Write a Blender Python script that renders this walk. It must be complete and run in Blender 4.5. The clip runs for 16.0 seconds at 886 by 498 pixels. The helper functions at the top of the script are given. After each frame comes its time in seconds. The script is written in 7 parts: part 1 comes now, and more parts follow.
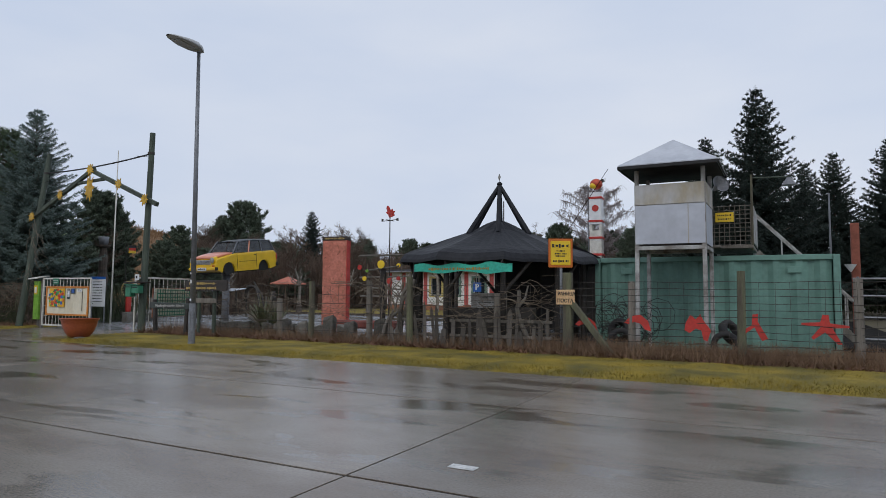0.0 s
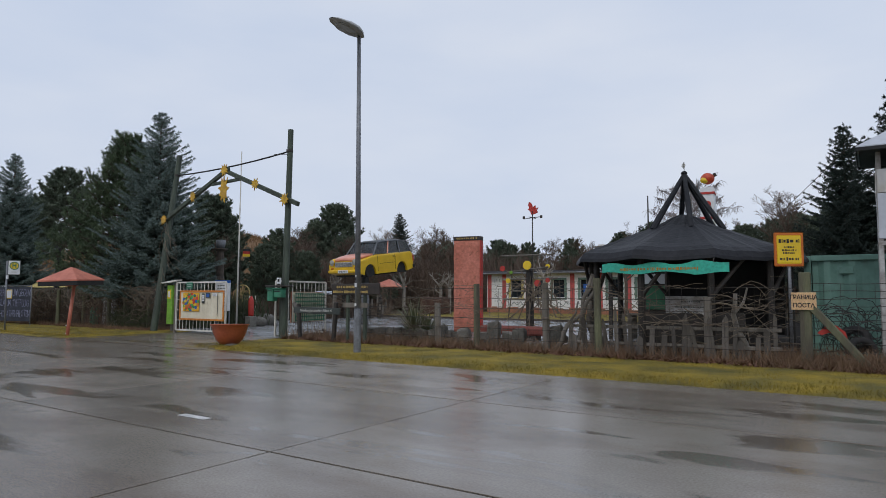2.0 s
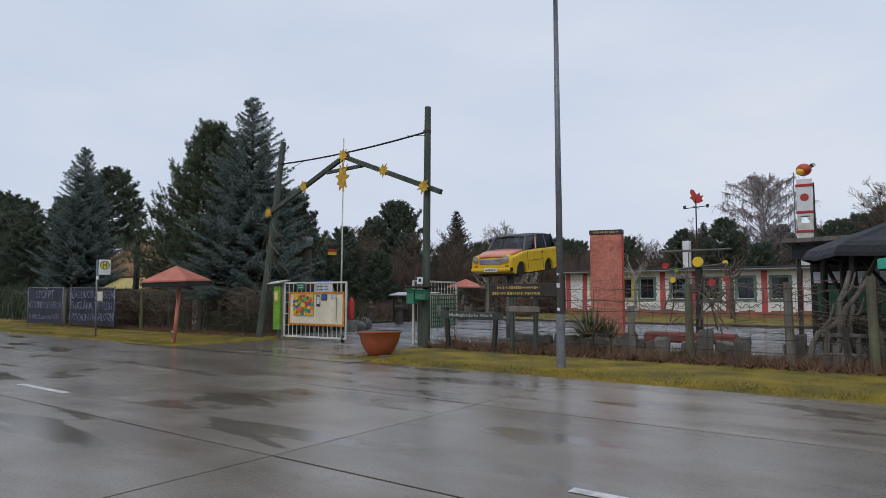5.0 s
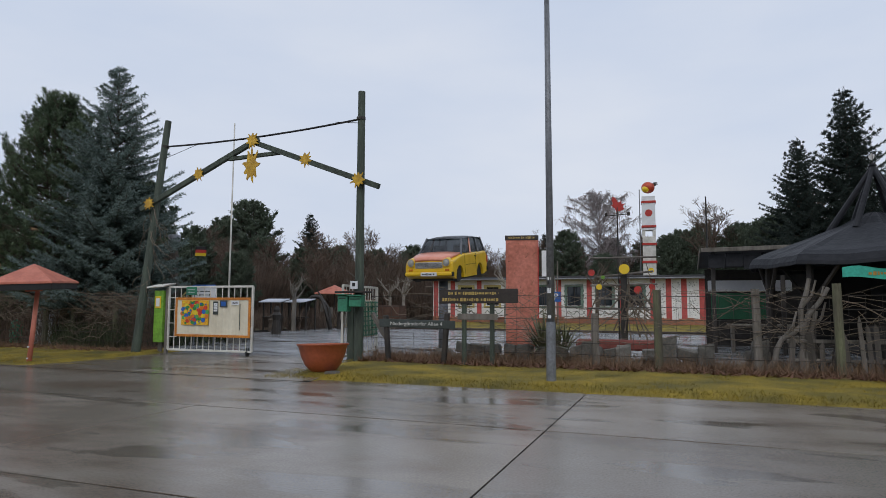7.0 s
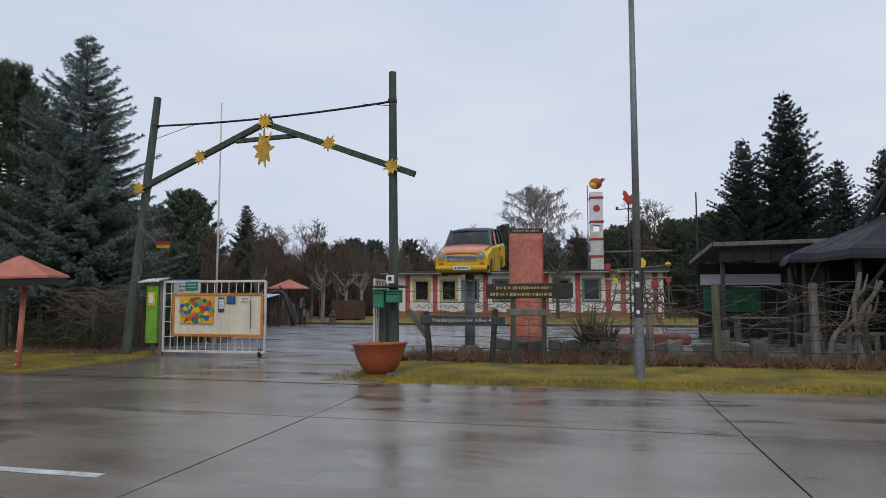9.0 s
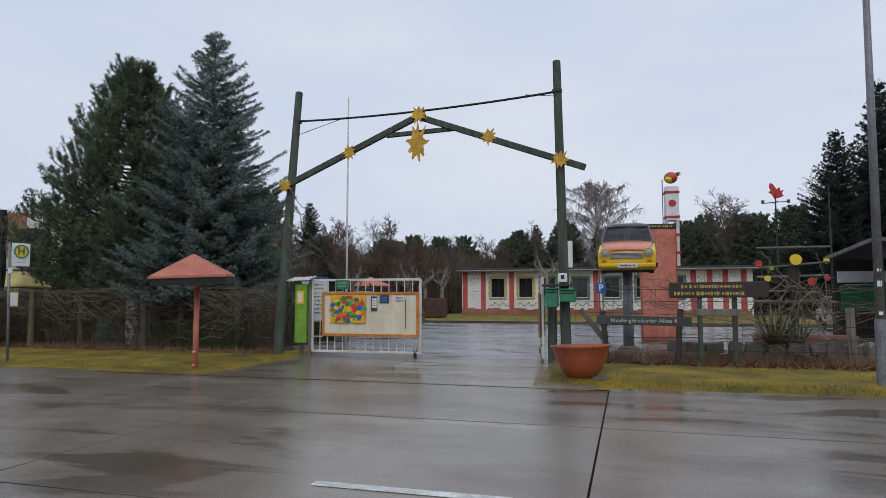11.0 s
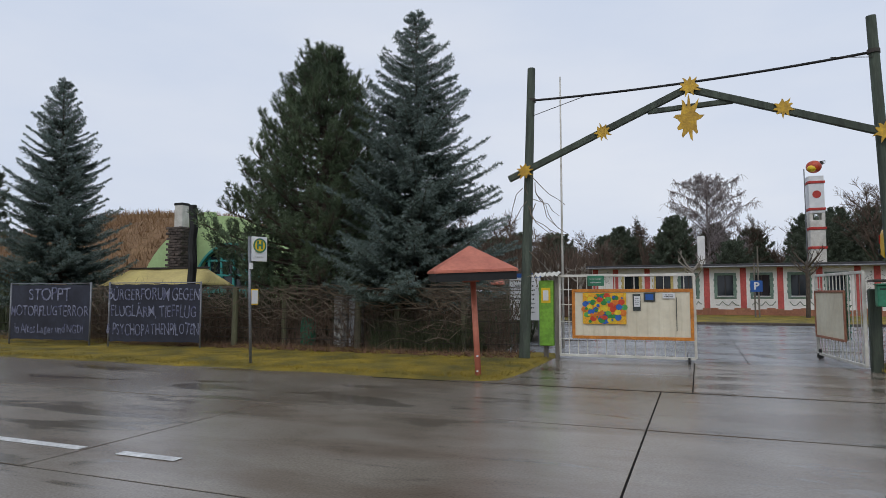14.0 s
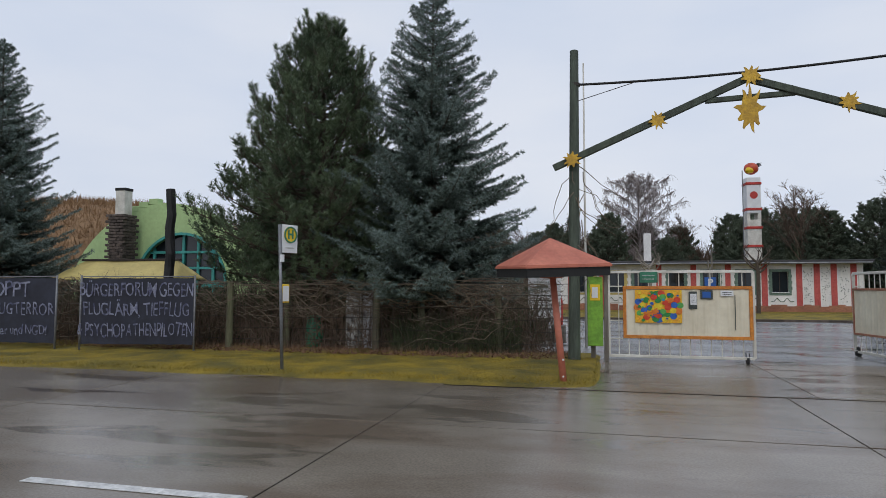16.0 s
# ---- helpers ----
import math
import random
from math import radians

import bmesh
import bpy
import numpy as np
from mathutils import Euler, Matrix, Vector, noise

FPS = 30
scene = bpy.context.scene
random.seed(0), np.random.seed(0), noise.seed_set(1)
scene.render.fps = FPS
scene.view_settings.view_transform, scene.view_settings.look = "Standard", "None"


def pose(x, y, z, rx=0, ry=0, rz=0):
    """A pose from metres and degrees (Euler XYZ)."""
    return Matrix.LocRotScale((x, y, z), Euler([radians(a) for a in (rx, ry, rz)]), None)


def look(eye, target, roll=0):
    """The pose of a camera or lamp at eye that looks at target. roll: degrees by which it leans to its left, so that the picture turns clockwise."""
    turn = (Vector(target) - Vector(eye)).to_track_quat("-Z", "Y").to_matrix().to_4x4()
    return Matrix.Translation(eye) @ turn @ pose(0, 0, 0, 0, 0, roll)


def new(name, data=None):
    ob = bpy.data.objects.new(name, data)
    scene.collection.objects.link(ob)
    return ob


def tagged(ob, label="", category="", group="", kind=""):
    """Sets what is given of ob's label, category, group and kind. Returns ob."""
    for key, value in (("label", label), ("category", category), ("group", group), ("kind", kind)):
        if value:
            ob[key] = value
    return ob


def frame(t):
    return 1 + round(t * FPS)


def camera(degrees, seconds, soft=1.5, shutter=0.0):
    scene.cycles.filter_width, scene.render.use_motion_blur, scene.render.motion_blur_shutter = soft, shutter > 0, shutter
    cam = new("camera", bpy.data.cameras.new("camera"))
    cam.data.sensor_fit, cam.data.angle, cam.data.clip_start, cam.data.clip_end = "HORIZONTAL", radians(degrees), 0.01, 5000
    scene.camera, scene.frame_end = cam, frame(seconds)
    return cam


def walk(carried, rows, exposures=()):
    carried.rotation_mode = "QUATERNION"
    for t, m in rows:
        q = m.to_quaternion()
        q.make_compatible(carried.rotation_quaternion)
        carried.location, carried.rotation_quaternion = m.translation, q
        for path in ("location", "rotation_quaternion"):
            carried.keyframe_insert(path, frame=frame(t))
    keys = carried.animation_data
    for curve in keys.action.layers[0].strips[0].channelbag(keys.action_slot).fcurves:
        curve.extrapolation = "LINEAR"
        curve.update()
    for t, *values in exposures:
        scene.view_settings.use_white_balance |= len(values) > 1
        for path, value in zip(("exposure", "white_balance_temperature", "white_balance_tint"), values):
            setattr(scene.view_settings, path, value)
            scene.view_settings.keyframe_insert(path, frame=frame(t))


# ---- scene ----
cam = camera(69.1, 16.0, soft=0.85)
PATH = [
    (0, (0.309, -0.439, 1.489), (-0.629, 1.323, 1.627), 0.4),
    (0.5, (-0.558, -0.451, 1.536), (-1.547, 1.282, 1.674), 0.3),
    (1, (-1.473, -0.479, 1.503), (-2.523, 1.218, 1.638), 0.3),
    (1.5, (-2.378, -0.479, 1.507), (-3.463, 1.195, 1.642), 0.4),
    (2, (-3.232, -0.417, 1.519), (-4.34, 1.242, 1.662), 0.2),
    (2.5, (-4.032, -0.309, 1.525), (-5.152, 1.341, 1.664), 0.0),
    (3, (-4.913, -0.228, 1.479), (-6.06, 1.404, 1.62), -0.1),
    (3.5, (-5.774, -0.192, 1.475), (-6.969, 1.405, 1.622), -0.1),
    (3.7, (-6.104, -0.189, 1.5), (-7.316, 1.396, 1.648), -0.0),
    (5.8, (-9.668, -0.315, 1.562), (-10.693, 1.397, 1.708), 0.5),
    (6, (-10.012, -0.281, 1.557), (-10.965, 1.47, 1.711), 0.5),
    (6.5, (-10.921, -0.206, 1.538), (-11.723, 1.618, 1.704), 0.4),
    (7, (-11.763, -0.214, 1.522), (-12.467, 1.651, 1.69), 0.2),
    (7.5, (-12.57, -0.174, 1.489), (-13.171, 1.727, 1.653), 0.1),
    (8, (-13.368, -0.082, 1.521), (-13.862, 1.849, 1.674), 0.1),
    (8.2, (-13.696, -0.103, 1.515), (-14.153, 1.838, 1.669), 0.1),
    (10.3, (-17.101, -0.476, 1.596), (-17.555, 1.466, 1.739), -0.3),
    (10.5, (-17.421, -0.465, 1.592), (-17.908, 1.47, 1.735), -0.4),
    (11, (-18.291, -0.461, 1.605), (-18.841, 1.456, 1.745), -0.1),
    (11.5, (-19.138, -0.425, 1.574), (-19.776, 1.465, 1.718), -0.3),
    (12, (-19.995, -0.394, 1.579), (-20.713, 1.467, 1.724), -0.2),
    (12.5, (-20.819, -0.41, 1.578), (-21.569, 1.438, 1.723), -0.2),
    (13, (-21.521, -0.284, 1.58), (-22.283, 1.56, 1.722), -0.1),
    (13.5, (-22.463, -0.216, 1.553), (-23.219, 1.631, 1.681), -0.3),
    (14, (-23.27, -0.236, 1.569), (-24.005, 1.618, 1.707), -0.1),
    (14.5, (-24.041, -0.166, 1.568), (-24.639, 1.737, 1.707), 0.0),
    (15, (-24.836, -0.054, 1.548), (-25.27, 1.894, 1.681), 0.1),
    (15.5, (-25.599, 0.075, 1.565), (-25.981, 2.034, 1.695), 0.1),
    (16, (-26.467, 0.123, 1.608), (-26.95, 2.06, 1.73), 0.1),
]
walk(cam, [(t, look(eye, target, roll)) for t, eye, target, roll in PATH],
     [(0, 0.04, 6500, 10), (8, 0.05, 6560, 10), (11, 0.07, 6570, 10), (16, 0.11, 6680, 10)])

# ---- sky and sun: a bright overcast winter day ----
world = bpy.data.worlds.new("overcast")
scene.world = world
world.use_nodes = True
wn, wl = world.node_tree.nodes, world.node_tree.links
wn.clear()
sky = wn.new("ShaderNodeTexSky")
sky.sky_type = "NISHITA"
sky.sun_disc = False
sky.sun_elevation, sky.sun_rotation = radians(38), radians(200)
sky.dust_density, sky.air_density = 4.0, 1.0
coord = wn.new("ShaderNodeTexCoord")
squash = wn.new("ShaderNodeMapping")
squash.inputs["Scale"].default_value = (1.0, 1.0, 3.2)
cloud = wn.new("ShaderNodeTexNoise")
cloud.inputs["Scale"].default_value, cloud.inputs["Detail"].default_value = 1.6, 5
cloud_col = wn.new("ShaderNodeValToRGB")
cloud_col.color_ramp.elements[0].position, cloud_col.color_ramp.elements[1].position = 0.3, 0.72
cloud_col.color_ramp.elements[0].color = (5.3, 6.2, 7.9, 1)
cloud_col.color_ramp.elements[1].color = (6.9, 7.4, 8.4, 1)
mixer = wn.new("ShaderNodeMix")
mixer.data_type = "RGBA"
mixer.inputs["Factor"].default_value = 0.93
back = wn.new("ShaderNodeBackground")
back.inputs["Strength"].default_value = 0.1
out = wn.new("ShaderNodeOutputWorld")
wl.new(coord.outputs["Generated"], squash.inputs["Vector"])
wl.new(squash.outputs["Vector"], cloud.inputs["Vector"])
wl.new(cloud.outputs["Fac"], cloud_col.inputs["Fac"])
wl.new(sky.outputs["Color"], mixer.inputs["A"])
wl.new(cloud_col.outputs["Color"], mixer.inputs["B"])
wl.new(mixer.outputs["Result"], back.inputs["Color"])
wl.new(back.outputs["Background"], out.inputs["Surface"])

sun_data = bpy.data.lights.new("sun", "SUN")
sun_data.energy, sun_data.angle, sun_data.color = 0.6, radians(25), (1.0, 0.97, 0.93)
sun_ob = new("sun", sun_data)
sun_ob.matrix_world = look((0, -20, 30), (-8, 10, 0))


# ---- materials ----
def mat(name, col, col2=None, rough=0.7, scale=2.0, fine=30.0, bump=0.15, metal=0.0, spread=0.25, grain=(1, 1, 1), wet=0.0, rnd=0.0, spec=0.5):
    """A worn surface: two colours mixed by broad stains, speckled by fine grain, in world metres."""
    m = bpy.data.materials.new(name)
    m.use_nodes = True
    n, l = m.node_tree.nodes, m.node_tree.links
    b = n["Principled BSDF"]
    geo = n.new("ShaderNodeNewGeometry")
    mp = n.new("ShaderNodeMapping")
    mp.inputs["Scale"].default_value = grain
    l.new(geo.outputs["Position"], mp.inputs["Vector"])
    big, small = n.new("ShaderNodeTexNoise"), n.new("ShaderNodeTexNoise")
    big.inputs["Scale"].default_value, big.inputs["Detail"].default_value = scale, 4
    small.inputs["Scale"].default_value, small.inputs["Detail"].default_value = fine, 3
    for t in (big, small):
        l.new(mp.outputs["Vector"], t.inputs["Vector"])
    ramp = n.new("ShaderNodeMapRange")
    ramp.inputs["From Min"].default_value, ramp.inputs["From Max"].default_value = 0.35, 0.65
    l.new(big.outputs["Fac"], ramp.inputs["Value"])
    mix = n.new("ShaderNodeMix")
    mix.data_type = "RGBA"
    c2 = col2 or tuple(c * 0.72 for c in col)
    mix.inputs["A"].default_value, mix.inputs["B"].default_value = (*col, 1), (*c2, 1)
    l.new(ramp.outputs["Result"], mix.inputs["Factor"])
    val = n.new("ShaderNodeMapRange")
    val.inputs["From Min"].default_value, val.inputs["From Max"].default_value = 0.25, 0.75
    val.inputs["To Min"].default_value, val.inputs["To Max"].default_value = 1 - spread, 1 + spread
    l.new(small.outputs["Fac"], val.inputs["Value"])
    hsv = n.new("ShaderNodeHueSaturation")
    l.new(mix.outputs["Result"], hsv.inputs["Color"])
    if rnd:
        info = n.new("ShaderNodeObjectInfo")
        r = n.new("ShaderNodeMapRange")
        r.inputs["To Min"].default_value, r.inputs["To Max"].default_value = 1 - rnd, 1 + rnd
        l.new(info.outputs["Random"], r.inputs["Value"])
        mul = n.new("ShaderNodeMath")
        mul.operation = "MULTIPLY"
        l.new(r.outputs["Result"], mul.inputs[0])
        l.new(val.outputs["Result"], mul.inputs[1])
        l.new(mul.outputs["Value"], hsv.inputs["Value"])
    else:
        l.new(val.outputs["Result"], hsv.inputs["Value"])
    l.new(hsv.outputs["Color"], b.inputs["Base Color"])
    rr = n.new("ShaderNodeMapRange")
    rr.inputs["To Min"].default_value, rr.inputs["To Max"].default_value = max(0.03, rough - 0.15), min(1, rough + 0.15)
    l.new(big.outputs["Fac"], rr.inputs["Value"])
    l.new(rr.outputs["Result"], b.inputs["Roughness"])
    b.inputs["Metallic"].default_value = metal
    b.inputs["Specular IOR Level"].default_value = spec
    if bump:
        bp = n.new("ShaderNodeBump")
        bp.inputs["Strength"].default_value, bp.inputs["Distance"].default_value = bump, 0.02
        l.new(small.outputs["Fac"], bp.inputs["Height"])
        l.new(bp.outputs["Normal"], b.inputs["Normal"])
    return m


def wet_concrete(name, dry, damp, brown, rnd, wetness=0.5):
    """Rain-wet concrete: damp patches, standing water films and brown silt."""
    m = mat(name, dry, damp, rough=0.45, scale=0.55, fine=45, bump=0.1, spread=0.22, rnd=rnd)
    n, l = m.node_tree.nodes, m.node_tree.links
    b = n["Principled BSDF"]
    geo = n.new("ShaderNodeNewGeometry")
    mp = n.new("ShaderNodeMapping")
    mp.inputs["Scale"].default_value = (0.42, 1.5, 1)
    l.new(geo.outputs["Position"], mp.inputs["Vector"])
    pud = n.new("ShaderNodeTexNoise")
    pud.inputs["Scale"].default_value, pud.inputs["Detail"].default_value, pud.inputs["Distortion"].default_value = 0.9, 11, 0.5
    l.new(mp.outputs["Vector"], pud.inputs["Vector"])
    film = n.new("ShaderNodeMapRange")
    film.inputs["From Min"].default_value, film.inputs["From Max"].default_value = wetness, wetness + 0.035
    film.inputs["To Min"].default_value, film.inputs["To Max"].default_value = 0.26, 0.03
    l.new(pud.outputs["Fac"], film.inputs["Value"])
    l.new(film.outputs["Result"], b.inputs["Roughness"])
    silt = n.new("ShaderNodeTexNoise")
    silt.inputs["Scale"].default_value, silt.inputs["Detail"].default_value = 0.9, 6
    mp2 = n.new("ShaderNodeMapping")
    mp2.inputs["Scale"].default_value, mp2.inputs["Location"].default_value = (0.4, 0.9, 1), (7, 3, 0)
    l.new(geo.outputs["Position"], mp2.inputs["Vector"])
    l.new(mp2.outputs["Vector"], silt.inputs["Vector"])
    sr = n.new("ShaderNodeMapRange")
    sr.inputs["From Min"].default_value, sr.inputs["From Max"].default_value = 0.47, 0.64
    sr.inputs["To Max"].default_value = 0.6
    l.new(silt.outputs["Fac"], sr.inputs["Value"])
    old = b.inputs["Base Color"].links[0].from_socket
    mix = n.new("ShaderNodeMix")
    mix.data_type = "RGBA"
    mix.inputs["B"].default_value = (*brown, 1)
    l.new(sr.outputs["Result"], mix.inputs["Factor"])
    l.new(old, mix.inputs["A"])
    dark = n.new("ShaderNodeMapRange")
    dark.inputs["From Min"].default_value, dark.inputs["From Max"].default_value = wetness - 0.02, wetness + 0.04
    dark.inputs["To Min"].default_value, dark.inputs["To Max"].default_value = 1.0, 0.72
    l.new(pud.outputs["Fac"], dark.inputs["Value"])
    hs = n.new("ShaderNodeHueSaturation")
    l.new(mix.outputs["Result"], hs.inputs["Color"])
    l.new(dark.outputs["Result"], hs.inputs["Value"])
    l.new(hs.outputs["Color"], b.inputs["Base Color"])
    return m


def glass_mat(name, col=(0.02, 0.025, 0.03)):
    m = bpy.data.materials.new(name)
    m.use_nodes = True
    b = m.node_tree.nodes["Principled BSDF"]
    b.inputs["Base Color"].default_value = (*col, 1)
    b.inputs["Roughness"].default_value = 0.06
    b.inputs["IOR"].default_value = 1.5
    return m


def tinted_glass(name, tint=(0.82, 0.86, 0.86)):
    m = bpy.data.materials.new(name)
    m.use_nodes = True
    n, l = m.node_tree.nodes, m.node_tree.links
    n.remove(n["Principled BSDF"])
    t, g, x = n.new("ShaderNodeBsdfTransparent"), n.new("ShaderNodeBsdfGlossy"), n.new("ShaderNodeMixShader")
    x.inputs["Fac"].default_value = 0.14
    g.inputs["Roughness"].default_value = 0.03
    t.inputs["Color"].default_value = (*tint, 1)
    l.new(t.outputs["BSDF"], x.inputs[1])
    l.new(g.outputs["BSDF"], x.inputs[2])
    l.new(x.outputs["Shader"], n["Material Output"].inputs["Surface"])
    return m


M_ROAD = wet_concrete("wet_road_concrete", (0.23, 0.2, 0.165), (0.165, 0.14, 0.11), (0.095, 0.062, 0.038), 0.14, 0.575)
# Yard base is paler and cooler: part of the sky's reflection is in it.
M_YARD = wet_concrete("wet_yard_concrete", (0.29, 0.3, 0.31), (0.21, 0.215, 0.22), (0.09, 0.075, 0.06), 0.1, 0.6)
M_JOINT = mat("joint_tar", (0.014, 0.012, 0.01), rough=0.9, spec=0.08)
M_MARK = mat("road_paint", (0.72, 0.72, 0.7), (0.4, 0.4, 0.39), rough=0.4, scale=6)
M_SOIL = mat("winter_soil", (0.07, 0.055, 0.035), (0.1, 0.085, 0.04), rough=0.9, scale=0.8, fine=12, bump=0.5)
M_MOSS = mat("mossy_turf", (0.27, 0.19, 0.01), (0.1, 0.085, 0.014), rough=0.95, scale=1.1, fine=38, bump=0.9, spread=0.6)
M_GRASS = mat("winter_grass_blades", (0.3, 0.205, 0.01), (0.12, 0.1, 0.014), rough=0.8, scale=1.0, fine=16, bump=0, spread=0.5)
M_DRY = mat("dry_weeds", (0.23, 0.145, 0.085), (0.12, 0.07, 0.042), rough=0.9, scale=2, fine=25, bump=0)
M_LEAFLITTER = mat("fallen_leaves", (0.2, 0.1, 0.06), (0.1, 0.052, 0.032), rough=0.9, scale=5, fine=25, bump=0)
M_BARK = mat("bark", (0.1, 0.075, 0.055), (0.06, 0.05, 0.04), rough=0.9, scale=6, fine=30, bump=0.5)
# Twig brown, lifted a little so that it includes the wood's haze.
M_TWIG = mat("bare_twigs", (0.145, 0.1, 0.072), (0.09, 0.063, 0.047), rough=0.9, scale=1, fine=10, bump=0)
M_TWIGGREY = mat("grey_twigs", (0.2, 0.16, 0.115), (0.11, 0.085, 0.062), rough=0.9, scale=3, fine=20, bump=0)
M_BIRCH = mat("birch_twigs", (0.31, 0.27, 0.26), (0.22, 0.185, 0.18), rough=0.9, scale=1, fine=10, bump=0)
M_SPRUCETIP = mat("pale_spruce_shoots", (0.16, 0.215, 0.195), (0.09, 0.13, 0.112), rough=0.6, scale=1.2, fine=9, bump=0, spread=0.3)
M_SPRUCE = mat("blue_spruce_needles", (0.068, 0.1, 0.082), (0.033, 0.053, 0.041), rough=0.65, scale=1.2, fine=9, bump=0, spread=0.35)
M_PINE = mat("pine_needles", (0.11, 0.155, 0.078), (0.058, 0.09, 0.048), rough=0.65, scale=1.0, fine=9, bump=0, spread=0.35)
# Needles of the background pines, paled so the colour carries the haze.
M_HAZEPINE = mat("haze_paled_pine_needles", (0.12, 0.15, 0.1), (0.08, 0.105, 0.07), rough=0.75, scale=0.5, fine=4, bump=0, spread=0.3)
M_DARKSPRUCE = mat("dark_spruce_needles", (0.026, 0.042, 0.032), (0.016, 0.028, 0.022), rough=0.7, scale=0.6, fine=5, bump=0, spread=0.3)
M_POSTGREEN = mat("weathered_green_wood", (0.065, 0.085, 0.06), (0.04, 0.05, 0.038), rough=0.75, scale=3, fine=20, bump=0.4, grain=(2, 2, 0.3))
M_GREYWOOD = mat("grey_weathered_wood", (0.2, 0.18, 0.155), (0.11, 0.098, 0.08), rough=0.85, scale=3, fine=24, bump=0.5, grain=(2, 2, 0.25), rnd=0.25)
M_PICKET = mat("dark_grey_picket_wood", (0.13, 0.115, 0.1), (0.07, 0.062, 0.05), rough=0.9, scale=3, fine=24, bump=0.5, grain=(2, 2, 0.25), rnd=0.35)
M_MOSSWOOD = mat("mossy_wood", (0.13, 0.135, 0.075), (0.085, 0.075, 0.055), rough=0.85, scale=3, fine=24, bump=0.5, grain=(2, 2, 0.3))
M_DARKWOOD = mat("dark_stained_wood", (0.035, 0.028, 0.022), (0.02, 0.017, 0.014), rough=0.6, scale=3, fine=20, bump=0.3)
M_STEEL = mat("galvanised_steel", (0.2, 0.21, 0.225), (0.15, 0.155, 0.165), rough=0.5, scale=3, fine=20, bump=0.03, metal=0.3)
M_WIRE = mat("rusty_wire", (0.05, 0.042, 0.035), rough=0.7, bump=0)
M_YELLOW = mat("yellow_gloss_paint", (0.78, 0.5, 0.015), (0.68, 0.42, 0.015), rough=0.35, scale=3, fine=12, bump=0.03, spread=0.08)
M_SUNYELLOW = mat("yellow_sheet_metal", (0.62, 0.37, 0.02), (0.42, 0.24, 0.02), rough=0.5, scale=5, fine=18, bump=0.1)
M_WHITE = mat("weathered_white_paint", (0.68, 0.66, 0.6), (0.5, 0.48, 0.42), rough=0.55, scale=2, fine=12, bump=0.06, spread=0.1)
M_WHITEWALL = mat("white_wall_paint", (0.8, 0.79, 0.76), (0.68, 0.67, 0.65), rough=0.85, scale=0.8, fine=8, bump=0.1, spread=0.08)
M_CREAM = mat("cream_sheet", (0.72, 0.67, 0.52), (0.62, 0.56, 0.42), rough=0.5, scale=1.4, fine=10, bump=0.03, spread=0.06)
M_ORANGE = mat("orange_painted_wood", (0.6, 0.22, 0.025), (0.45, 0.15, 0.02), rough=0.5, scale=4, fine=25, bump=0.1)
M_RED = mat("red_paint", (0.5, 0.035, 0.025), (0.38, 0.03, 0.02), rough=0.55, scale=3, fine=15, bump=0.05, spread=0.15)
M_STRIPE = mat("faded_red_wall_paint", (0.52, 0.1, 0.09), (0.42, 0.08, 0.07), rough=0.8, scale=2, fine=12, bump=0.05)
M_TERRA = mat("terracotta_wall_paint", (0.36, 0.16, 0.09), (0.26, 0.11, 0.07), rough=0.8, scale=1, fine=10)
M_MUSH = mat("salmon_painted_sheet", (0.52, 0.165, 0.1), (0.42, 0.125, 0.08), rough=0.55, scale=2.5, fine=14, bump=0.08, spread=0.12)
M_BOWL = mat("rust_orange_enamel", (0.38, 0.095, 0.038), (0.28, 0.068, 0.03), rough=0.4, scale=2.5, fine=14, bump=0.05, spread=0.15)
M_SLAB = mat("salmon_render", (0.56, 0.2, 0.14), (0.45, 0.15, 0.1), rough=0.85, scale=1.6, fine=9, bump=0.4, spread=0.22)
M_SALMON = mat("salmon_car_paint", (0.75, 0.31, 0.21), (0.66, 0.25, 0.17), rough=0.35, scale=2, fine=10, bump=0.02, spread=0.06)
M_TEAL = mat("turquoise_paint", (0.03, 0.42, 0.3), (0.025, 0.33, 0.24), rough=0.5, scale=3, fine=14, bump=0.05)
M_MAILGREEN = mat("mailbox_green", (0.03, 0.2, 0.11), (0.025, 0.15, 0.085), rough=0.45, scale=4, fine=15, bump=0.05)
M_LIME = mat("lime_green_paint", (0.2, 0.42, 0.04), (0.15, 0.33, 0.035), rough=0.55, scale=3, fine=14, bump=0.08)
M_CONTAINER = mat("faded_container_green", (0.15, 0.29, 0.24), (0.11, 0.215, 0.178), rough=0.6, scale=0.9, fine=8, bump=0.06, spread=0.12)
M_TOWER = mat("pale_grey_sheet", (0.52, 0.55, 0.61), (0.43, 0.45, 0.5), rough=0.55, scale=0.9, fine=7, bump=0.05, spread=0.07)
M_TOWERTOP = mat("rust_streaked_sheet", (0.46, 0.46, 0.46), (0.38, 0.33, 0.24), rough=0.6, scale=2.2, fine=9, bump=0.08, spread=0.1, grain=(1, 1, 0.5))
M_TOWERLEG = mat("flaking_white_timber", (0.42, 0.42, 0.41), (0.2, 0.18, 0.16), rough=0.7, scale=3.2, fine=18, bump=0.2, spread=0.2)
M_ZINC = mat("zinc_roof_sheet", (0.5, 0.52, 0.56), (0.42, 0.44, 0.48), rough=0.4, scale=2, fine=10, bump=0.02, spread=0.06)
M_BLACKROOF = mat("black_bitumen_cloth", (0.012, 0.013, 0.016), (0.024, 0.025, 0.029), rough=0.62, scale=1.6, fine=9, bump=0.6, spread=0.25, spec=0.22)
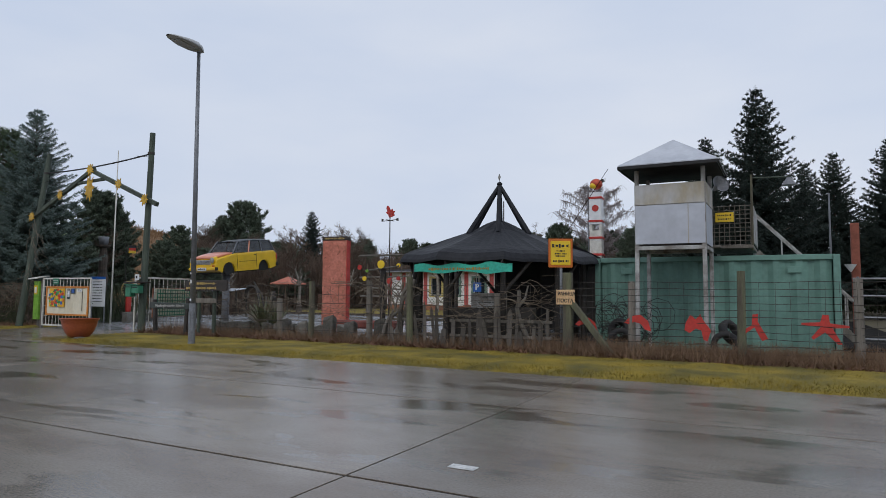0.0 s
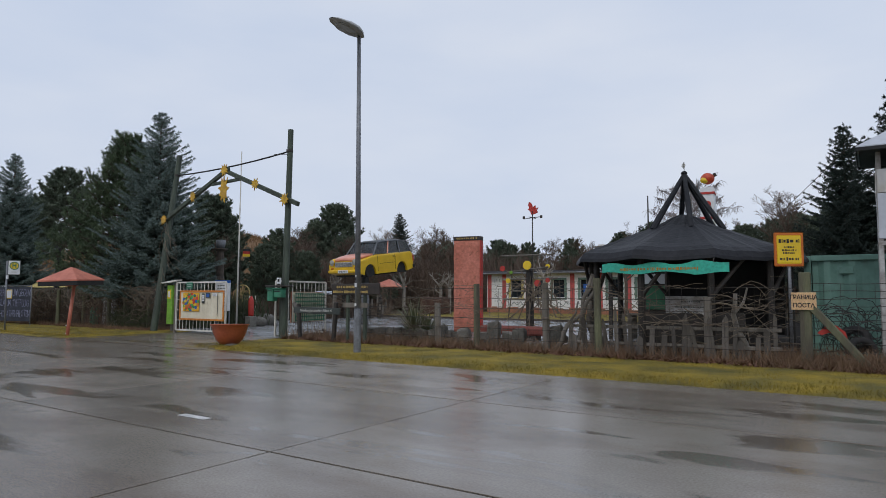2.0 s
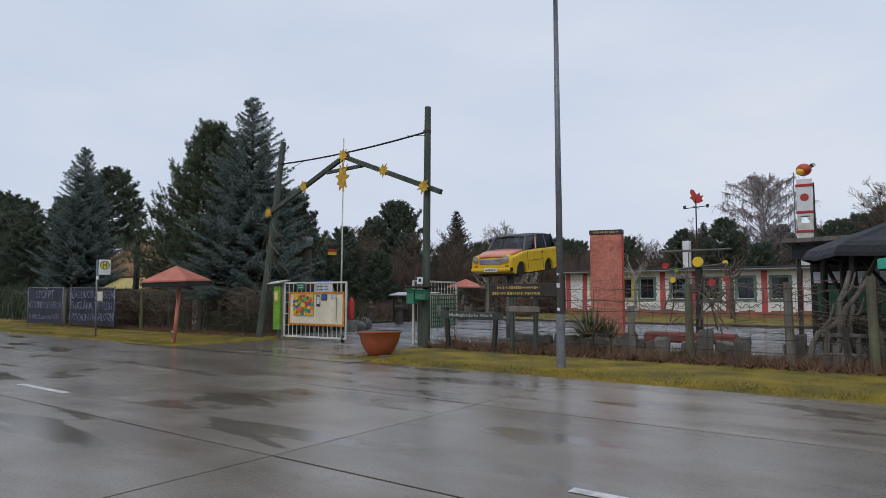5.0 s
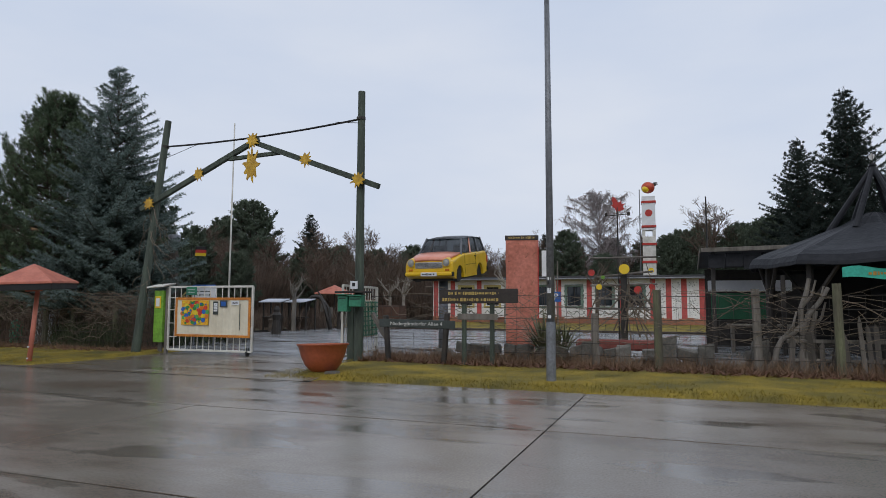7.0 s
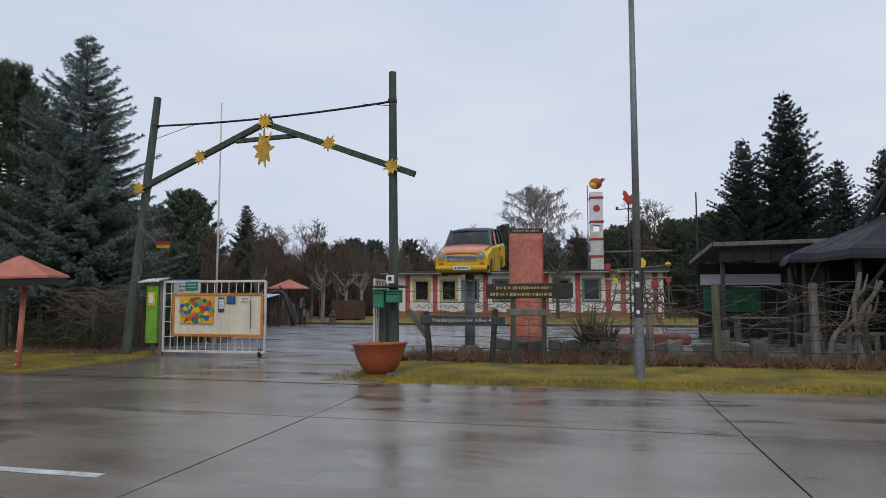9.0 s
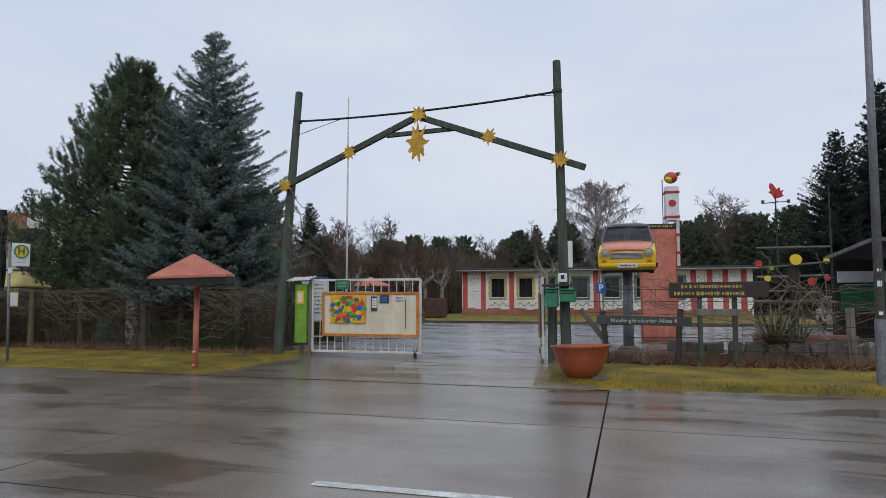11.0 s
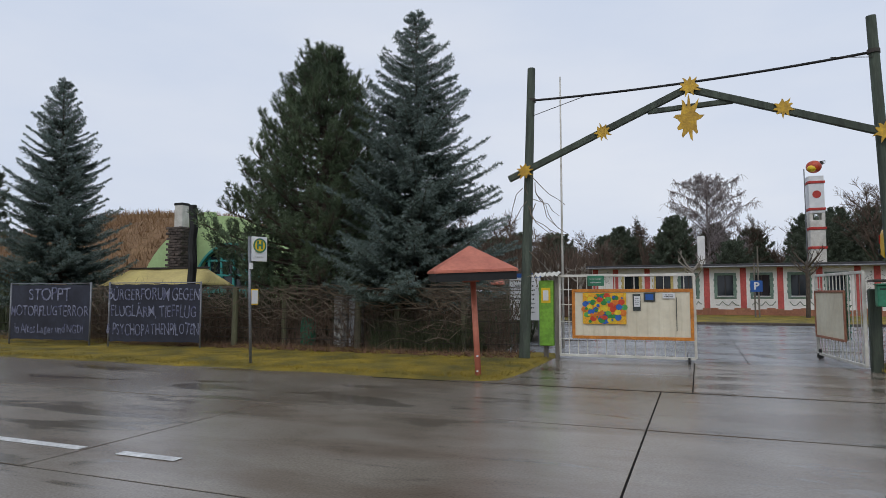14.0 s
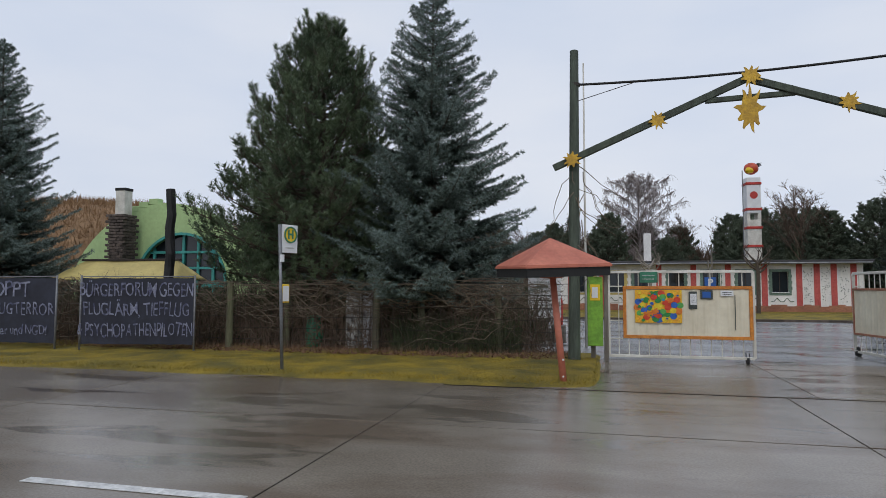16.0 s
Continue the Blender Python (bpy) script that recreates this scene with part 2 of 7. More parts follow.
M_BLACK = mat("matt_black", (0.012, 0.012, 0.012), rough=0.7, bump=0.05)
M_RUBBER = mat("rubber", (0.016, 0.016, 0.017), (0.03, 0.028, 0.026), rough=0.8, scale=4, fine=30)
M_CHROME = mat("dull_chrome", (0.5, 0.5, 0.5), rough=0.3, metal=0.9, bump=0, spread=0.05)
M_GRILLE = mat("silver_grille", (0.5, 0.5, 0.5), (0.36, 0.36, 0.37), rough=0.5, scale=8, fine=60)
M_GLASS = glass_mat("dark_window_glass")
# Low tint puts the darkness of the cabin into the panes.
M_CARGLASS = tinted_glass("car_glass", (0.22, 0.24, 0.25))
M_LENS = glass_mat("headlamp_lens", (0.35, 0.35, 0.33))
M_BANNER = mat("navy_tarpaulin", (0.018, 0.021, 0.038), (0.012, 0.014, 0.026), rough=0.6, scale=1.5, fine=8, bump=0.2)
M_CHALK = mat("grey_white_brush_paint", (0.25, 0.265, 0.35), (0.075, 0.08, 0.14), rough=0.8, scale=7, fine=30, bump=0)
M_BLUE = mat("traffic_blue", (0.015, 0.11, 0.42), rough=0.4, bump=0, spread=0.04)
M_SIGNYEL = mat("sign_yellow", (0.8, 0.55, 0.02), (0.72, 0.48, 0.02), rough=0.4, bump=0, spread=0.05)
M_SIGNRED = mat("sign_orange_rim", (0.6, 0.16, 0.02), rough=0.45, bump=0, spread=0.05)
M_SIGNWHITE = mat("sign_white", (0.75, 0.76, 0.76), (0.66, 0.67, 0.68), rough=0.4, bump=0, spread=0.04)
M_PEACH = mat("peach_board", (0.68, 0.45, 0.24), (0.6, 0.38, 0.19), rough=0.6, scale=4)
M_INK = mat("black_lettering", (0.015, 0.015, 0.015), rough=0.5, bump=0)
M_GOLD = mat("gold_lettering", (0.5, 0.35, 0.1), rough=0.5, bump=0)
M_PALE = mat("pale_lettering", (0.55, 0.55, 0.52), rough=0.6, bump=0)
M_BOARD = mat("brown_stained_board", (0.032, 0.022, 0.016), (0.022, 0.016, 0.012), rough=0.5, scale=3, fine=20, bump=0.15)
M_GREENBOARD = mat("dark_green_grey_board", (0.045, 0.055, 0.05), (0.03, 0.038, 0.034), rough=0.6, scale=3, fine=20, bump=0.15)
M_STONE = mat("field_stone", (0.17, 0.16, 0.14), (0.1, 0.095, 0.08), rough=0.85, scale=5, fine=25, bump=0.5, rnd=0.3)
M_BRICKGREY = mat("dark_stacked_stone", (0.11, 0.085, 0.07), (0.065, 0.052, 0.045), rough=0.9, scale=4, fine=20, bump=0.5, rnd=0.3)
M_HANGAR = mat("pale_green_render", (0.42, 0.58, 0.27), (0.36, 0.5, 0.24), rough=0.85, scale=0.8, fine=8, bump=0.1, spread=0.08)
M_TURQ = mat("turquoise_window_paint", (0.05, 0.33, 0.3), (0.04, 0.27, 0.24), rough=0.5, bump=0.05)
M_HUMP = mat("dead_brown_grass", (0.27, 0.165, 0.085), (0.19, 0.11, 0.055), rough=0.95, scale=0.6, fine=6, bump=0.6)
M_TENTYEL = mat("yellow_canvas", (0.55, 0.45, 0.16), (0.46, 0.37, 0.14), rough=0.7, scale=1.4, fine=10, bump=0.1, spread=0.1)
M_ROOFDARK = mat("roofing_felt", (0.05, 0.05, 0.055), (0.035, 0.035, 0.038), rough=0.7, scale=1, fine=10)
M_YUCCA = mat("yucca_leaf", (0.085, 0.115, 0.05), (0.14, 0.125, 0.06), rough=0.5, scale=4, fine=10, bump=0)
M_BUSH = mat("dark_broom_bush", (0.062, 0.08, 0.035), (0.042, 0.052, 0.026), rough=0.8, scale=2, fine=10, bump=0)
M_GREENPANEL = mat("deep_green_panel", (0.025, 0.16, 0.07), (0.02, 0.12, 0.055), rough=0.5)
M_FLAGBLACK, M_FLAGGOLD = M_INK, M_SIGNYEL


# ---- building tools ----
def thing(name, label, category, loc=(0, 0, 0), rz=0, group="", kind="", rx=0, ry=0):
    ob = new(name)
    ob.matrix_world = pose(*loc, rx, ry, rz)
    return tagged(ob, label, category, group, kind)


def part(name, bm, material, parent=None, label="", smooth=False):
    me = bpy.data.meshes.new(name)
    if smooth:
        for f in bm.faces:
            f.smooth = True
    bm.to_mesh(me)
    bm.free()
    me.materials.append(material)
    ob = new(name, me)
    ob.parent = parent
    return tagged(ob, label)


def raw(name, verts, faces, material, parent=None, label="", smooth=False):
    me = bpy.data.meshes.new(name)
    me.from_pydata(verts, [], faces)
    me.materials.append(material)
    if smooth:
        me.shade_smooth()
    ob = new(name, me)
    ob.parent = parent
    return tagged(ob, label)


def box(bm, c, s, m=None, bevel=0.0):
    """A box of size s round c, turned by m, its edges eased."""
    t = (m or Matrix()) @ Matrix.Translation(c) @ Matrix.Diagonal((*s, 1))
    r = bmesh.ops.create_cube(bm, size=1, matrix=t)
    if bevel:
        edges = {e for v in r["verts"] for e in v.link_edges}
        bmesh.ops.bevel(bm, geom=list(edges), offset=bevel, segments=1, affect="EDGES", profile=0.5)
    return bm


def boxed(c, s, m=None, bevel=0.0):
    return box(bmesh.new(), c, s, m, bevel)


def rod(bm, a, b, ra, rb=None, n=8, caps=True):
    """A tapered rod from a to b."""
    a, b = Vector(a), Vector(b)
    d = b - a
    rot = d.to_track_quat("Z", "Y").to_matrix().to_4x4()
    bmesh.ops.create_cone(bm, cap_ends=caps, segments=n, radius1=ra, radius2=ra if rb is None else rb, depth=d.length,
                          matrix=Matrix.Translation((a + b) / 2) @ rot)
    return bm


def rodded(a, b, ra, rb=None, n=10):
    return rod(bmesh.new(), a, b, ra, rb, n)


def beam(bm, a, b, w, h, bevel=0.01):
    """A sawn timber from a to b, w wide and h high."""
    a, b = Vector(a), Vector(b)
    d = (b - a).normalized()
    side = d.cross(Vector((0, 0, 1)))
    side = side.normalized() if side.length > 0.05 else Vector((1, 0, 0))
    up = side.cross(d)
    m = Matrix((side, d, up)).transposed().to_4x4()
    m.translation = (a + b) / 2
    return box(bm, (0, 0, 0), (w, (b - a).length, h), m, bevel)


def beamed(a, b, w, h, bevel=0.01):
    return beam(bmesh.new(), a, b, w, h, bevel)


def prism(bm, outline, d, m=None):
    """A flat outline in x and z, d thick along y, facing -y."""
    m = m or Matrix()
    f = [bm.verts.new(m @ Vector((x, -d / 2, z))) for x, z in outline]
    k = [bm.verts.new(m @ Vector((x, d / 2, z))) for x, z in outline]
    n = len(outline)
    bm.faces.new(f)
    bm.faces.new(k[::-1])
    for i in range(n):
        bm.faces.new((f[i], k[i], k[(i + 1) % n], f[(i + 1) % n]))
    bmesh.ops.recalc_face_normals(bm, faces=bm.faces)
    return bm


def lathe(bm, profile, n=32, c=(0, 0, 0)):
    """A profile of (radius, z) turned about the upright axis."""
    rings = []
    for r, z in profile:
        rings.append([bm.verts.new((c[0] + r * math.cos(2 * math.pi * i / n), c[1] + r * math.sin(2 * math.pi * i / n), c[2] + z)) for i in range(n)])
    for a, b in zip(rings, rings[1:]):
        for i in range(n):
            bm.faces.new((a[i], a[(i + 1) % n], b[(i + 1) % n], b[i]))
    bmesh.ops.recalc_face_normals(bm, faces=bm.faces)
    return bm


def text(body, size, material, parent, m, squeeze=1.0, depth=0.004, name="lettering", label="", bold=0.0):
    """Raised lettering, centred, in the x-z plane of m and read from -y."""
    cu = bpy.data.curves.new("lettering", "FONT")
    cu.body, cu.size, cu.extrude, cu.offset = body, size, depth, bold
    cu.align_x, cu.align_y = "CENTER", "CENTER"
    cu.resolution_u = 3
    tmp = bpy.data.objects.new("lettering", cu)
    me = bpy.data.meshes.new_from_object(tmp)
    bpy.data.objects.remove(tmp)
    me.transform(m @ pose(0, 0, 0, 90, 0, 0) @ Matrix.Diagonal((squeeze, 1, 1, 1)))
    me.materials.clear()
    me.materials.append(material)
    ob = new(name, me)
    ob.parent = parent
    return tagged(ob, label)


def bars(bm, rows, m, d=0.006):
    """Unreadable writing: short bars. rows: (x, z, length, height)."""
    for x, z, w, h in rows:
        left = x - w / 2
        while left < x + w / 2 - 0.01:
            k = min(random.choice((0.2, 0.5, 0.6, 0.7, 0.9)) * h, x + w / 2 - left)
            box(bm, (left + k / 2, 0, z), (k * 0.86, d, h * random.choice((0.6, 0.65, 1.0, 0.65, 0.95))), m)
            left += k + h * (0.16 if random.random() < 0.85 else 0.5)
    return bm


def tubes(lines, n=3):
    """Vertices and faces of many thin tubes. lines: (points, start radius, end radius)."""
    vs, fs = [], []
    for pts, r0, r1 in lines:
        base = len(vs)
        k = len(pts)
        for i, p in enumerate(pts):
            d = (pts[min(i + 1, k - 1)] - pts[max(i - 1, 0)]).normalized()
            s = d.cross(Vector((0.13, 0.31, 0.94)))
            s = s.normalized() if s.length > 1e-4 else Vector((1, 0, 0))
            u = s.cross(d)
            r = r0 + (r1 - r0) * i / max(1, k - 1)
            for j in range(n):
                a = 2 * math.pi * j / n
                vs.append(p + s * (r * math.cos(a)) + u * (r * math.sin(a)))
        for i in range(k - 1):
            for j in range(n):
                a, b = base + i * n + j, base + i * n + (j + 1) % n
                fs.append((a, b, b + n, a + n))
        fs.append([base + (k - 1) * n + j for j in range(n)])
    return vs, fs


def needles(p, d, length, count, nlen, width, lean=0.8):
    """Needles round shoots: p, d, length are arrays, one row a shoot. Returns vertices and triangles."""
    rng = np.random.default_rng(len(p))
    k = len(p)
    P, D = np.repeat(p, count, 0), np.repeat(d, count, 0)
    L = np.repeat(length, count)
    s = rng.random(k * count)
    at = P + D * (L * s)[:, None]
    q = rng.normal(size=(k * count, 3))
    q -= D * (q * D).sum(1)[:, None]
    q /= np.linalg.norm(q, axis=1)[:, None] + 1e-9
    way = D * (1 - lean * 0.5) + q * lean
    way /= np.linalg.norm(way, axis=1)[:, None]
    side = np.cross(way, rng.normal(size=way.shape))
    side /= np.linalg.norm(side, axis=1)[:, None] + 1e-9
    nl = nlen * rng.uniform(0.7, 1.2, k * count)[:, None]
    v = np.empty((k * count * 3, 3))
    v[0::3], v[1::3], v[2::3] = at - side * width / 2, at + side * width / 2, at + way * nl
    return v, np.arange(k * count * 3).reshape(-1, 3)


def np_mesh(name, v, f, material, second=None, chosen=None):
    me = bpy.data.meshes.new(name)
    me.vertices.add(len(v))
    me.vertices.foreach_set("co", np.asarray(v, dtype=np.float32).ravel())
    me.loops.add(f.size)
    me.loops.foreach_set("vertex_index", f.ravel().astype(np.int32))
    me.polygons.add(len(f))
    me.polygons.foreach_set("loop_start", np.arange(0, f.size, f.shape[1], dtype=np.int32))
    me.materials.append(material)
    if second:
        me.materials.append(second)
        me.polygons.foreach_set("material_index", chosen.astype(np.int32))
    me.update(calc_edges=True)
    return me


# ---- ground, road, verge, yard ----
def flat(name, pts, z, material, label, category, thick=0.0):
    bm = bmesh.new()
    vs = [bm.verts.new((x, y, z)) for x, y in pts]
    f = bm.faces.new(vs)
    if f.normal.z < 0:
        f.normal_flip()
    if thick:
        r = bmesh.ops.extrude_face_region(bm, geom=[f])
        for v in r["geom"]:
            if isinstance(v, bmesh.types.BMVert):
                v.co.z -= thick
        bmesh.ops.recalc_face_normals(bm, faces=bm.faces)
    ob = part(name, bm, material)
    return tagged(ob, label, category, kind="structure")


flat("ground", [(-900, -900), (900, -900), (900, 1500), (-900, 1500)], -0.16, M_SOIL, "dark winter soil reaching to the wood", "ground")
road = flat("road", [(-120, -14.0), (80, -14.0), (80, 11.12), (-120, 10.55)], -0.01, M_JOINT, "rain-wet concrete slab road with dark joints", "road", 0.1)
yard = flat("yard", [(-34, 15.0), (-8, 19.2), (4, 22), (4, 45.2), (-34, 45.2)], -0.014, M_JOINT, "wet concrete slab courtyard behind the gate", "yard", 0.1)
drive = flat("driveway", [(-26.25, 10.7), (-20.1, 10.9), (-20.1, 15.6), (-26.9, 15.6)], -0.012, M_JOINT, "wet concrete drive through the gate", "drive", 0.1)


def slab_mesh(name, w, d, material):
    bm = boxed((0, 0, -0.04), (w - 0.02, d - 0.034, 0.08), None, 0.002)
    me = bpy.data.meshes.new(name)
    bm.to_mesh(me)
    bm.free()
    me.materials.append(material)
    return me


def verge(name, x0, x1, y0, y1, label, hump=0.05, taper0=0.0, taper1=0.0):
    """A strip of mossy turf, a little raised, with a ragged near edge."""
    nx, ny = int(abs(x1 - x0) / 0.25), 14
    vs, fs = [], []
    for i in range(nx + 1):
        for j in range(ny + 1):
            x, s = x0 + (x1 - x0) * i / nx, j / ny
            ya = y0 + 0.16 * noise.noise(Vector((x * 0.9, 3, 0))) + 0.08 * noise.noise(Vector((x * 4, 9, 0)))
            if taper0:
                ya += 1.4 * max(0, 1 - (x - x0) / taper0) ** 2
            if taper1:
                ya += 1.4 * max(0, 1 - (x1 - x) / taper1) ** 2
            y = ya + (y1 - ya) * s
            rim = min(1, s * 5)
            z = -0.05 + rim * (0.075 + hump) + 0.035 * rim * noise.noise(Vector((x * 1.4, y * 1.4, 1)))
            if taper0 and i < 2 or taper1 and i > nx - 2:
                z = -0.05
            vs.append((x, y, z))
    for i in range(nx):
        for j in range(ny):
            a = i * (ny + 1) + j
            fs.append((a, a + ny + 1, a + ny + 2, a + 1))
    ob = raw(name, vs, fs, M_MOSS, smooth=True)
    return tagged(ob, label, "grass verge", kind="structure")


verge("verge", -20.15, 40, 10.95, 16.3, "mossy yellow-green grass verge beside the road", 0.04, taper0=1.0)
verge("verge", -110, -26.2, 10.45, 16.0, "mossy yellow-green grass verge before the banners", 0.04, taper1=0.8)


def blades(name, x0, x1, y0, y1, count, h, material, label, z=0.03, seed=1, wide=0.012, lean=0.6):
    rng = np.random.default_rng(seed)
    p = np.stack([rng.uniform(x0, x1, count), rng.uniform(y0, y1, count), np.full(count, z)], 1)
    hh = h * rng.uniform(0.4, 1.3, count)
    tip = p + np.stack([rng.normal(0, lean, count) * hh, rng.normal(0, lean, count) * hh, hh], 1)
    a = rng.uniform(0, 6.28, count)
    w = np.stack([np.cos(a), np.sin(a), np.zeros(count)], 1) * wide / 2
    v = np.empty((count * 3, 3))
    v[0::3], v[1::3], v[2::3] = p - w, p + w, tip
    ob = new(name, np_mesh(name, v, np.arange(count * 3).reshape(-1, 3), material))
    return tagged(ob, label, "grass", kind="stuff")


blades("grass", -20.0, 6, 11.25, 15.6, 42000, 0.05, M_GRASS, "short yellowish winter grass on the verge", 0.04, 2)
blades("grass", -50, -26.6, 10.85, 15.2, 42000, 0.05, M_GRASS, "short yellowish winter grass on the verge", 0.04, 3)
blades("grass", -20.0, 6, 11.0, 11.6, 5000, 0.07, M_GRASS, "ragged grass edge along the road", 0.0, 4)
blades("dry_weeds", -19.6, 4, 14.45, 15.9, 13000, 0.36, M_DRY, "dry brown weeds along the fence foot", 0.03, 5, 0.014, 0.5)
blades("dry_weeds", -48, -27.2, 14.4, 15.6, 3500, 0.2, M_DRY, "dry brown weeds along the fence foot", 0.03, 6, 0.014, 0.5)
blades("dry_weeds", -5.2, 6, 14.2, 15.7, 8000, 0.42, M_DRY, "tall dry brown weeds under the barbed wire", 0.03, 15, 0.016, 0.5)
blades("fallen_leaves", -19.6, 4, 14.3, 16.2, 9000, 0.12, M_LEAFLITTER, "brown fallen leaves under the fence", 0.06, 7, 0.06, 1.5)
blades("fallen_leaves", -40, -27.2, 14.3, 16.2, 4000, 0.05, M_LEAFLITTER, "brown fallen leaves under the hedge", 0.06, 8, 0.06, 1.5)

# worn road line
for a, b in ((-31.2, -29.15), (-28.64, -27.9), (-20.9, -19.2), (-10.56, -10.04), (-2.3, -2.05), (-37, -35.2)):
    tagged(part("road_line", boxed(((a + b) / 2, 4.62, 0.004), (b - a, 0.12, 0.006), None, 0.002), M_MARK), "worn white painted road line", "road marking", "road lines", "structure")


# ---- street lamp ----
def street_lamp():
    t = thing("street_lamp", "tall grey steel street lamp on the verge", "street lamp", (-14.2, 12.09, 0.02), 0)
    bm = rodded((0, 0, -0.1), (0, 0, 1.15), 0.095, 0.09, 16)
    part("base_sleeve", bm, M_STEEL, t, smooth=False)
    part("pole", rodded((0, 0, 1.15), (0.0, -0.08, 8.24), 0.075, 0.048, 14), M_STEEL, t, smooth=True)
    head = bmesh.new()
    prof = [(-1.05, 0.02), (-0.92, 0.06), (-0.5, 0.13), (-0.15, 0.18), (0.08, 0.15), (0.13, 0.02)]
    rows = []
    for y, h in prof:
        w = 0.07 + 0.2 * math.sin(math.pi * min(1, max(0, (y + 1.02) / 1.12))) ** 0.6
        rows.append([head.verts.new((w * math.cos(a), y - 0.08, 8.27 + 1.25 * h * math.sin(a) + 0.09 * -y)) for a in [math.pi * k / 8 for k in range(9)]])
    for a, b in zip(rows, rows[1:]):
        for i in range(8):
            head.faces.new((a[i], a[i + 1], b[i + 1], b[i]))
    for i in range(len(rows) - 1):
        head.faces.new((rows[i][0], rows[i + 1][0], rows[i + 1][8], rows[i][8]))
    bmesh.ops.recalc_face_normals(head, faces=head.faces)
    part("lamp_head", head, mat("lamp_housing", (0.45, 0.45, 0.44), rough=0.45, bump=0.02, spread=0.05), t, "pale grey lamp housing", True)
    part("diffuser", boxed((0.0, -0.58, 8.31), (0.24, 0.6, 0.05), pose(0, 0, 0) , 0.02), M_LENS, t, "clear plastic diffuser")
    part("service_door", boxed((-0.0, -0.093, 0.75), (0.09, 0.012, 0.35), None, 0.004), M_STEEL, t)
    for z, w, h, m in ((1.75, 0.07, 0.1, M_SIGNWHITE), (1.98, 0.06, 0.05, M_SIGNWHITE), (1.9, 0.05, 0.05, M_INK), (1.25, 0.06, 0.06, M_SIGNWHITE)):
        part("sticker", boxed((-0.01, -0.073, z), (w, 0.012, h), None, 0.003), m, t)


street_lamp()


# ---- entrance arch ----
def sun_plate(r, seed, m, wide=1.0, tall=1.0):
    """A cut sheet-metal sun with wavy pointed rays."""
    rng = random.Random(seed)
    pts = []
    n = 9
    for i in range(n):
        a = 2 * math.pi * i / n + rng.uniform(-0.15, 0.15)
        k = rng.uniform(0.75, 1.1)
        for da, rr in ((-0.22, 0.52), (-0.06, 0.8), (0.08, 1.0 * k), (0.16, 0.7)):
            pts.append((wide * r * rr * math.cos(a + da), tall * r * rr * math.sin(a + da)))
    return prism(bmesh.new(), pts, 0.025, m)


def arch():
    t = thing("entrance_arch", "weathered green timber arch with yellow suns over the gateway", "gate arch")
    part("post", rod(bmesh.new(), (-27.11, 14.6, -0.1), (-27.08, 15.51, 7.27), 0.135, 0.1, 12), M_POSTGREEN, t, smooth=False)
    part("post", rod(bmesh.new(), (-19.67, 14.62, -0.1), (-19.84, 14.92, 7.22), 0.125, 0.095, 12), M_POSTGREEN, t, smooth=False)
    part("rafter", beamed((-27.55, 15.02, 4.38), (-23.2, 14.98, 6.24), 0.12, 0.15), M_POSTGREEN, t)
    part("rafter", beamed((-23.5, 15.0, 6.2), (-19.19, 14.72, 4.55), 0.12, 0.15), M_POSTGREEN, t)
    part("tie_beam", beamed((-24.25, 15.0, 5.72), (-22.45, 14.98, 5.77), 0.1, 0.11), M_POSTGREEN, t)
    for k, (x, y, z, r) in enumerate(((-27.13, 14.9, 4.54, 0.22), (-25.26, 14.9, 5.33, 0.22), (-23.34, 14.87, 6.18, 0.25), (-21.5, 14.8, 5.47, 0.23), (-19.75, 14.6, 4.75, 0.24), (-23.38, 14.9, 5.44, 0.41))):
        part("sun_ornament", sun_plate(r, k, pose(x, y, z, 0, 20 * k if k < 5 else 0, 0), *((1.0, 1.0) if k < 5 else (0.8, 1.35))), M_SUNYELLOW, t, "cut yellow sheet-metal sun")
    pa, pb = Vector((-27.07, 15.4, 6.42)), Vector((-19.82, 14.9, 6.47))
    cv, cf = tubes([([pa.lerp(pb, i / 16) - Vector((0, 0, 0.4 * (i / 16) * (1 - i / 16))) for i in range(17)], 0.028, 0.028)], 6)
    raw("cable", cv, cf, M_BLACK, t, "sagging black cable", True)
    part("stay_wire", rodded((-27.0, 15.3, 6.0), (-25.6, 15.3, 6.38), 0.009, 0.009, 4), M_WIRE, t)
    part("stay_wire", rodded((-19.85, 14.8, 6.33), (-20.6, 14.85, 6.44), 0.009, 0.009, 4), M_WIRE, t)
    rv = random.Random(44)
    lines = []
    for k in range(16):
        p = Vector((-27.1 + rv.uniform(-0.1, 0.25), 14.95, rv.uniform(2.6, 4.6)))
        pts = [p]
        d = Vector((rv.uniform(-0.5, 0.5), rv.uniform(-0.2, 0.2), -1))
        for q in range(6):
            d = (d + Vector((rv.gauss(0, 0.6), rv.gauss(0, 0.3), rv.gauss(0, 0.25) - 0.1))).normalized()
            pts.append(pts[-1] + d * 0.22)
        lines.append((pts, 0.011, 0.006))
    cv, cf = tubes(lines, 4)
    tagged(raw("climbing_stems", cv, cf, M_TWIGGREY, t, "bare climbing stems"), kind="stuff")
    for x, y, z in ((-27.07, 15.42, 6.42), (-19.83, 14.88, 6.47)):
        part("cable_clamp", rodded((x, y, z - 0.04), (x, y, z + 0.04), 0.12, 0.12, 12), M_WIRE, t)


arch()


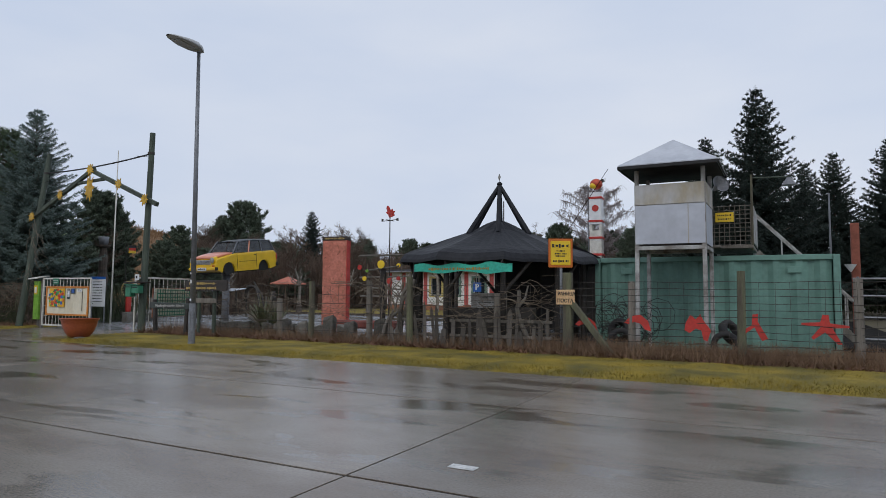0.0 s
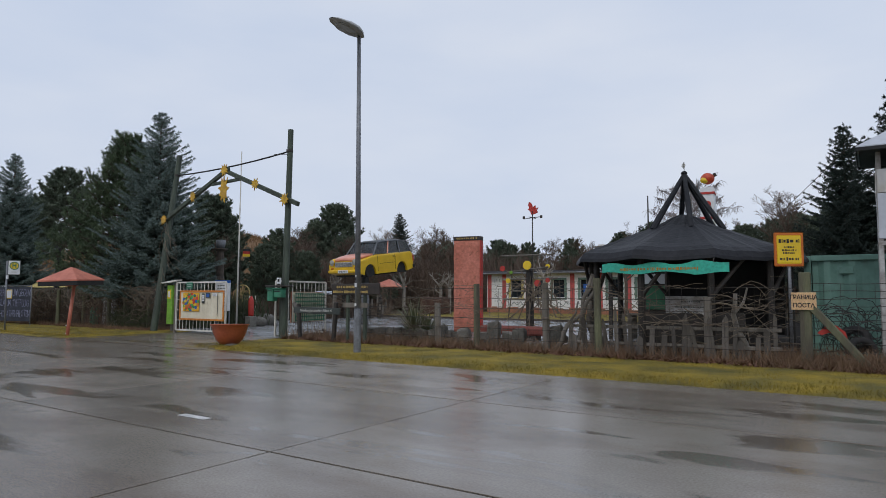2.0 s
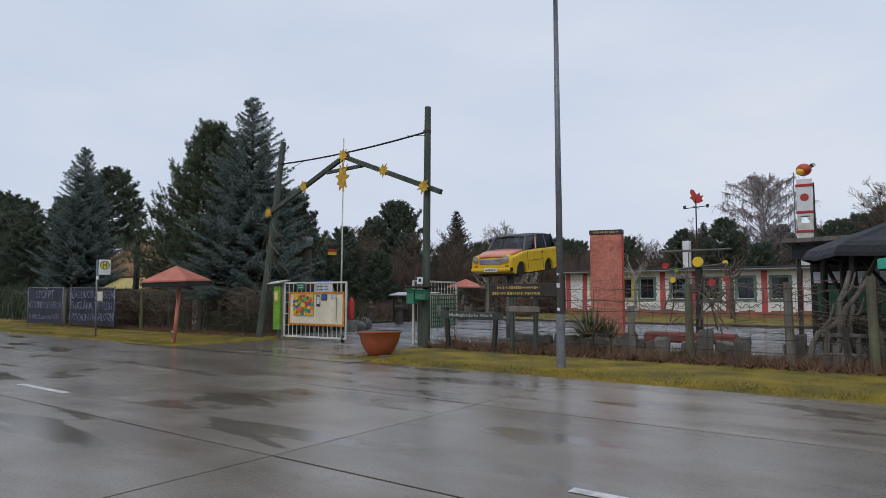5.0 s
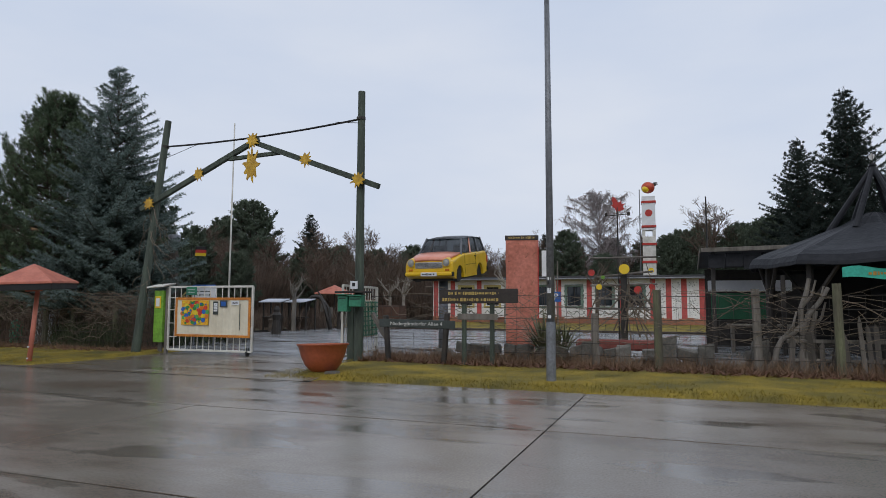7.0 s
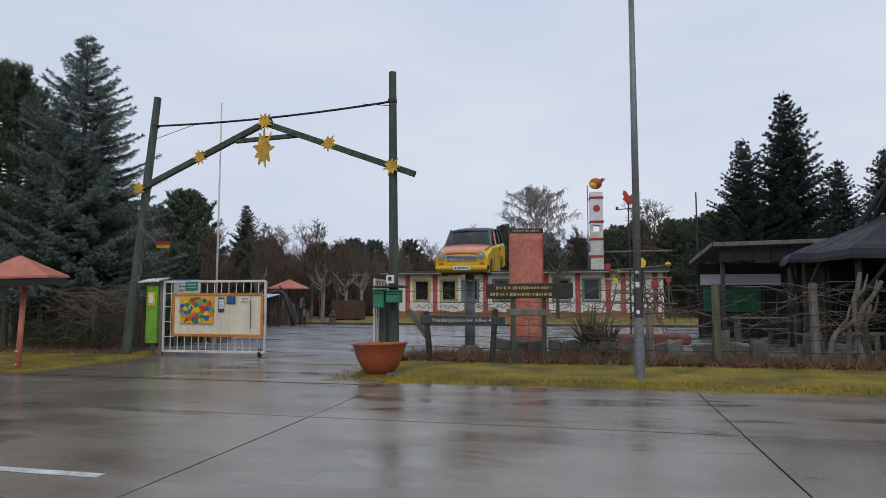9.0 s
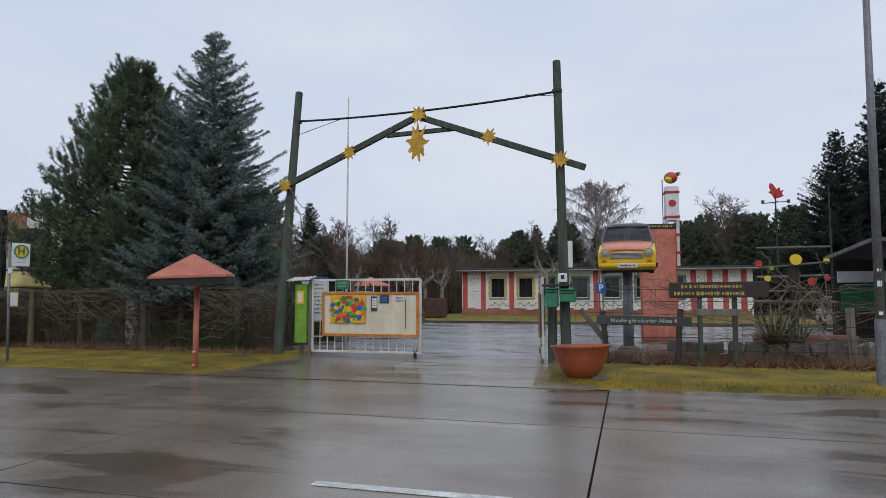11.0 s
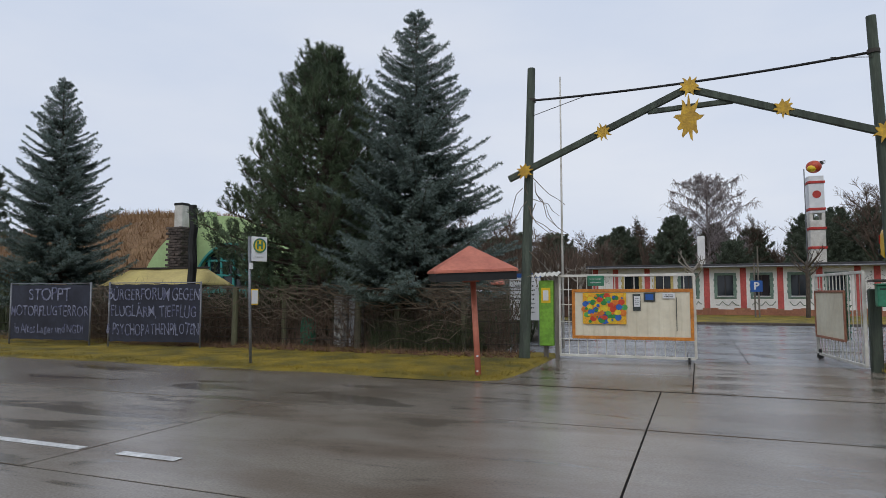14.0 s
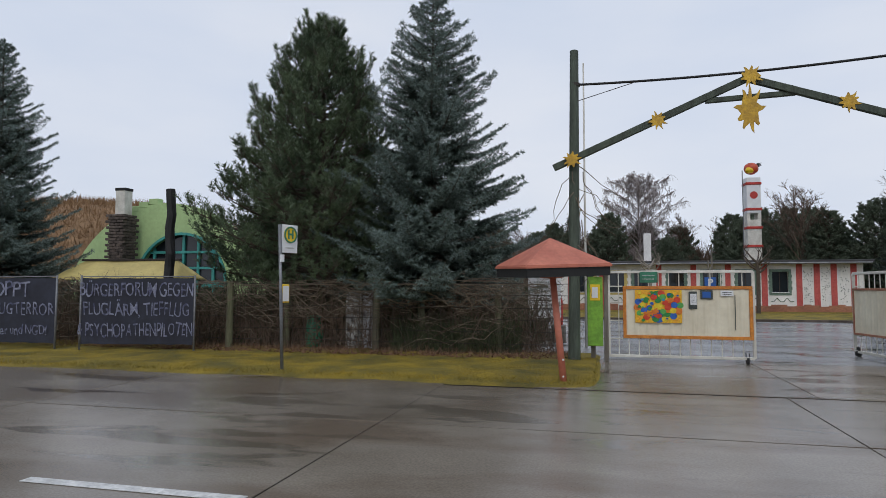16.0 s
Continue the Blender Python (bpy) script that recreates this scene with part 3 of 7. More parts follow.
# ---- gate leaves ----
def gate_leaf(length, m, panel_mat, framed):
    g = thing("gate_leaf", framed[0], "gate", group="gate leaves")
    g.matrix_world = m
    zb, zt = 0.12, 1.98
    for a, b in (((0, 0, zb), (0, 0, zt)), ((length, 0, zb), (length, 0, zt))):
        part("stile", beamed(a, b, 0.06, 0.06, 0.006), M_WHITE, g)
    for z in (zb, zt):
        part("rail", beamed((0, 0, z), (length, 0, z), 0.06, 0.06, 0.006), M_WHITE, g)
    n = int(length / 0.21)
    for i in range(1, n):
        x = length * i / n
        part("bar", rodded((x, 0.015, zb), (x, 0.015, zt), 0.012, 0.012, 6), M_WHITE, g)
    for z in (0.5, 0.9, 1.3, 1.66):
        part("cross_bar", rodded((0, 0.015, z), (0.3, 0.015, z), 0.012, 0.012, 6), M_WHITE, g)
    x0, x1, z0, z1 = framed[1]
    # ribbed sheet
    vs, fs = [], []
    k = int((x1 - x0) / 0.04)
    for i in range(k + 1):
        x = x0 + (x1 - x0) * i / k
        y = -0.045 - (0.012 if i % 6 < 2 else 0)
        vs += [(x, y, z0), (x, y, z1), (x, -0.02, z0), (x, -0.02, z1)]
    for i in range(k):
        a = 4 * i
        fs += [(a, a + 4, a + 5, a + 1), (a + 2, a + 3, a + 7, a + 6), (a + 1, a + 5, a + 7, a + 3), (a, a + 2, a + 6, a + 4)]
    raw("sheet", vs, fs, M_CREAM, g, "ribbed cream metal sheet")
    fm = panel_mat
    w = framed[2]
    for a, b in (((x0, z0), (x1, z0)), ((x0, z1), (x1, z1)), ((x0, z0), (x0, z1)), ((x1, z0), (x1, z1))):
        sx, sz = abs(b[0] - a[0]) + w, abs(b[1] - a[1]) + w
        if sz > sx:
            sz -= 2 * w + 0.004
        part("trim", boxed(((a[0] + b[0]) / 2, -0.06, (a[1] + b[1]) / 2), (sx, 0.035, sz), None, 0.005), fm, g)
    wx = framed[3]
    fork = bmesh.new()
    box(fork, (wx - 0.035, 0, 0.14), (0.012, 0.05, 0.18))
    box(fork, (wx + 0.035, 0, 0.14), (0.012, 0.05, 0.18))
    part("castor_fork", fork, M_BLACK, g)
    part("castor_wheel", rodded((wx - 0.025, 0, 0.075), (wx + 0.025, 0, 0.075), 0.075, 0.075, 16), M_RUBBER, g)
    return g


left_leaf = gate_leaf(3.0, pose(-26.36, 15.09, 0, 0, 0, 0.8), M_ORANGE, ("white steel gate leaf with an orange-framed cream panel", (0.34, 2.94, 0.55, 1.63), 0.07, 2.86))
right_leaf = gate_leaf(2.85, pose(-20.63, 17.57, 0, 0, 0, -81.8), M_TERRA, ("white steel gate leaf standing open with a cream panel", (0.1, 1.95, 0.55, 1.6), 0.05, 0.12))
for k in range(14):
    part("lattice_slat", boxed((0.2 + 0.127 * k, 0.065, 1.07), (0.035, 0.012, 1.0)), M_MAILGREEN, right_leaf, "green painted lattice slat")
for k in range(8):
    part("lattice_slat", boxed((1.02, 0.078, 0.6 + 0.135 * k), (1.75, 0.012, 0.035)), M_MAILGREEN, right_leaf, "green painted lattice slat")


def quilt(parent):
    """The bright abstract painting on the gate panel: discs and curls on orange."""
    x0, z0, w, h = 0.56, 0.86, 0.98, 0.72
    part("painting_board", boxed((x0 + w / 2, -0.09, z0 + h / 2), (w, 0.02, h), None, 0.004), mat("painted_orange", (0.75, 0.33, 0.02), (0.7, 0.45, 0.02), rough=0.5, scale=9, fine=30, bump=0.02), parent, "bright abstract painting of coloured discs")
    rng = random.Random(5)
    cols = [(0.65, 0.06, 0.02), (0.03, 0.25, 0.05), (0.02, 0.12, 0.45), (0.8, 0.6, 0.03), (0.1, 0.4, 0.08), (0.75, 0.2, 0.02), (0.05, 0.3, 0.4)]
    mats = [mat("painting_colour", c, rough=0.5, scale=8, bump=0, spread=0.1) for c in cols]
    spots = [(0.5, 0.2, 0.17, 2), (0.5, 0.82, 0.17, 1), (0.84, 0.52, 0.15, 0), (0.15, 0.56, 0.12, 5), (0.5, 0.5, 0.09, 3)]
    for n, rad, size in ((14, 0.46, 0.085), (11, 0.34, 0.08), (7, 0.2, 0.075)):
        for k in range(n):
            a = 2 * math.pi * k / n + n
            spots.append((0.5 + rad * math.cos(a), 0.5 + rad * 0.86 * math.sin(a), size, (0, 1, 3, 2, 5, 4)[k % 6]))
    for i in range(34):
        spots.append((rng.uniform(0.06, 0.94), rng.uniform(0.08, 0.92), rng.uniform(0.02, 0.045), rng.randrange(7)))
    for i, (u, v, r, c) in enumerate(spots):
        b = bmesh.new()
        y = -0.102 - 0.0003 * i
        bmesh.ops.create_cone(b, cap_ends=True, segments=14, radius1=r * w * 0.9, radius2=r * w * 0.9, depth=0.004, matrix=Matrix.Translation((x0 + u * w, y, z0 + v * h)) @ pose(0, 0, 0, 90, 0, 0) @ Matrix.Diagonal((1, rng.uniform(0.7, 1), 1, 1)))
        part("paint_patch", b, mats[c], parent)
    # notices
    part("notice", boxed((1.78, -0.085, 1.38), (0.13, 0.012, 0.24), pose(0, 0, 0, 0, 0, 0), 0.003), M_SIGNWHITE, parent)
    part("notice_holder", boxed((1.77, -0.08, 1.36), (0.17, 0.008, 0.38), None, 0.003), M_GREENBOARD, parent, "dark grey notice holder")
    part("photo", boxed((2.05, -0.085, 1.48), (0.17, 0.012, 0.13), None, 0.003), M_BLUE, parent, "small blue picture")
    part("photo_frame", boxed((2.05, -0.08, 1.48), (0.25, 0.012, 0.2), None, 0.004), M_GREENBOARD, parent)
    part("paper_notice", boxed((2.46, -0.085, 1.51), (0.26, 0.008, 0.12), None, 0.002), M_SIGNWHITE, parent)
    ink = bmesh.new()
    bars(ink, [(1.78, 1.45, 0.09, 0.015), (1.78, 1.41, 0.1, 0.015), (1.78, 1.36, 0.08, 0.015), (1.78, 1.32, 0.1, 0.015)], pose(0, -0.094, 0))
    bars(ink, [(2.46, 1.53, 0.2, 0.025), (2.46, 1.49, 0.18, 0.02)], pose(0, -0.092, 0))
    part("printing", ink, M_INK, parent)
    part("green_sign", boxed((0.86, -0.04, 1.86), (0.38, 0.02, 0.24), None, 0.006), M_MAILGREEN, parent, "dark green enamel sign")
    b = bmesh.new()
    bars(b, [(0.86, 1.9, 0.28, 0.03), (0.86, 1.82, 0.26, 0.03)], pose(0, -0.053, 0))
    part("printing", b, M_PALE, parent)
    part("bolt_bar", boxed((2.62, -0.075, 1.1), (0.014, 0.02, 0.75), None, 0.003), M_GREENBOARD, parent)


quilt(left_leaf)


# ---- mushroom shelter ----
def mushroom():
    t = thing("mushroom_shelter", "salmon-painted pyramid roof on a leaning post beside the road", "shelter")
    part("post", rod(bmesh.new(), (-27.14, 11.32, -0.05), (-27.34, 11.6, 1.84), 0.06, 0.055, 12), M_MUSH, t, smooth=True)
    c, s = Vector((-27.32, 11.58, 0)), 0.77
    m = pose(c.x, c.y, 0, 1.5, -2, 28)
    bm = bmesh.new()
    apex = bm.verts.new(m @ Vector((0, 0, 2.5)))
    lo = [bm.verts.new(m @ Vector((a * s, b * s, 2.02))) for a, b in ((-1, -1), (1, -1), (1, 1), (-1, 1))]
    lip = [bm.verts.new(m @ Vector((a * s, b * s, 1.975))) for a, b in ((-1, -1), (1, -1), (1, 1), (-1, 1))]
    for i in range(4):
        bm.faces.new((lo[i], lo[(i + 1) % 4], apex))
        bm.faces.new((lip[i], lip[(i + 1) % 4], lo[(i + 1) % 4], lo[i]))
    bmesh.ops.bevel(bm, geom=list(bm.edges), offset=0.012, segments=2, affect="EDGES")
    part("roof", bm, M_MUSH, t, "faded salmon roof sheet", False)
    b = bmesh.new()
    box(b, (0, 0, 1.9), (1.48, 1.48, 0.15), m)
    part("soffit", b, M_BLACK, t, "black underside")
    part("bracket", boxed((0, 0, 1.81), (0.3, 0.3, 0.04), m, 0.01), M_MUSH, t)
    for k in (0.02, 0.3):
        part("bolt", rodded((-27.15, 11.255, 0.1 + k), (-27.15, 11.3, 0.1 + k), 0.014, 0.02, 8), M_SIGNWHITE, t)


mushroom()


# ---- painted car on its pole ----
M_CARROOF = mat("dark_roof_paint", (0.09, 0.1, 0.115), (0.14, 0.145, 0.155), rough=0.35, scale=3, bump=0.02)


def car():
    t = thing("small_estate_car", "yellow estate car with salmon bonnet mounted on a pole", "car", (-18.28, 17.6, 2.05), -1, rx=6)
    t.scale = (0.94, 0.86, 1.0)
    W = 0.735
    arch_r = 0.36

    def arc(cy, n=9):
        return [(cy - arch_r * math.cos(math.pi * k / (n - 1)), 0.27 + arch_r * math.sin(math.pi * k / (n - 1))) for k in range(n)]
    prof = [(-1.74, 0.36), (-1.76, 0.5), (-1.75, 0.7), (-1.70, 0.77), (-0.78, 0.93), (1.62, 0.97), (1.72, 0.9), (1.76, 0.6), (1.72, 0.34)]
    prof += arc(0.96)[::-1] + [(0.3, 0.27), (-0.5, 0.27)] + arc(-1.08)[::-1]
    bm = bmesh.new()
    a = [bm.verts.new((-W, y, z)) for y, z in prof]
    b = [bm.verts.new((W, y, z)) for y, z in prof]
    n = len(prof)
    bm.faces.new(a)
    bm.faces.new(b[::-1])
    for i in range(n):
        bm.faces.new((a[i], b[i], b[(i + 1) % n], a[(i + 1) % n]))
    bmesh.ops.recalc_face_normals(bm, faces=bm.faces)
    rim = [e for e in bm.edges if abs(e.verts[0].co.x - e.verts[1].co.x) < 1e-5 and min(e.verts[0].co.z, e.verts[1].co.z) > 0.65]
    bmesh.ops.bevel(bm, geom=rim, offset=0.07, segments=3, affect="EDGES", profile=0.6)
    part("body", bm, M_YELLOW, t, "glossy yellow body shell")
    # bonnet
    bm = bmesh.new()
    rows = []
    for y, z, w in ((-1.74, 0.8, 0.5), (-1.58, 0.865, 0.57), (-1.2, 0.93, 0.63), (-0.76, 0.975, 0.67)):
        rows.append([bm.verts.new((w * u, y, z + 0.035 * (1 - u * u))) for u in (-1, -0.66, -0.33, 0, 0.33, 0.66, 1)])
    for p, q in zip(rows, rows[1:]):
        for i in range(6):
            bm.faces.new((p[i], p[i + 1], q[i + 1], q[i]))
    bmesh.ops.recalc_face_normals(bm, faces=bm.faces)
    if sum(f.normal.z for f in bm.faces) < 0:
        bmesh.ops.reverse_faces(bm, faces=list(bm.faces))
    bmesh.ops.solidify(bm, geom=list(bm.faces), thickness=0.06)
    part("bonnet", bm, M_SALMON, t, "salmon bonnet", True)
    # cabin: pillars, roof, glass
    lo = [(-0.68, -0.78), (0.68, -0.78), (0.69, 1.68), (-0.69, 1.68)]
    hi = [(-0.57, -0.36), (0.57, -0.36), (0.58, 1.5), (-0.58, 1.5)]
    zl, zh = 0.95, 1.39

    def P(i, u):
        return Vector((lo[i][0] + (hi[i][0] - lo[i][0]) * u, lo[i][1] + (hi[i][1] - lo[i][1]) * u, zl + (zh - zl) * u))
    for i in range(4):
        part("pillar", beamed(P(i, -0.1), P(i, 1.02), 0.05, 0.05, 0.012), M_CARROOF, t)
    for side in (0, 1):
        e = (0, 3) if side == 0 else (1, 2)
        for s in (0.36, 0.68):
            p, q = P(e[0], -0.05).lerp(P(e[1], -0.05), s), P(e[0], 1).lerp(P(e[1], 1), s)
            part("pillar", beamed(p, q, 0.045, 0.06, 0.008), M_SALMON if s < 0.5 else M_CARROOF, t)
    for i in range(4):
        j = (i + 1) % 4
        c = (P(i, 0) + P(j, 0) + P(i, 1) + P(j, 1)) / 4
        inner = []
        for v in (P(i, 0.02), P(j, 0.02), P(j, 0.97), P(i, 0.97)):
            inner.append(v + (Vector((0, 0.5, 1.1)) - v) * 0.012)
        g = bmesh.new()
        vs = [g.verts.new(v) for v in inner]
        g.faces.new(vs)
        bmesh.ops.solidify(g, geom=list(g.faces), thickness=0.006)
        part("window_glass", g, M_CARGLASS, t, "car window, its tint carrying the cabin's dark")
    bm = bmesh.new()
    rows = []
    for y, dz in ((-0.42, -0.03), (-0.3, 0.01), (0.05, 0.045), (0.7, 0.06), (1.3, 0.045), (1.52, 0.01), (1.6, -0.035)):
        rows.append([bm.verts.new((0.615 * u, y, 1.395 + dz - 0.06 * abs(u) ** 4)) for u in (-1, -0.9, -0.6, 0, 0.6, 0.9, 1)])
    for p, q in zip(rows, rows[1:]):
        for i in range(6):
            bm.faces.new((p[i], p[i + 1], q[i + 1], q[i]))
    bmesh.ops.solidify(bm, geom=list(bm.faces), thickness=0.03)
    part("roof", bm, M_CARROOF, t, "dark grey roof", True)
    part("seat", boxed((-0.32, 0.2, 1.0), (0.45, 0.12, 0.35), pose(0, 0, 0), 0.04), M_BLACK, t)
    part("seat", boxed((0.32, 0.2, 1.0), (0.45, 0.12, 0.35), pose(0, 0, 0), 0.04), M_BLACK, t)
    part("steering_wheel", lathe(bmesh.new(), [(0.17, 0), (0.19, 0.015), (0.17, 0.03)], 16, (-0.32, -0.42, 1.0)), M_BLACK, t)
    # front
    grille = part("grille", boxed((0, -1.765, 0.66), (0.86, 0.03, 0.17), None, 0.02), M_GRILLE, t, "silver slatted grille")
    for k in range(5):
        part("slat", boxed((0, -1.784, 0.6 + 0.03 * k), (0.82, 0.012, 0.007)), M_BLACK, grille)
    for x in (-0.555, 0.555):
        b = bmesh.new()
        rod(b, (x, -1.60, 0.73), (x, -1.80, 0.73), 0.135, 0.115, 20)
        h = part("headlight", b, M_YELLOW, t)
        part("rim", rodded((x, -1.795, 0.73), (x, -1.815, 0.73), 0.108, 0.1, 20), M_CHROME, h)
        part("lens", lathe(bmesh.new(), [(0.001, 0.028), (0.05, 0.022), (0.085, 0.0)], 18), M_LENS, h).matrix_local = pose(x, -1.812, 0.73, 90, 0, 0)
        part("indicator", boxed((x * 1.03, -1.765, 0.53), (0.13, 0.04, 0.06), None, 0.012), mat("amber_lens", (0.6, 0.2, 0.02), rough=0.2, bump=0), t, "amber indicator")
    for y0, nm in ((-1.80, "front_bumper"), (1.79, "rear_bumper")):
        b = boxed((0, y0, 0.42), (1.5, 0.09, 0.11), None, 0.03)
        bp = part(nm, b, M_YELLOW, t, "yellow bumper")
        for x in (-0.74, 0.74):
            part("bumper_end", boxed((x, y0 * 0.985, 0.42), (0.07, 0.13, 0.12), None, 0.02), M_BLACK, bp)
    plate = part("number_plate", boxed((0.02, -1.852, 0.42), (0.5, 0.012, 0.105), None, 0.004), M_SIGNWHITE, t, "white number plate")
    b = bmesh.new()
    bars(b, [(0.02, 0.42, 0.4, 0.06)], pose(0, -1.861, 0), 0.004)
    part("plate_characters", b, M_INK, plate)
    for x in (-0.745, 0.745):
        part("door_seam", boxed((x, -0.0, 0.62), (0.008, 1.0, 0.01)), M_BLACK, t)
        part("door_handle", boxed((x * 1.02, 0.42, 0.84), (0.03, 0.14, 0.03), None, 0.008), M_BLACK, t)
        part("tail_light", boxed((x * 0.97, 1.745, 0.72), (0.08, 0.05, 0.22), None, 0.01), M_RED, t)
        for y in (-0.62, 0.5):
            part("door_seam", boxed((x, y, 0.64), (0.006, 0.01, 0.55)), M_BLACK, t)
    for y in (-1.08, 0.96):
        for x in (-0.62, 0.62):
            if y < 0:
                w = part("wheel", rodded((x - 0.07, y, 0.42), (x + 0.07, y, 0.42), 0.25, 0.25, 20), M_RUBBER, t)
                part("rim", rodded((x - 0.078, y, 0.42), (x + 0.078, y, 0.42), 0.13, 0.13, 14), M_BLACK, w, "blackened rim")
    b = bmesh.new()
    box(b, (0, -1.08, 0.42), (1.3, 0.78, 0.4))
    box(b, (0, 0.96, 0.42), (1.3, 0.78, 0.4))
    box(b, (0, 0, 0.3), (1.2, 1.2, 0.16))
    part("underbody", b, M_BLACK, t)
    p = thing("car_pole", "pale grey steel column carrying the car", "pole", (-18.3, 17.15, 0))
    part("column", rodded((0, 0, -0.05), (0, 0, 2.27), 0.14, 0.13, 18), M_STEEL, p, smooth=True)
    part("head_plate", boxed((0, 0, 2.24), (0.7, 0.7, 0.05), pose(0, 0, 0, 5, 0, 10)), M_BLACK, p)
    part("foot", lathe(bmesh.new(), [(0.0, 0.25), (0.2, 0.25), (0.45, 0.0)], 14), M_STONE, p, "pale concrete foot")


car()


# ---- salmon stele ----
def stele():
    t = thing("stele", "tall salmon rendered slab with gilded lettering at the top", "stele", (-17.3, 22.55, 0), 12.6)
    bm = boxed((0, 0, 1.9), (1.15, 0.34, 3.8))
    bmesh.ops.subdivide_edges(bm, edges=list(bm.edges), cuts=14, use_grid_fill=True)
    for v in bm.verts:
        v.co += noise.noise_vector(v.co * 2.2) * 0.018
    part("slab", bm, M_SLAB, t, "rough salmon render", True)
    fleck = bmesh.new()
    rf = random.Random(21)
    for k in range(60):
        ln, wd = rf.uniform(0.06, 0.2), rf.uniform(0.008, 0.022)
        o = [(-ln / 2, 0), (-ln / 5, wd), (ln / 3, wd * 0.6), (ln / 2, 0), (0, -wd)]
        prism(fleck, o, 0.012, pose(rf.uniform(-0.5, 0.5), -0.186, rf.uniform(0.15, 3.7), 0, rf.uniform(-80, -30), 0))
    tagged(part("brush_flecks", fleck, M_TERRA, t, "darker brush flecks"), kind="stuff")
    part("edge_trim", boxed((0.583, 0, 1.9), (0.03, 0.36, 3.8), None, 0.006), M_RED, t, "red painted edge")
    part("cap", boxed((0, 0, 3.885), (1.2, 0.38, 0.17), None, 0.01), M_BOARD, t, "dark cap board")
    b = bmesh.new()
    bars(b, [(0, 3.885, 0.95, 0.09)], pose(0, -0.195, 0))
    part("gilt_lettering", b, M_GOLD, t, "gilt lettering")


stele()


# ---- white house with red stripes ----
def house():
    t = thing("studio_house", "long white single-storey house with red stripes and painted window frames", "house")
    x0, x1, yf, zt = -30.4, -10.2, 47.0, 3.3
    wins = [(-27.65, "y"), (-25.55, "y"), (-23.9, "g"), (-21.6, "g"), (-19.4, "g"), (-17.2, "g"), (-15.1, "g")]
    w2, zl, zh = 0.5, 1.35, 2.75
    edges = [x0]
    for x, _ in wins:
        edges += [x - w2, x + w2]
    edges.append(x1)
    for i in range(0, len(edges), 2):
        a, b = edges[i], edges[i + 1]
        part("wall", boxed(((a + b) / 2, yf + 0.15, 1.7), (b - a, 0.3, 3.2)), M_WHITEWALL, t)
    for x, c in wins:
        part("wall", boxed((x, yf + 0.15, (zl + 0.1) / 2), (2 * w2, 0.3, zl - 0.1)), M_WHITEWALL, t)
        part("wall", boxed((x, yf + 0.15, (zh + zt) / 2), (2 * w2, 0.3, zt - zh)), M_WHITEWALL, t)
        fm = M_TENTYEL if c == "y" else mat("sage_paint", (0.16, 0.24, 0.19), (0.12, 0.18, 0.15), rough=0.7, scale=4)
        w = part("window", boxed((x, yf + 0.2, 2.05), (1.0, 0.02, 1.4)), M_GLASS, t, "dark window pane")
        part("sash", boxed((x, yf + 0.16, 2.05), (0.05, 0.05, 1.4)), M_DARKWOOD, w)
        for s in (-1, 1):
            b = bmesh.new()
            for k in range(7):
                box(b, (x + s * (w2 + 0.08 + 0.02 * (k % 2)), yf - 0.02, zl + 0.1 + k * 0.2), (0.2 + 0.04 * (k % 2), 0.05, 0.2), None, 0.02)
            part("painted_frame", b, fm, w, "wavy painted window frame")
        for z in (zl - 0.08, zh + 0.08):
            part("painted_frame", boxed((x, yf - 0.02, z), (1.35, 0.05, 0.17), None, 0.02), fm, w)
        part("sill", boxed((x, yf - 0.06, zl + 0.01), (1.05, 0.1, 0.05)), M_SIGNWHITE, w)
        b = bmesh.new()
        for k in range(7):
            p = Vector((x - 0.6 + 0.2 * k, yf - 0.012, 0.85 + 0.16 * math.sin(k * 2.1 + x)))
            q = Vector((x - 0.6 + 0.2 * (k + 1), yf - 0.012, 0.85 + 0.16 * math.sin((k + 1) * 2.1 + x)))
            rod(b, p, q, 0.025, 0.025, 4)
        part("painted_vine", b, mat("grey_vine_paint", (0.2, 0.24, 0.2), rough=0.8, bump=0), t, "grey-green painted vine")
    for x in (-30.15, -28.75, -26.6, -22.75, -20.5, -18.3, -16.05, -13.95, -12.9, -11.9, -10.75):
        part("red_stripe", boxed((x, yf - 0.012, 1.75), (0.36, 0.024, 3.0)), M_STRIPE, t, "faded red painted stripe")
    for x in (-29.45, -13.42, -12.4, -11.3):
        b = bmesh.new()
        r2 = random.Random(int(x * 10))
        for k in range(46):
            px, pz = x + r2.uniform(-0.26, 0.26), r2.uniform(0.7, 3.1)
            box(b, (0, 0, 0), (r2.uniform(0.05, 0.12), 0.014, 0.03), pose(px, yf - 0.008, pz, 0, r2.uniform(0, 180), 0))
        part("painted_leaves", b, mat("grey_leaf_paint", (0.22, 0.25, 0.22), rough=0.8, bump=0), t, "grey painted leaf pattern")
    b = bmesh.new()
    for k in range(41):
        xx = x0 + 0.25 + k * 0.49
        h = 0.42 + 0.07 * math.sin(k * 1.7)
        box(b, (xx, yf - 0.018, 0.1 + h / 2), (0.488, 0.034, h), None)
    part("terracotta_plinth", b, M_TERRA, t, "wavy terracotta painted plinth")
    part("wall", boxed((x0 + 0.15, yf + 4.3, 1.7), (0.3, 8.0, 3.2)), M_WHITEWALL, t)
    part("wall", boxed((x1 - 0.15, yf + 4.3, 1.7), (0.3, 8.0, 3.2)), M_WHITEWALL, t)
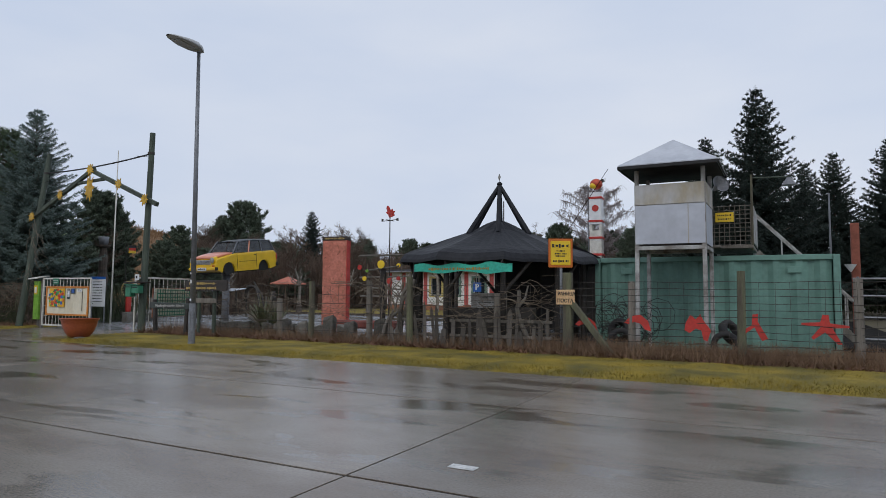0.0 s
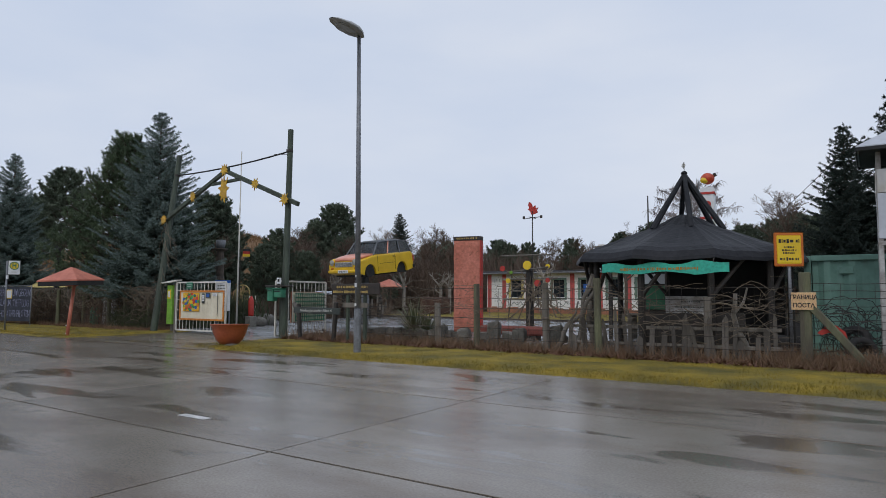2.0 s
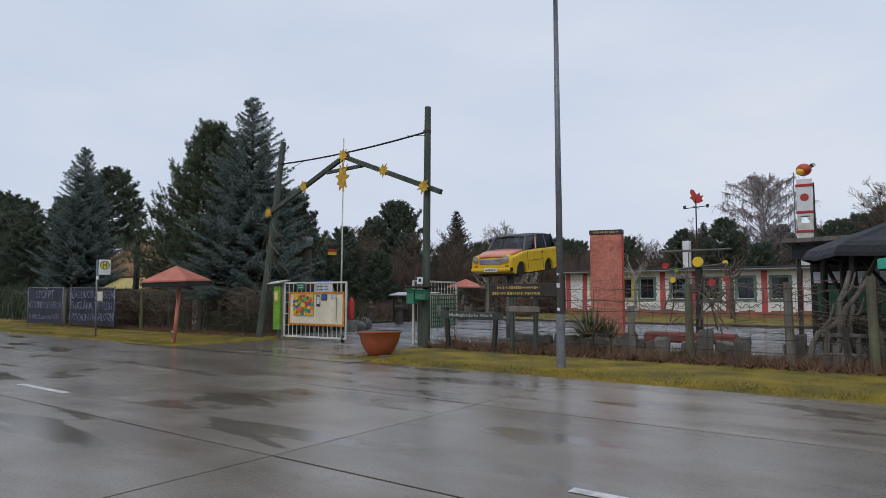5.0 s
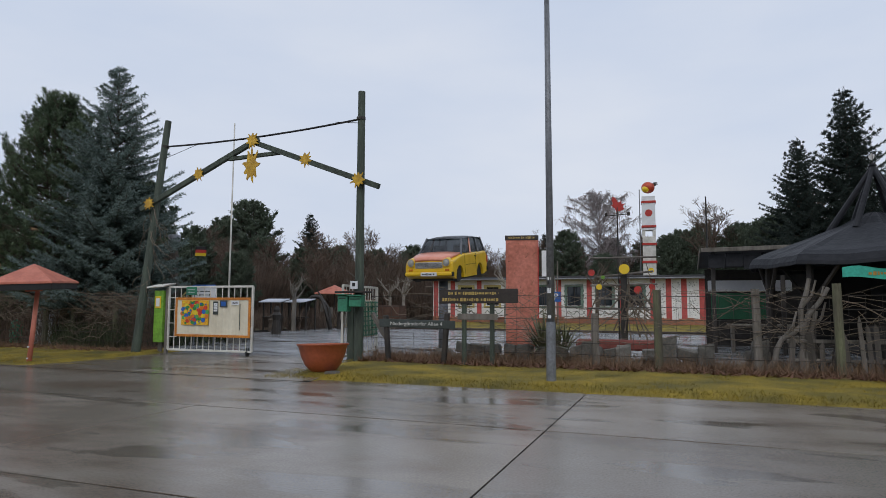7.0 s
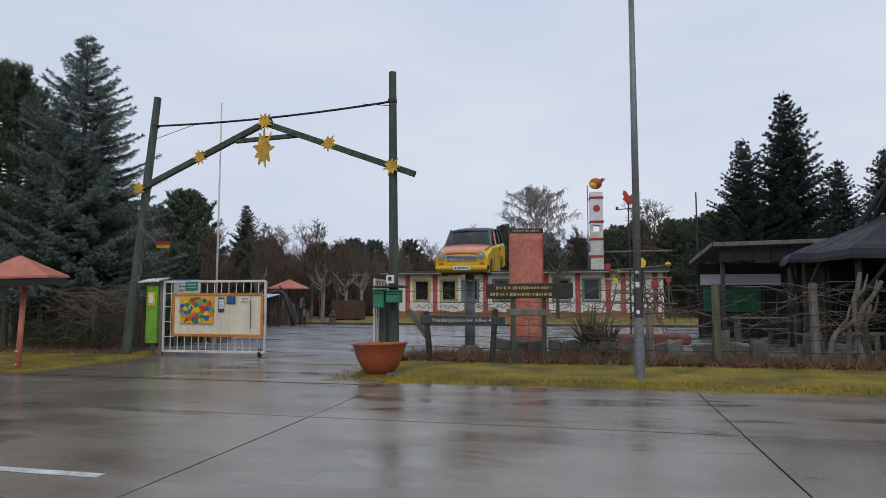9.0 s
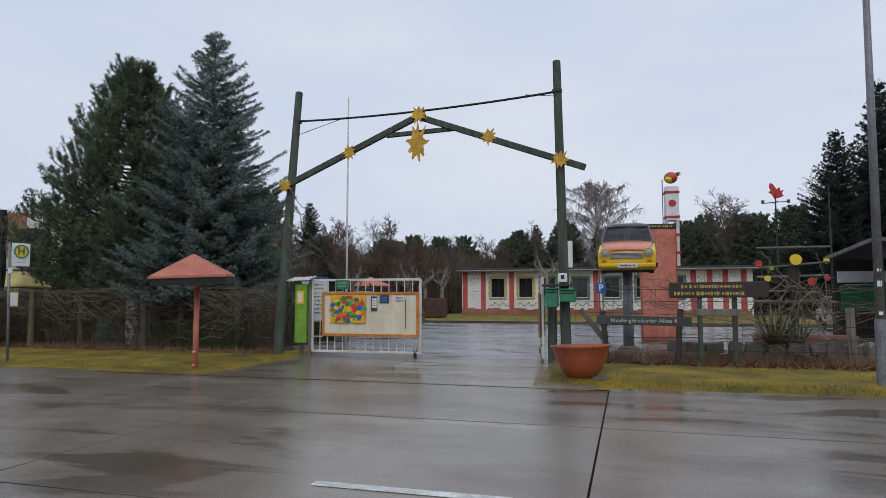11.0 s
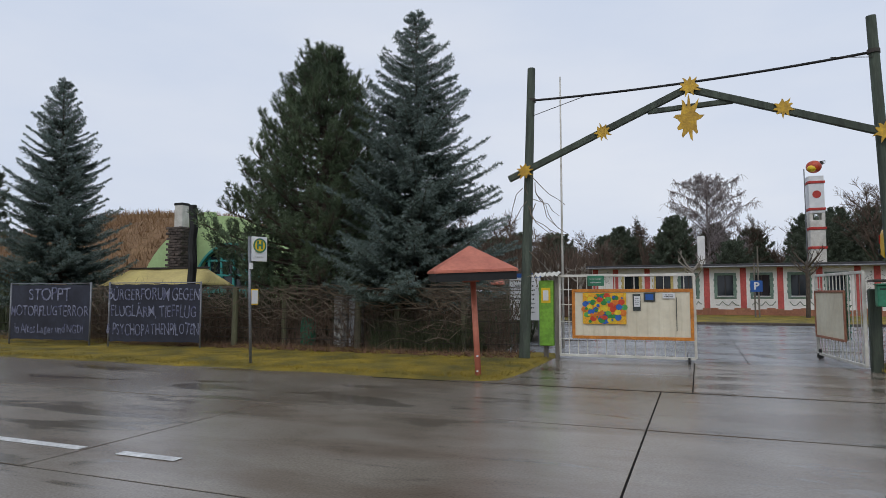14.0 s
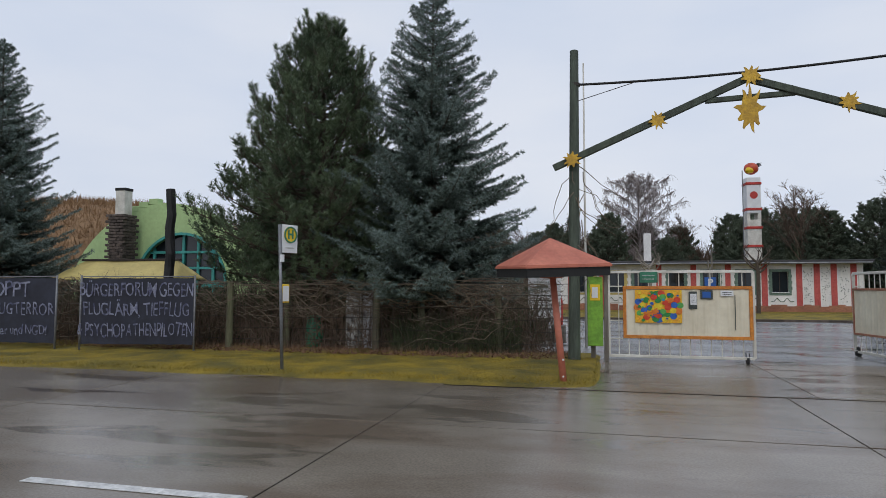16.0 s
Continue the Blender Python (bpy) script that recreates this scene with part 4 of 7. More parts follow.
    part("wall", boxed(((x0 + x1) / 2, yf + 8.4, 1.7), (x1 - x0, 0.3, 3.2)), M_WHITEWALL, t)
    part("roof", boxed(((x0 + x1) / 2, yf + 4.0, 3.42), (x1 - x0 + 0.9, 9.4, 0.16), None, 0.02), M_ROOFDARK, t, "dark felt flat roof")
    part("fascia", boxed(((x0 + x1) / 2, yf - 0.62, 3.37), (x1 - x0 + 0.7, 0.04, 0.14)), M_GREYWOOD, t)
    part("gutter", rodded((x0 - 0.3, yf - 0.72, 3.32), (x1 + 0.3, yf - 0.72, 3.3), 0.06, 0.06, 8), M_STEEL, t)
    part("chimney", boxed((-23.0, 54.5, 4.75), (0.55, 0.55, 2.6), None, 0.02), M_WHITEWALL, t, "white chimney")
    flat("kerb_bed", [(-33, 34.85), (-8, 34.85), (-8, 47.2), (-33, 47.2)], 0.1, M_MOSS, "raised mossy grass strip before the house", "verge", 0.2)
    kerb = thing("kerb", "dark stone kerb edging the grass before the house", "kerb", kind="structure")
    for k in range(25):
        part("kerb_stone", boxed((-32.5 + k, 34.78, 0.03), (0.985, 0.14, 0.17), None, 0.012), M_BRICKGREY, kerb)


house()


# ---- white tower with red bands ----
def landmark():
    t = thing("painted_chimney_tower", "slim white tower with red bands and a round bird on top", "tower", (-14.6, 57, 0), 4)
    part("shaft", boxed((0, 0, 3.6), (1.05, 1.05, 7.2), None, 0.02), M_WHITE, t, "dirty white shaft")
    part("shaft", boxed((0, 0, 9.2), (1.08, 1.08, 2.9), None, 0.02), M_SIGNWHITE, t)
    for x in (-0.42, 0.42):
        part("strut", boxed((x, 0, 7.48), (0.24, 1.0, 0.6)), M_WHITE, t)
    for z in (5.05, 6.55, 8.05, 10.15):
        part("red_band", boxed((0, 0, z), (1.2, 1.2, 0.2), None, 0.02), M_RED, t, "red painted band")
    part("red_disc", rodded((0, -0.545, 9.2), (0, -0.575, 9.2), 0.3, 0.3, 20), M_RED, t, "red painted disc")
    b = bmesh.new()
    bmesh.ops.create_uvsphere(b, u_segments=18, v_segments=12, radius=0.56, matrix=pose(0.0, 0, 11.45) @ Matrix.Diagonal((1, 1, 0.88, 1)))
    part("ball", b, mat("orange_red_paint", (0.55, 0.07, 0.025), rough=0.45, scale=3, bump=0.03), t, "orange-red ball", True)
    b = bmesh.new()
    bmesh.ops.create_uvsphere(b, u_segments=14, v_segments=10, radius=0.34, matrix=pose(-0.2, -0.32, 11.28) @ Matrix.Diagonal((1, 0.8, 0.8, 1)))
    part("yellow_patch", b, M_SIGNYEL, t, "yellow round patch", True)
    for k in range(3):
        part("fin", prism(bmesh.new(), [(0.45, 11.5 + 0.12 * k), (0.85, 11.72 + 0.1 * k), (0.42, 11.68 + 0.1 * k)], 0.05), M_DARKWOOD, t)
    part("pipe", rodded((-0.72, -0.1, 4), (-0.72, -0.1, 11.3), 0.04, 0.04, 8), M_STEEL, t)


landmark()


# ---- black round tent ----
def tent():
    t = thing("round_pavilion", "black cloth round pavilion with a cone of poles on top", "pavilion", (-7.45, 17.85, 0), 155)
    t.scale = (0.87, 1.0, 1.0)
    n = 10
    rings = []
    prof = [(0.2, 3.72), (0.5, 3.6), (0.85, 3.42), (1.2, 3.3), (1.7, 3.12), (2.1, 2.98), (2.5, 2.84), (2.9, 2.72), (3.12, 2.62), (3.22, 2.48), (3.24, 2.4)]
    bm = bmesh.new()
    seg = n * 10
    for r, z in prof:
        ring = []
        for i in range(seg):
            a = 2 * math.pi * i / seg
            k = math.cos(math.pi / n) / math.cos((a % (2 * math.pi / n)) - math.pi / n)
            sag = -0.05 * math.sin((a % (2 * math.pi / n)) / (2 * math.pi / n) * math.pi) * (r / 3.2)
            w = 0.02 * noise.noise(Vector((r * 1.5 * math.cos(a), r * 1.5 * math.sin(a), 3))) + 0.025 * noise.noise(Vector((a * 14, r * 0.8, 1)))
            ring.append(bm.verts.new((r * k * math.cos(a), r * k * math.sin(a), z + sag + w)))
        rings.append(ring)
    for p, q in zip(rings, rings[1:]):
        for i in range(seg):
            bm.faces.new((p[i], p[(i + 1) % seg], q[(i + 1) % seg], q[i]))
    bmesh.ops.recalc_face_normals(bm, faces=bm.faces)
    bmesh.ops.solidify(bm, geom=list(bm.faces), thickness=0.03)
    part("roof_cloth", bm, M_BLACKROOF, t, "wet black roof cloth")
    for i in range(6):
        a = 2 * math.pi * i / 6 + 0.35
        part("crown_pole", rodded((1.12 * math.cos(a), 1.12 * math.sin(a), 3.28), (-0.05 * math.cos(a), -0.05 * math.sin(a), 4.92), 0.085, 0.065, 8), M_BLACKROOF, t)
    v = part("weathervane", rodded((0, 0, 4.8), (0, 0, 5.2), 0.012, 0.01, 6), M_WIRE, t)
    part("pennant", prism(bmesh.new(), [(0, 5.0), (0.1, 5.1), (0.02, 5.2), (-0.06, 5.12)], 0.01), M_PALE, v)
    for i in range(n):
        a = 2 * math.pi * i / n
        part("post", rodded((2.75 * math.cos(a), 2.75 * math.sin(a), -0.05), (2.75 * math.cos(a), 2.75 * math.sin(a), 2.65), 0.1, 0.08, 8), M_DARKWOOD, t)
        b = 2 * math.pi * (i + 0.5) / n
        part("brace", rodded((2.75 * math.cos(a), 2.75 * math.sin(a), 1.5), (2.9 * math.cos(b), 2.9 * math.sin(b), 2.5), 0.06, 0.05, 6), M_DARKWOOD, t)
        c = 2 * math.pi * (i + 1) / n
        part("ring_beam", beamed((2.8 * math.cos(a), 2.8 * math.sin(a), 2.52), (2.8 * math.cos(c), 2.8 * math.sin(c), 2.52), 0.1, 0.14), M_DARKWOOD, t)
    # Black panels stand in for the darkness inside the pavilion.
    for i in (6, 7, 8):
        a, c = 2 * math.pi * i / n, 2 * math.pi * (i + 1) / n
        part("dark_back_panel", beamed((2.6 * math.cos(a), 2.6 * math.sin(a), 1.5), (2.6 * math.cos(c), 2.6 * math.sin(c), 1.5), 0.05, 2.0), M_BLACK, t, "black panel for the pavilion's dark inside")
    part("counter", boxed((0.3, -1.9, 0.55), (2.6, 0.5, 1.1), pose(0, 0, 0, 0, 0, -144), 0.03), M_DARKWOOD, t, "dark board counter")
    # turquoise oar-shaped board
    o = thing("painted_name_board", "turquoise paddle-shaped board with orange lettering on the pavilion", "sign", (-7.32, 14.95, 2.17))
    top = [(-1.45 + 2.9 * k / 20, 0.11 + 0.035 * math.sin(k * 0.9) + (0.02 if k > 14 else 0)) for k in range(21)]
    bot = [(1.45 - 2.9 * k / 20, -0.11 + 0.03 * math.sin(k * 0.7 + 1) - (0.03 if k < 6 else 0)) for k in range(21)]
    part("board", prism(bmesh.new(), top + bot, 0.03), M_TEAL, o)
    b = bmesh.new()
    bars(b, [(-0.1, -0.02, 1.8, 0.075)], pose(0, -0.02, 0))
    part("writing", b, mat("orange_brush_writing", (0.42, 0.22, 0.03), rough=0.6, bump=0), o, "faded orange writing")
    for x in (-1.1, 1.1):
        part("hanger", rodded((x, 0, 0.05), (x, 0.35, 0.32), 0.012, 0.012, 5), M_WIRE, o)


tent()


# ---- container and watchtower ----
def container():
    t = thing("shipping_container", "faded green steel shipping container behind the fence", "container", (-1.58, 19.96, 0.0), 0)
    L, D, H = 6.1, 2.44, 2.56
    b = bmesh.new()
    k = 44
    vs, fs = [], []
    for sy in (-1, 1):
        base = len(vs)
        for i in range(k + 1):
            x = -L / 2 + 0.1 + (L - 0.2) * i / k
            y = sy * (D / 2 - (0.07 if i % 4 in (0, 1) else 0.0))
            vs += [(x, y, 0.16), (x, y, H - 0.1)]
        for i in range(k):
            a = base + 2 * i
            fs.append((a, a + 2, a + 3, a + 1))
    raw("side_wall", vs, fs, M_CONTAINER, t, "ribbed green sheet wall")
    for x in (-L / 2, L / 2):
        for y in (-D / 2, D / 2):
            part("corner_post", boxed((x, y, H / 2), (0.16, 0.16, H), None, 0.01), M_CONTAINER, t)
        part("end_wall", boxed((x, 0, H / 2), (0.05, D - 0.1, H - 0.1)), M_CONTAINER, t)
    for y in (-D / 2, D / 2):
        for z in (0.08, H - 0.06):
            part("side_rail", boxed((0, y, z), (L - 0.16, 0.1, 0.14), None, 0.01), M_CONTAINER, t)
    part("roof", boxed((0, 0, H - 0.03), (L - 0.1, D - 0.1, 0.05)), M_CONTAINER, t)
    for x in (-2.2, 2.1):
        part("vent", boxed((x, -D / 2 - 0.015, H - 0.38), (0.32, 0.06, 0.18), None, 0.01), M_CONTAINER, t)


def watchtower():
    t = thing("watchtower", "pale grey sheet-clad watchtower with a zinc pyramid roof", "watchtower", (-2.24, 17.35, 0), 0)
    hx, hy = 0.82, 0.8
    for x, y in ((-hx, -hy), (hx, -hy), (hx, hy), (-hx, hy)):
        part("leg", beamed((x, y, -0.05), (x * 0.98, y * 0.98, 4.72), 0.1, 0.1, 0.01), M_TOWERLEG, t)
    for z in (2.68,):
        for a, b in (((-hx, -hy), (hx, -hy)), ((hx, -hy), (hx, hy)), ((hx, hy), (-hx, hy)), ((-hx, hy), (-hx, -hy))):
            part("floor_beam", beamed((*a, z), (*b, z), 0.1, 0.1), M_TOWERLEG, t)
    part("floor", boxed((0, 0, 2.76), (1.6, 1.56, 0.05)), M_DARKWOOD, t)
    for sx, sy, m in ((1, 0, None), (-1, 0, None), (0, 1, None), (0, -1, None)):
        sz = (0.03, 1.6, 1.0) if sx else (1.68, 0.03, 1.0)
        c = (sx * (hx + 0.02), sy * (hy + 0.04))
        part("lower_panel", boxed((c[0], c[1], 3.28), sz, None, 0.006), M_TOWER, t, "pale grey painted sheet")
        part("upper_panel", boxed((c[0] + 0.012 * sx, c[1] + 0.012 * sy, 4.05), (sz[0], sz[1], 0.52), None, 0.006), M_TOWERTOP, t, "rust-streaked sheet")
    part("panel_seam", boxed((0.45, -hy - 0.06, 3.28), (0.02, 0.012, 0.98)), M_TOWERTOP, t)
    bm = bmesh.new()
    e, ez = 1.2, 4.74
    lo = [bm.verts.new((a * e, b * e, ez)) for a, b in ((-1, -1), (1, -1), (1, 1), (-1, 1))]
    up = [bm.verts.new((a * e, b * e, ez + 0.06)) for a, b in ((-1, -1), (1, -1), (1, 1), (-1, 1))]
    apex = bm.verts.new((0, 0, 5.62))
    bm.faces.new(lo[::-1])
    for i in range(4):
        bm.faces.new((lo[i], lo[(i + 1) % 4], up[(i + 1) % 4], up[i]))
        bm.faces.new((up[i], up[(i + 1) % 4], apex))
    bmesh.ops.recalc_face_normals(bm, faces=bm.faces)
    part("roof", bm, M_ZINC, t, "pale zinc pyramid roof")
    part("soffit", boxed((0, 0, 4.72), (2.3, 2.3, 0.04)), M_BLACK, t, "dark roof underside")
    for i, (a, b) in enumerate((((-e, -e), (e, -e)), ((e, -e), (e, e)), ((e, e), (-e, e)), ((-e, e), (-e, -e)))):
        part("eaves_board", beamed((*a, 4.73), (*b, 4.73), 0.03, 0.09), M_BLACK, t)
    # loudspeaker
    h = part("horn_loudspeaker", lathe(bmesh.new(), [(0.05, 0.0), (0.07, 0.12), (0.18, 0.26), (0.22, 0.3), (0.2, 0.28), (0.03, 0.1)], 20), M_STEEL, t, "grey horn loudspeaker", True)
    h.matrix_local = pose(1.05, -0.75, 4.1, 70, 0, 40)
    # landing over the container, with mesh rail and stairs down behind
    part("landing", boxed((1.25, 2.45, 2.8), (1.15, 2.5, 0.08), None, 0.01), M_GREYWOOD, t)
    part("gangway", boxed((0.6, 1.3, 2.8), (0.9, 0.9, 0.07), None, 0.01), M_GREYWOOD, t)
    for x in (0.75, 1.75):
        part("landing_leg", beamed((x, 3.65, -0.05), (x, 3.65, 2.78), 0.09, 0.09), M_TOWERLEG, t)
    mesh = bmesh.new()
    for k in range(9):
        rod(mesh, (0.72 + 0.13 * k, 1.3, 2.84), (0.72 + 0.13 * k, 1.3, 3.95), 0.009, 0.009, 4)
    for k in range(10):
        rod(mesh, (0.72, 1.3, 2.86 + 0.118 * k), (1.76, 1.3, 2.86 + 0.118 * k), 0.009, 0.009, 4)
    part("rail_mesh", mesh, M_GREYWOOD, t, "rusty wire mesh")
    for x in (0.7, 1.8):
        part("rail_post", beamed((x, 1.3, 2.7), (x, 1.3, 3.95 if x < 1 else 4.75), 0.06, 0.06), M_MOSSWOOD, t)
    part("rail_board", beamed((1.83, 1.3, 3.4), (1.83, 3.6, 3.4), 0.03, 1.0), M_TOWERLEG, t)
    s = part("warning_sign", boxed((1.12, 1.25, 3.62), (0.46, 0.02, 0.26), None, 0.006), M_SIGNYEL, t, "small yellow sign")
    b = bmesh.new()
    bars(b, [(1.12, 3.67, 0.36, 0.05), (1.12, 3.57, 0.32, 0.05)], pose(0, 1.237, 0))
    part("writing", b, M_INK, s)
    for y in (3.0, 3.7):
        part("stringer", beamed((1.8, y + 0.95, 2.8), (4.5, y + 0.95, 0.0), 0.06, 0.2), M_GREYWOOD, t)
        part("hand_rail", beamed((1.8, y + 0.95, 3.95), (4.5, y + 0.95, 1.1), 0.05, 0.07), M_TOWERLEG, t)
        for k in (0.25, 0.55, 0.85):
            part("baluster", beamed((1.8 + 2.7 * k, y + 0.95, 2.8 - 2.8 * k), (1.8 + 2.7 * k, y + 0.95, 3.95 - 2.85 * k), 0.04, 0.04), M_TOWERLEG, t)
    for k in range(15):
        part("tread", boxed((1.9 + k * 0.18, 4.3, 2.72 - 0.186 * k), (0.22, 0.75, 0.04)), M_GREYWOOD, t)
    lm = part("lamp_arm", rodded((1.8, 1.3, 4.66), (2.75, 1.3, 4.62), 0.02, 0.02, 6), M_POSTGREEN, t)
    part("lamp_shade", lathe(bmesh.new(), [(0.05, 0.2), (0.17, 0.02), (0.18, 0.0), (0.0, 0.01)], 14, (2.7, 1.3, 4.4)), M_STEEL, lm)
    part("guy_wire", rodded((-1.4, -1.4, 4.7), (-3.2, 1.0, 3.4), 0.01, 0.01, 4), M_WIRE, t)


container()
watchtower()


# ---- banners ----
def banner(a, b, lines, label):
    a, b = Vector(a), Vector(b)
    L = (b - a).length
    t = thing("banner", label, "banner", group="protest banners")
    d = (b - a).normalized()
    m = Matrix((d, Vector((0, 0, 1)).cross(d), Vector((0, 0, 1)))).transposed().to_4x4()
    m.translation = (a.x, a.y, 0)
    t.matrix_world = m
    vs, fs = [], []
    n, k = 24, 12
    for i in range(n + 1):
        for j in range(k + 1):
            u, v = i / n, j / k
            sc = 0.02 * abs(math.sin(u * math.pi * 5)) * (abs(v - 0.5) * 2) ** 3 * (1 if v > 0.5 else -1)
            vs.append((u * L, 0.008 * noise.noise(Vector((u * 5, v * 3, a.x))), 0.2 + v * 1.66 - sc))
    for i in range(n):
        for j in range(k):
            q = i * (k + 1) + j
            fs.append((q, q + k + 1, q + k + 2, q + 1))
    raw("tarpaulin", vs, fs, M_BANNER, t, "navy tarpaulin", True)
    for x in (-0.03, L + 0.03):
        part("pole", rodded((x, 0.0, -0.1), (x, 0.0, 1.92), 0.025, 0.025, 8), M_STEEL, t, smooth=True)
    part("top_tube", rodded((-0.03, 0.02, 1.89), (L + 0.03, 0.02, 1.89), 0.014, 0.014, 6), M_STEEL, t)
    rng = random.Random(int(a.x * 10))
    for body, x, z, size, sq in lines:
        cells = []
        for ch in body:
            if ch == " ":
                cells.append((None, 0.2 * size * sq))
                continue
            ob = text(ch, size, M_CHALK, t, Matrix(), sq, 0.004, "painted_letter", "", 0.001)
            xs = [v.co.x for v in ob.data.vertices]
            cells.append((ob, max(xs) - min(xs) + 0.055 * size))
        left = x - sum(w for _, w in cells) / 2
        for ob, w in cells:
            if ob:
                k = rng.uniform(0.92, 1.1)
                for v in ob.data.vertices:
                    v.co = v.co + 0.018 * noise.noise_vector(v.co * 9 + Vector((left, 0, z))) * Vector((1, 0, 1)).length
                    v.co.y *= 0.2
                ob.data.transform(pose(left + w / 2, -0.026, z + rng.uniform(-0.02, 0.02), 0, rng.uniform(-5, 5), 0) @ Matrix.Diagonal((k, 1, k, 1)))
            left += w
    return t


banner((-39.13, 13.6, 0), (-36.3, 14.1, 0), [("BÜRGERFORUM GEGEN", 1.42, 1.55, 0.46, 0.62), ("FLUGLÄRM, TIEFFLUG", 1.42, 1.06, 0.46, 0.63), ("& PSYCHOPATHENPILOTEN!", 1.42, 0.55, 0.46, 0.5)], "navy protest banner painted with grey-white capitals, tied between poles")
banner((-43.0, 13.38, 0), (-39.92, 13.58, 0), [("STOPPT", 1.55, 1.56, 0.5, 0.95), ("MOTORFLUGTERROR", 1.55, 1.06, 0.44, 0.72), ("in Altes Lager und NGD!", 1.55, 0.52, 0.36, 0.78)], "navy protest banner with grey-white lettering beside the verge")


# ---- trees ----
def spruce_mesh(h, r, seed, material, step=0.26, per=8, twig=0.16, count=12, nlen=0.075, nw=0.016, skirt=0.05, fresh=None):
    """Trunk and limbs in one mesh, the needled crown in another."""
    rng = random.Random(seed)
    lines = [([Vector((0, 0, -0.2)), Vector((0.02, 0, h * 0.5)), Vector((0, 0, h * 0.97))], 0.022 * h, 0.012)]
    P, D, L = [], [], []
    young = []
    z = skirt * h
    while z < h * 0.985:
        f = 1 - z / h
        reach = r * f ** 0.8
        k = max(4, int(per * (0.5 + 0.6 * f)))
        off = rng.uniform(0, 6.28)
        for i in range(k):
            a = off + 2 * math.pi * i / k + rng.uniform(-0.25, 0.25)
            n = max(0.12, reach * rng.uniform(0.62, 1.12))
            out = Vector((math.cos(a), math.sin(a), 0))
            rise = 0.27 - 0.45 * f + rng.uniform(-0.1, 0.1)
            z0 = z + rng.uniform(-0.1, 0.1)
            pts = []
            for q in range(6):
                s = q / 5
                pts.append(Vector((0, 0, z0)) + out * (n * s) + Vector((0, 0, n * (rise * s + 0.32 * s * s - 0.05 * s))))
            lines.append((pts, 0.012 + 0.006 * n, 0.004))
            s = 0.15
            while s < 1.0:
                j = min(4, int(s * 5))
                p = pts[j].lerp(pts[j + 1], s * 5 - j)
                d = (pts[j + 1] - pts[j]).normalized()
                side = d.cross(Vector((0, 0, 1))).normalized()
                tl = (0.1 + 0.34 * n * (1 - s)) * rng.uniform(0.7, 1.15)
                tl = min(tl, 0.75)
                for sg in (-1, 1):
                    w = (d * 0.75 + side * sg * 0.75 + Vector((0, 0, rng.uniform(-0.28, 0.1)))).normalized()
                    m = max(1, int(tl / 0.2))
                    for u in range(m):
                        P.append(p + w * (tl * u / m))
                        D.append(w)
                        L.append(tl / m * 1.15)
                        young.append(u == m - 1)
                        if tl > 0.3:
                            young.append(s > 0.6 and rng.random() < 0.5)
                            v2 = (w + side * rng.uniform(-0.7, 0.7) + d * 0.5).normalized()
                            P.append(p + w * (tl * u / m))
                            D.append(v2)
                            L.append(0.18)
                s += twig / max(n, 0.2)
            P.append(pts[4])
            D.append((pts[5] - pts[4]).normalized())
            L.append(n / 5 + 0.05)
            young.append(True)
        z += step * (0.65 + 0.6 * f)
    P.append(Vector((0, 0, h * 0.93)))
    D.append(Vector((0, 0, 1)))
    L.append(h * 0.07)
    young.append(True)
    v, f = needles(np.array(P), np.array(D), np.array(L), count, nlen, nw)
    return tubes(lines, 5), np_mesh("crown", v, f, material, fresh, np.repeat(np.array(young), count) if fresh else None)


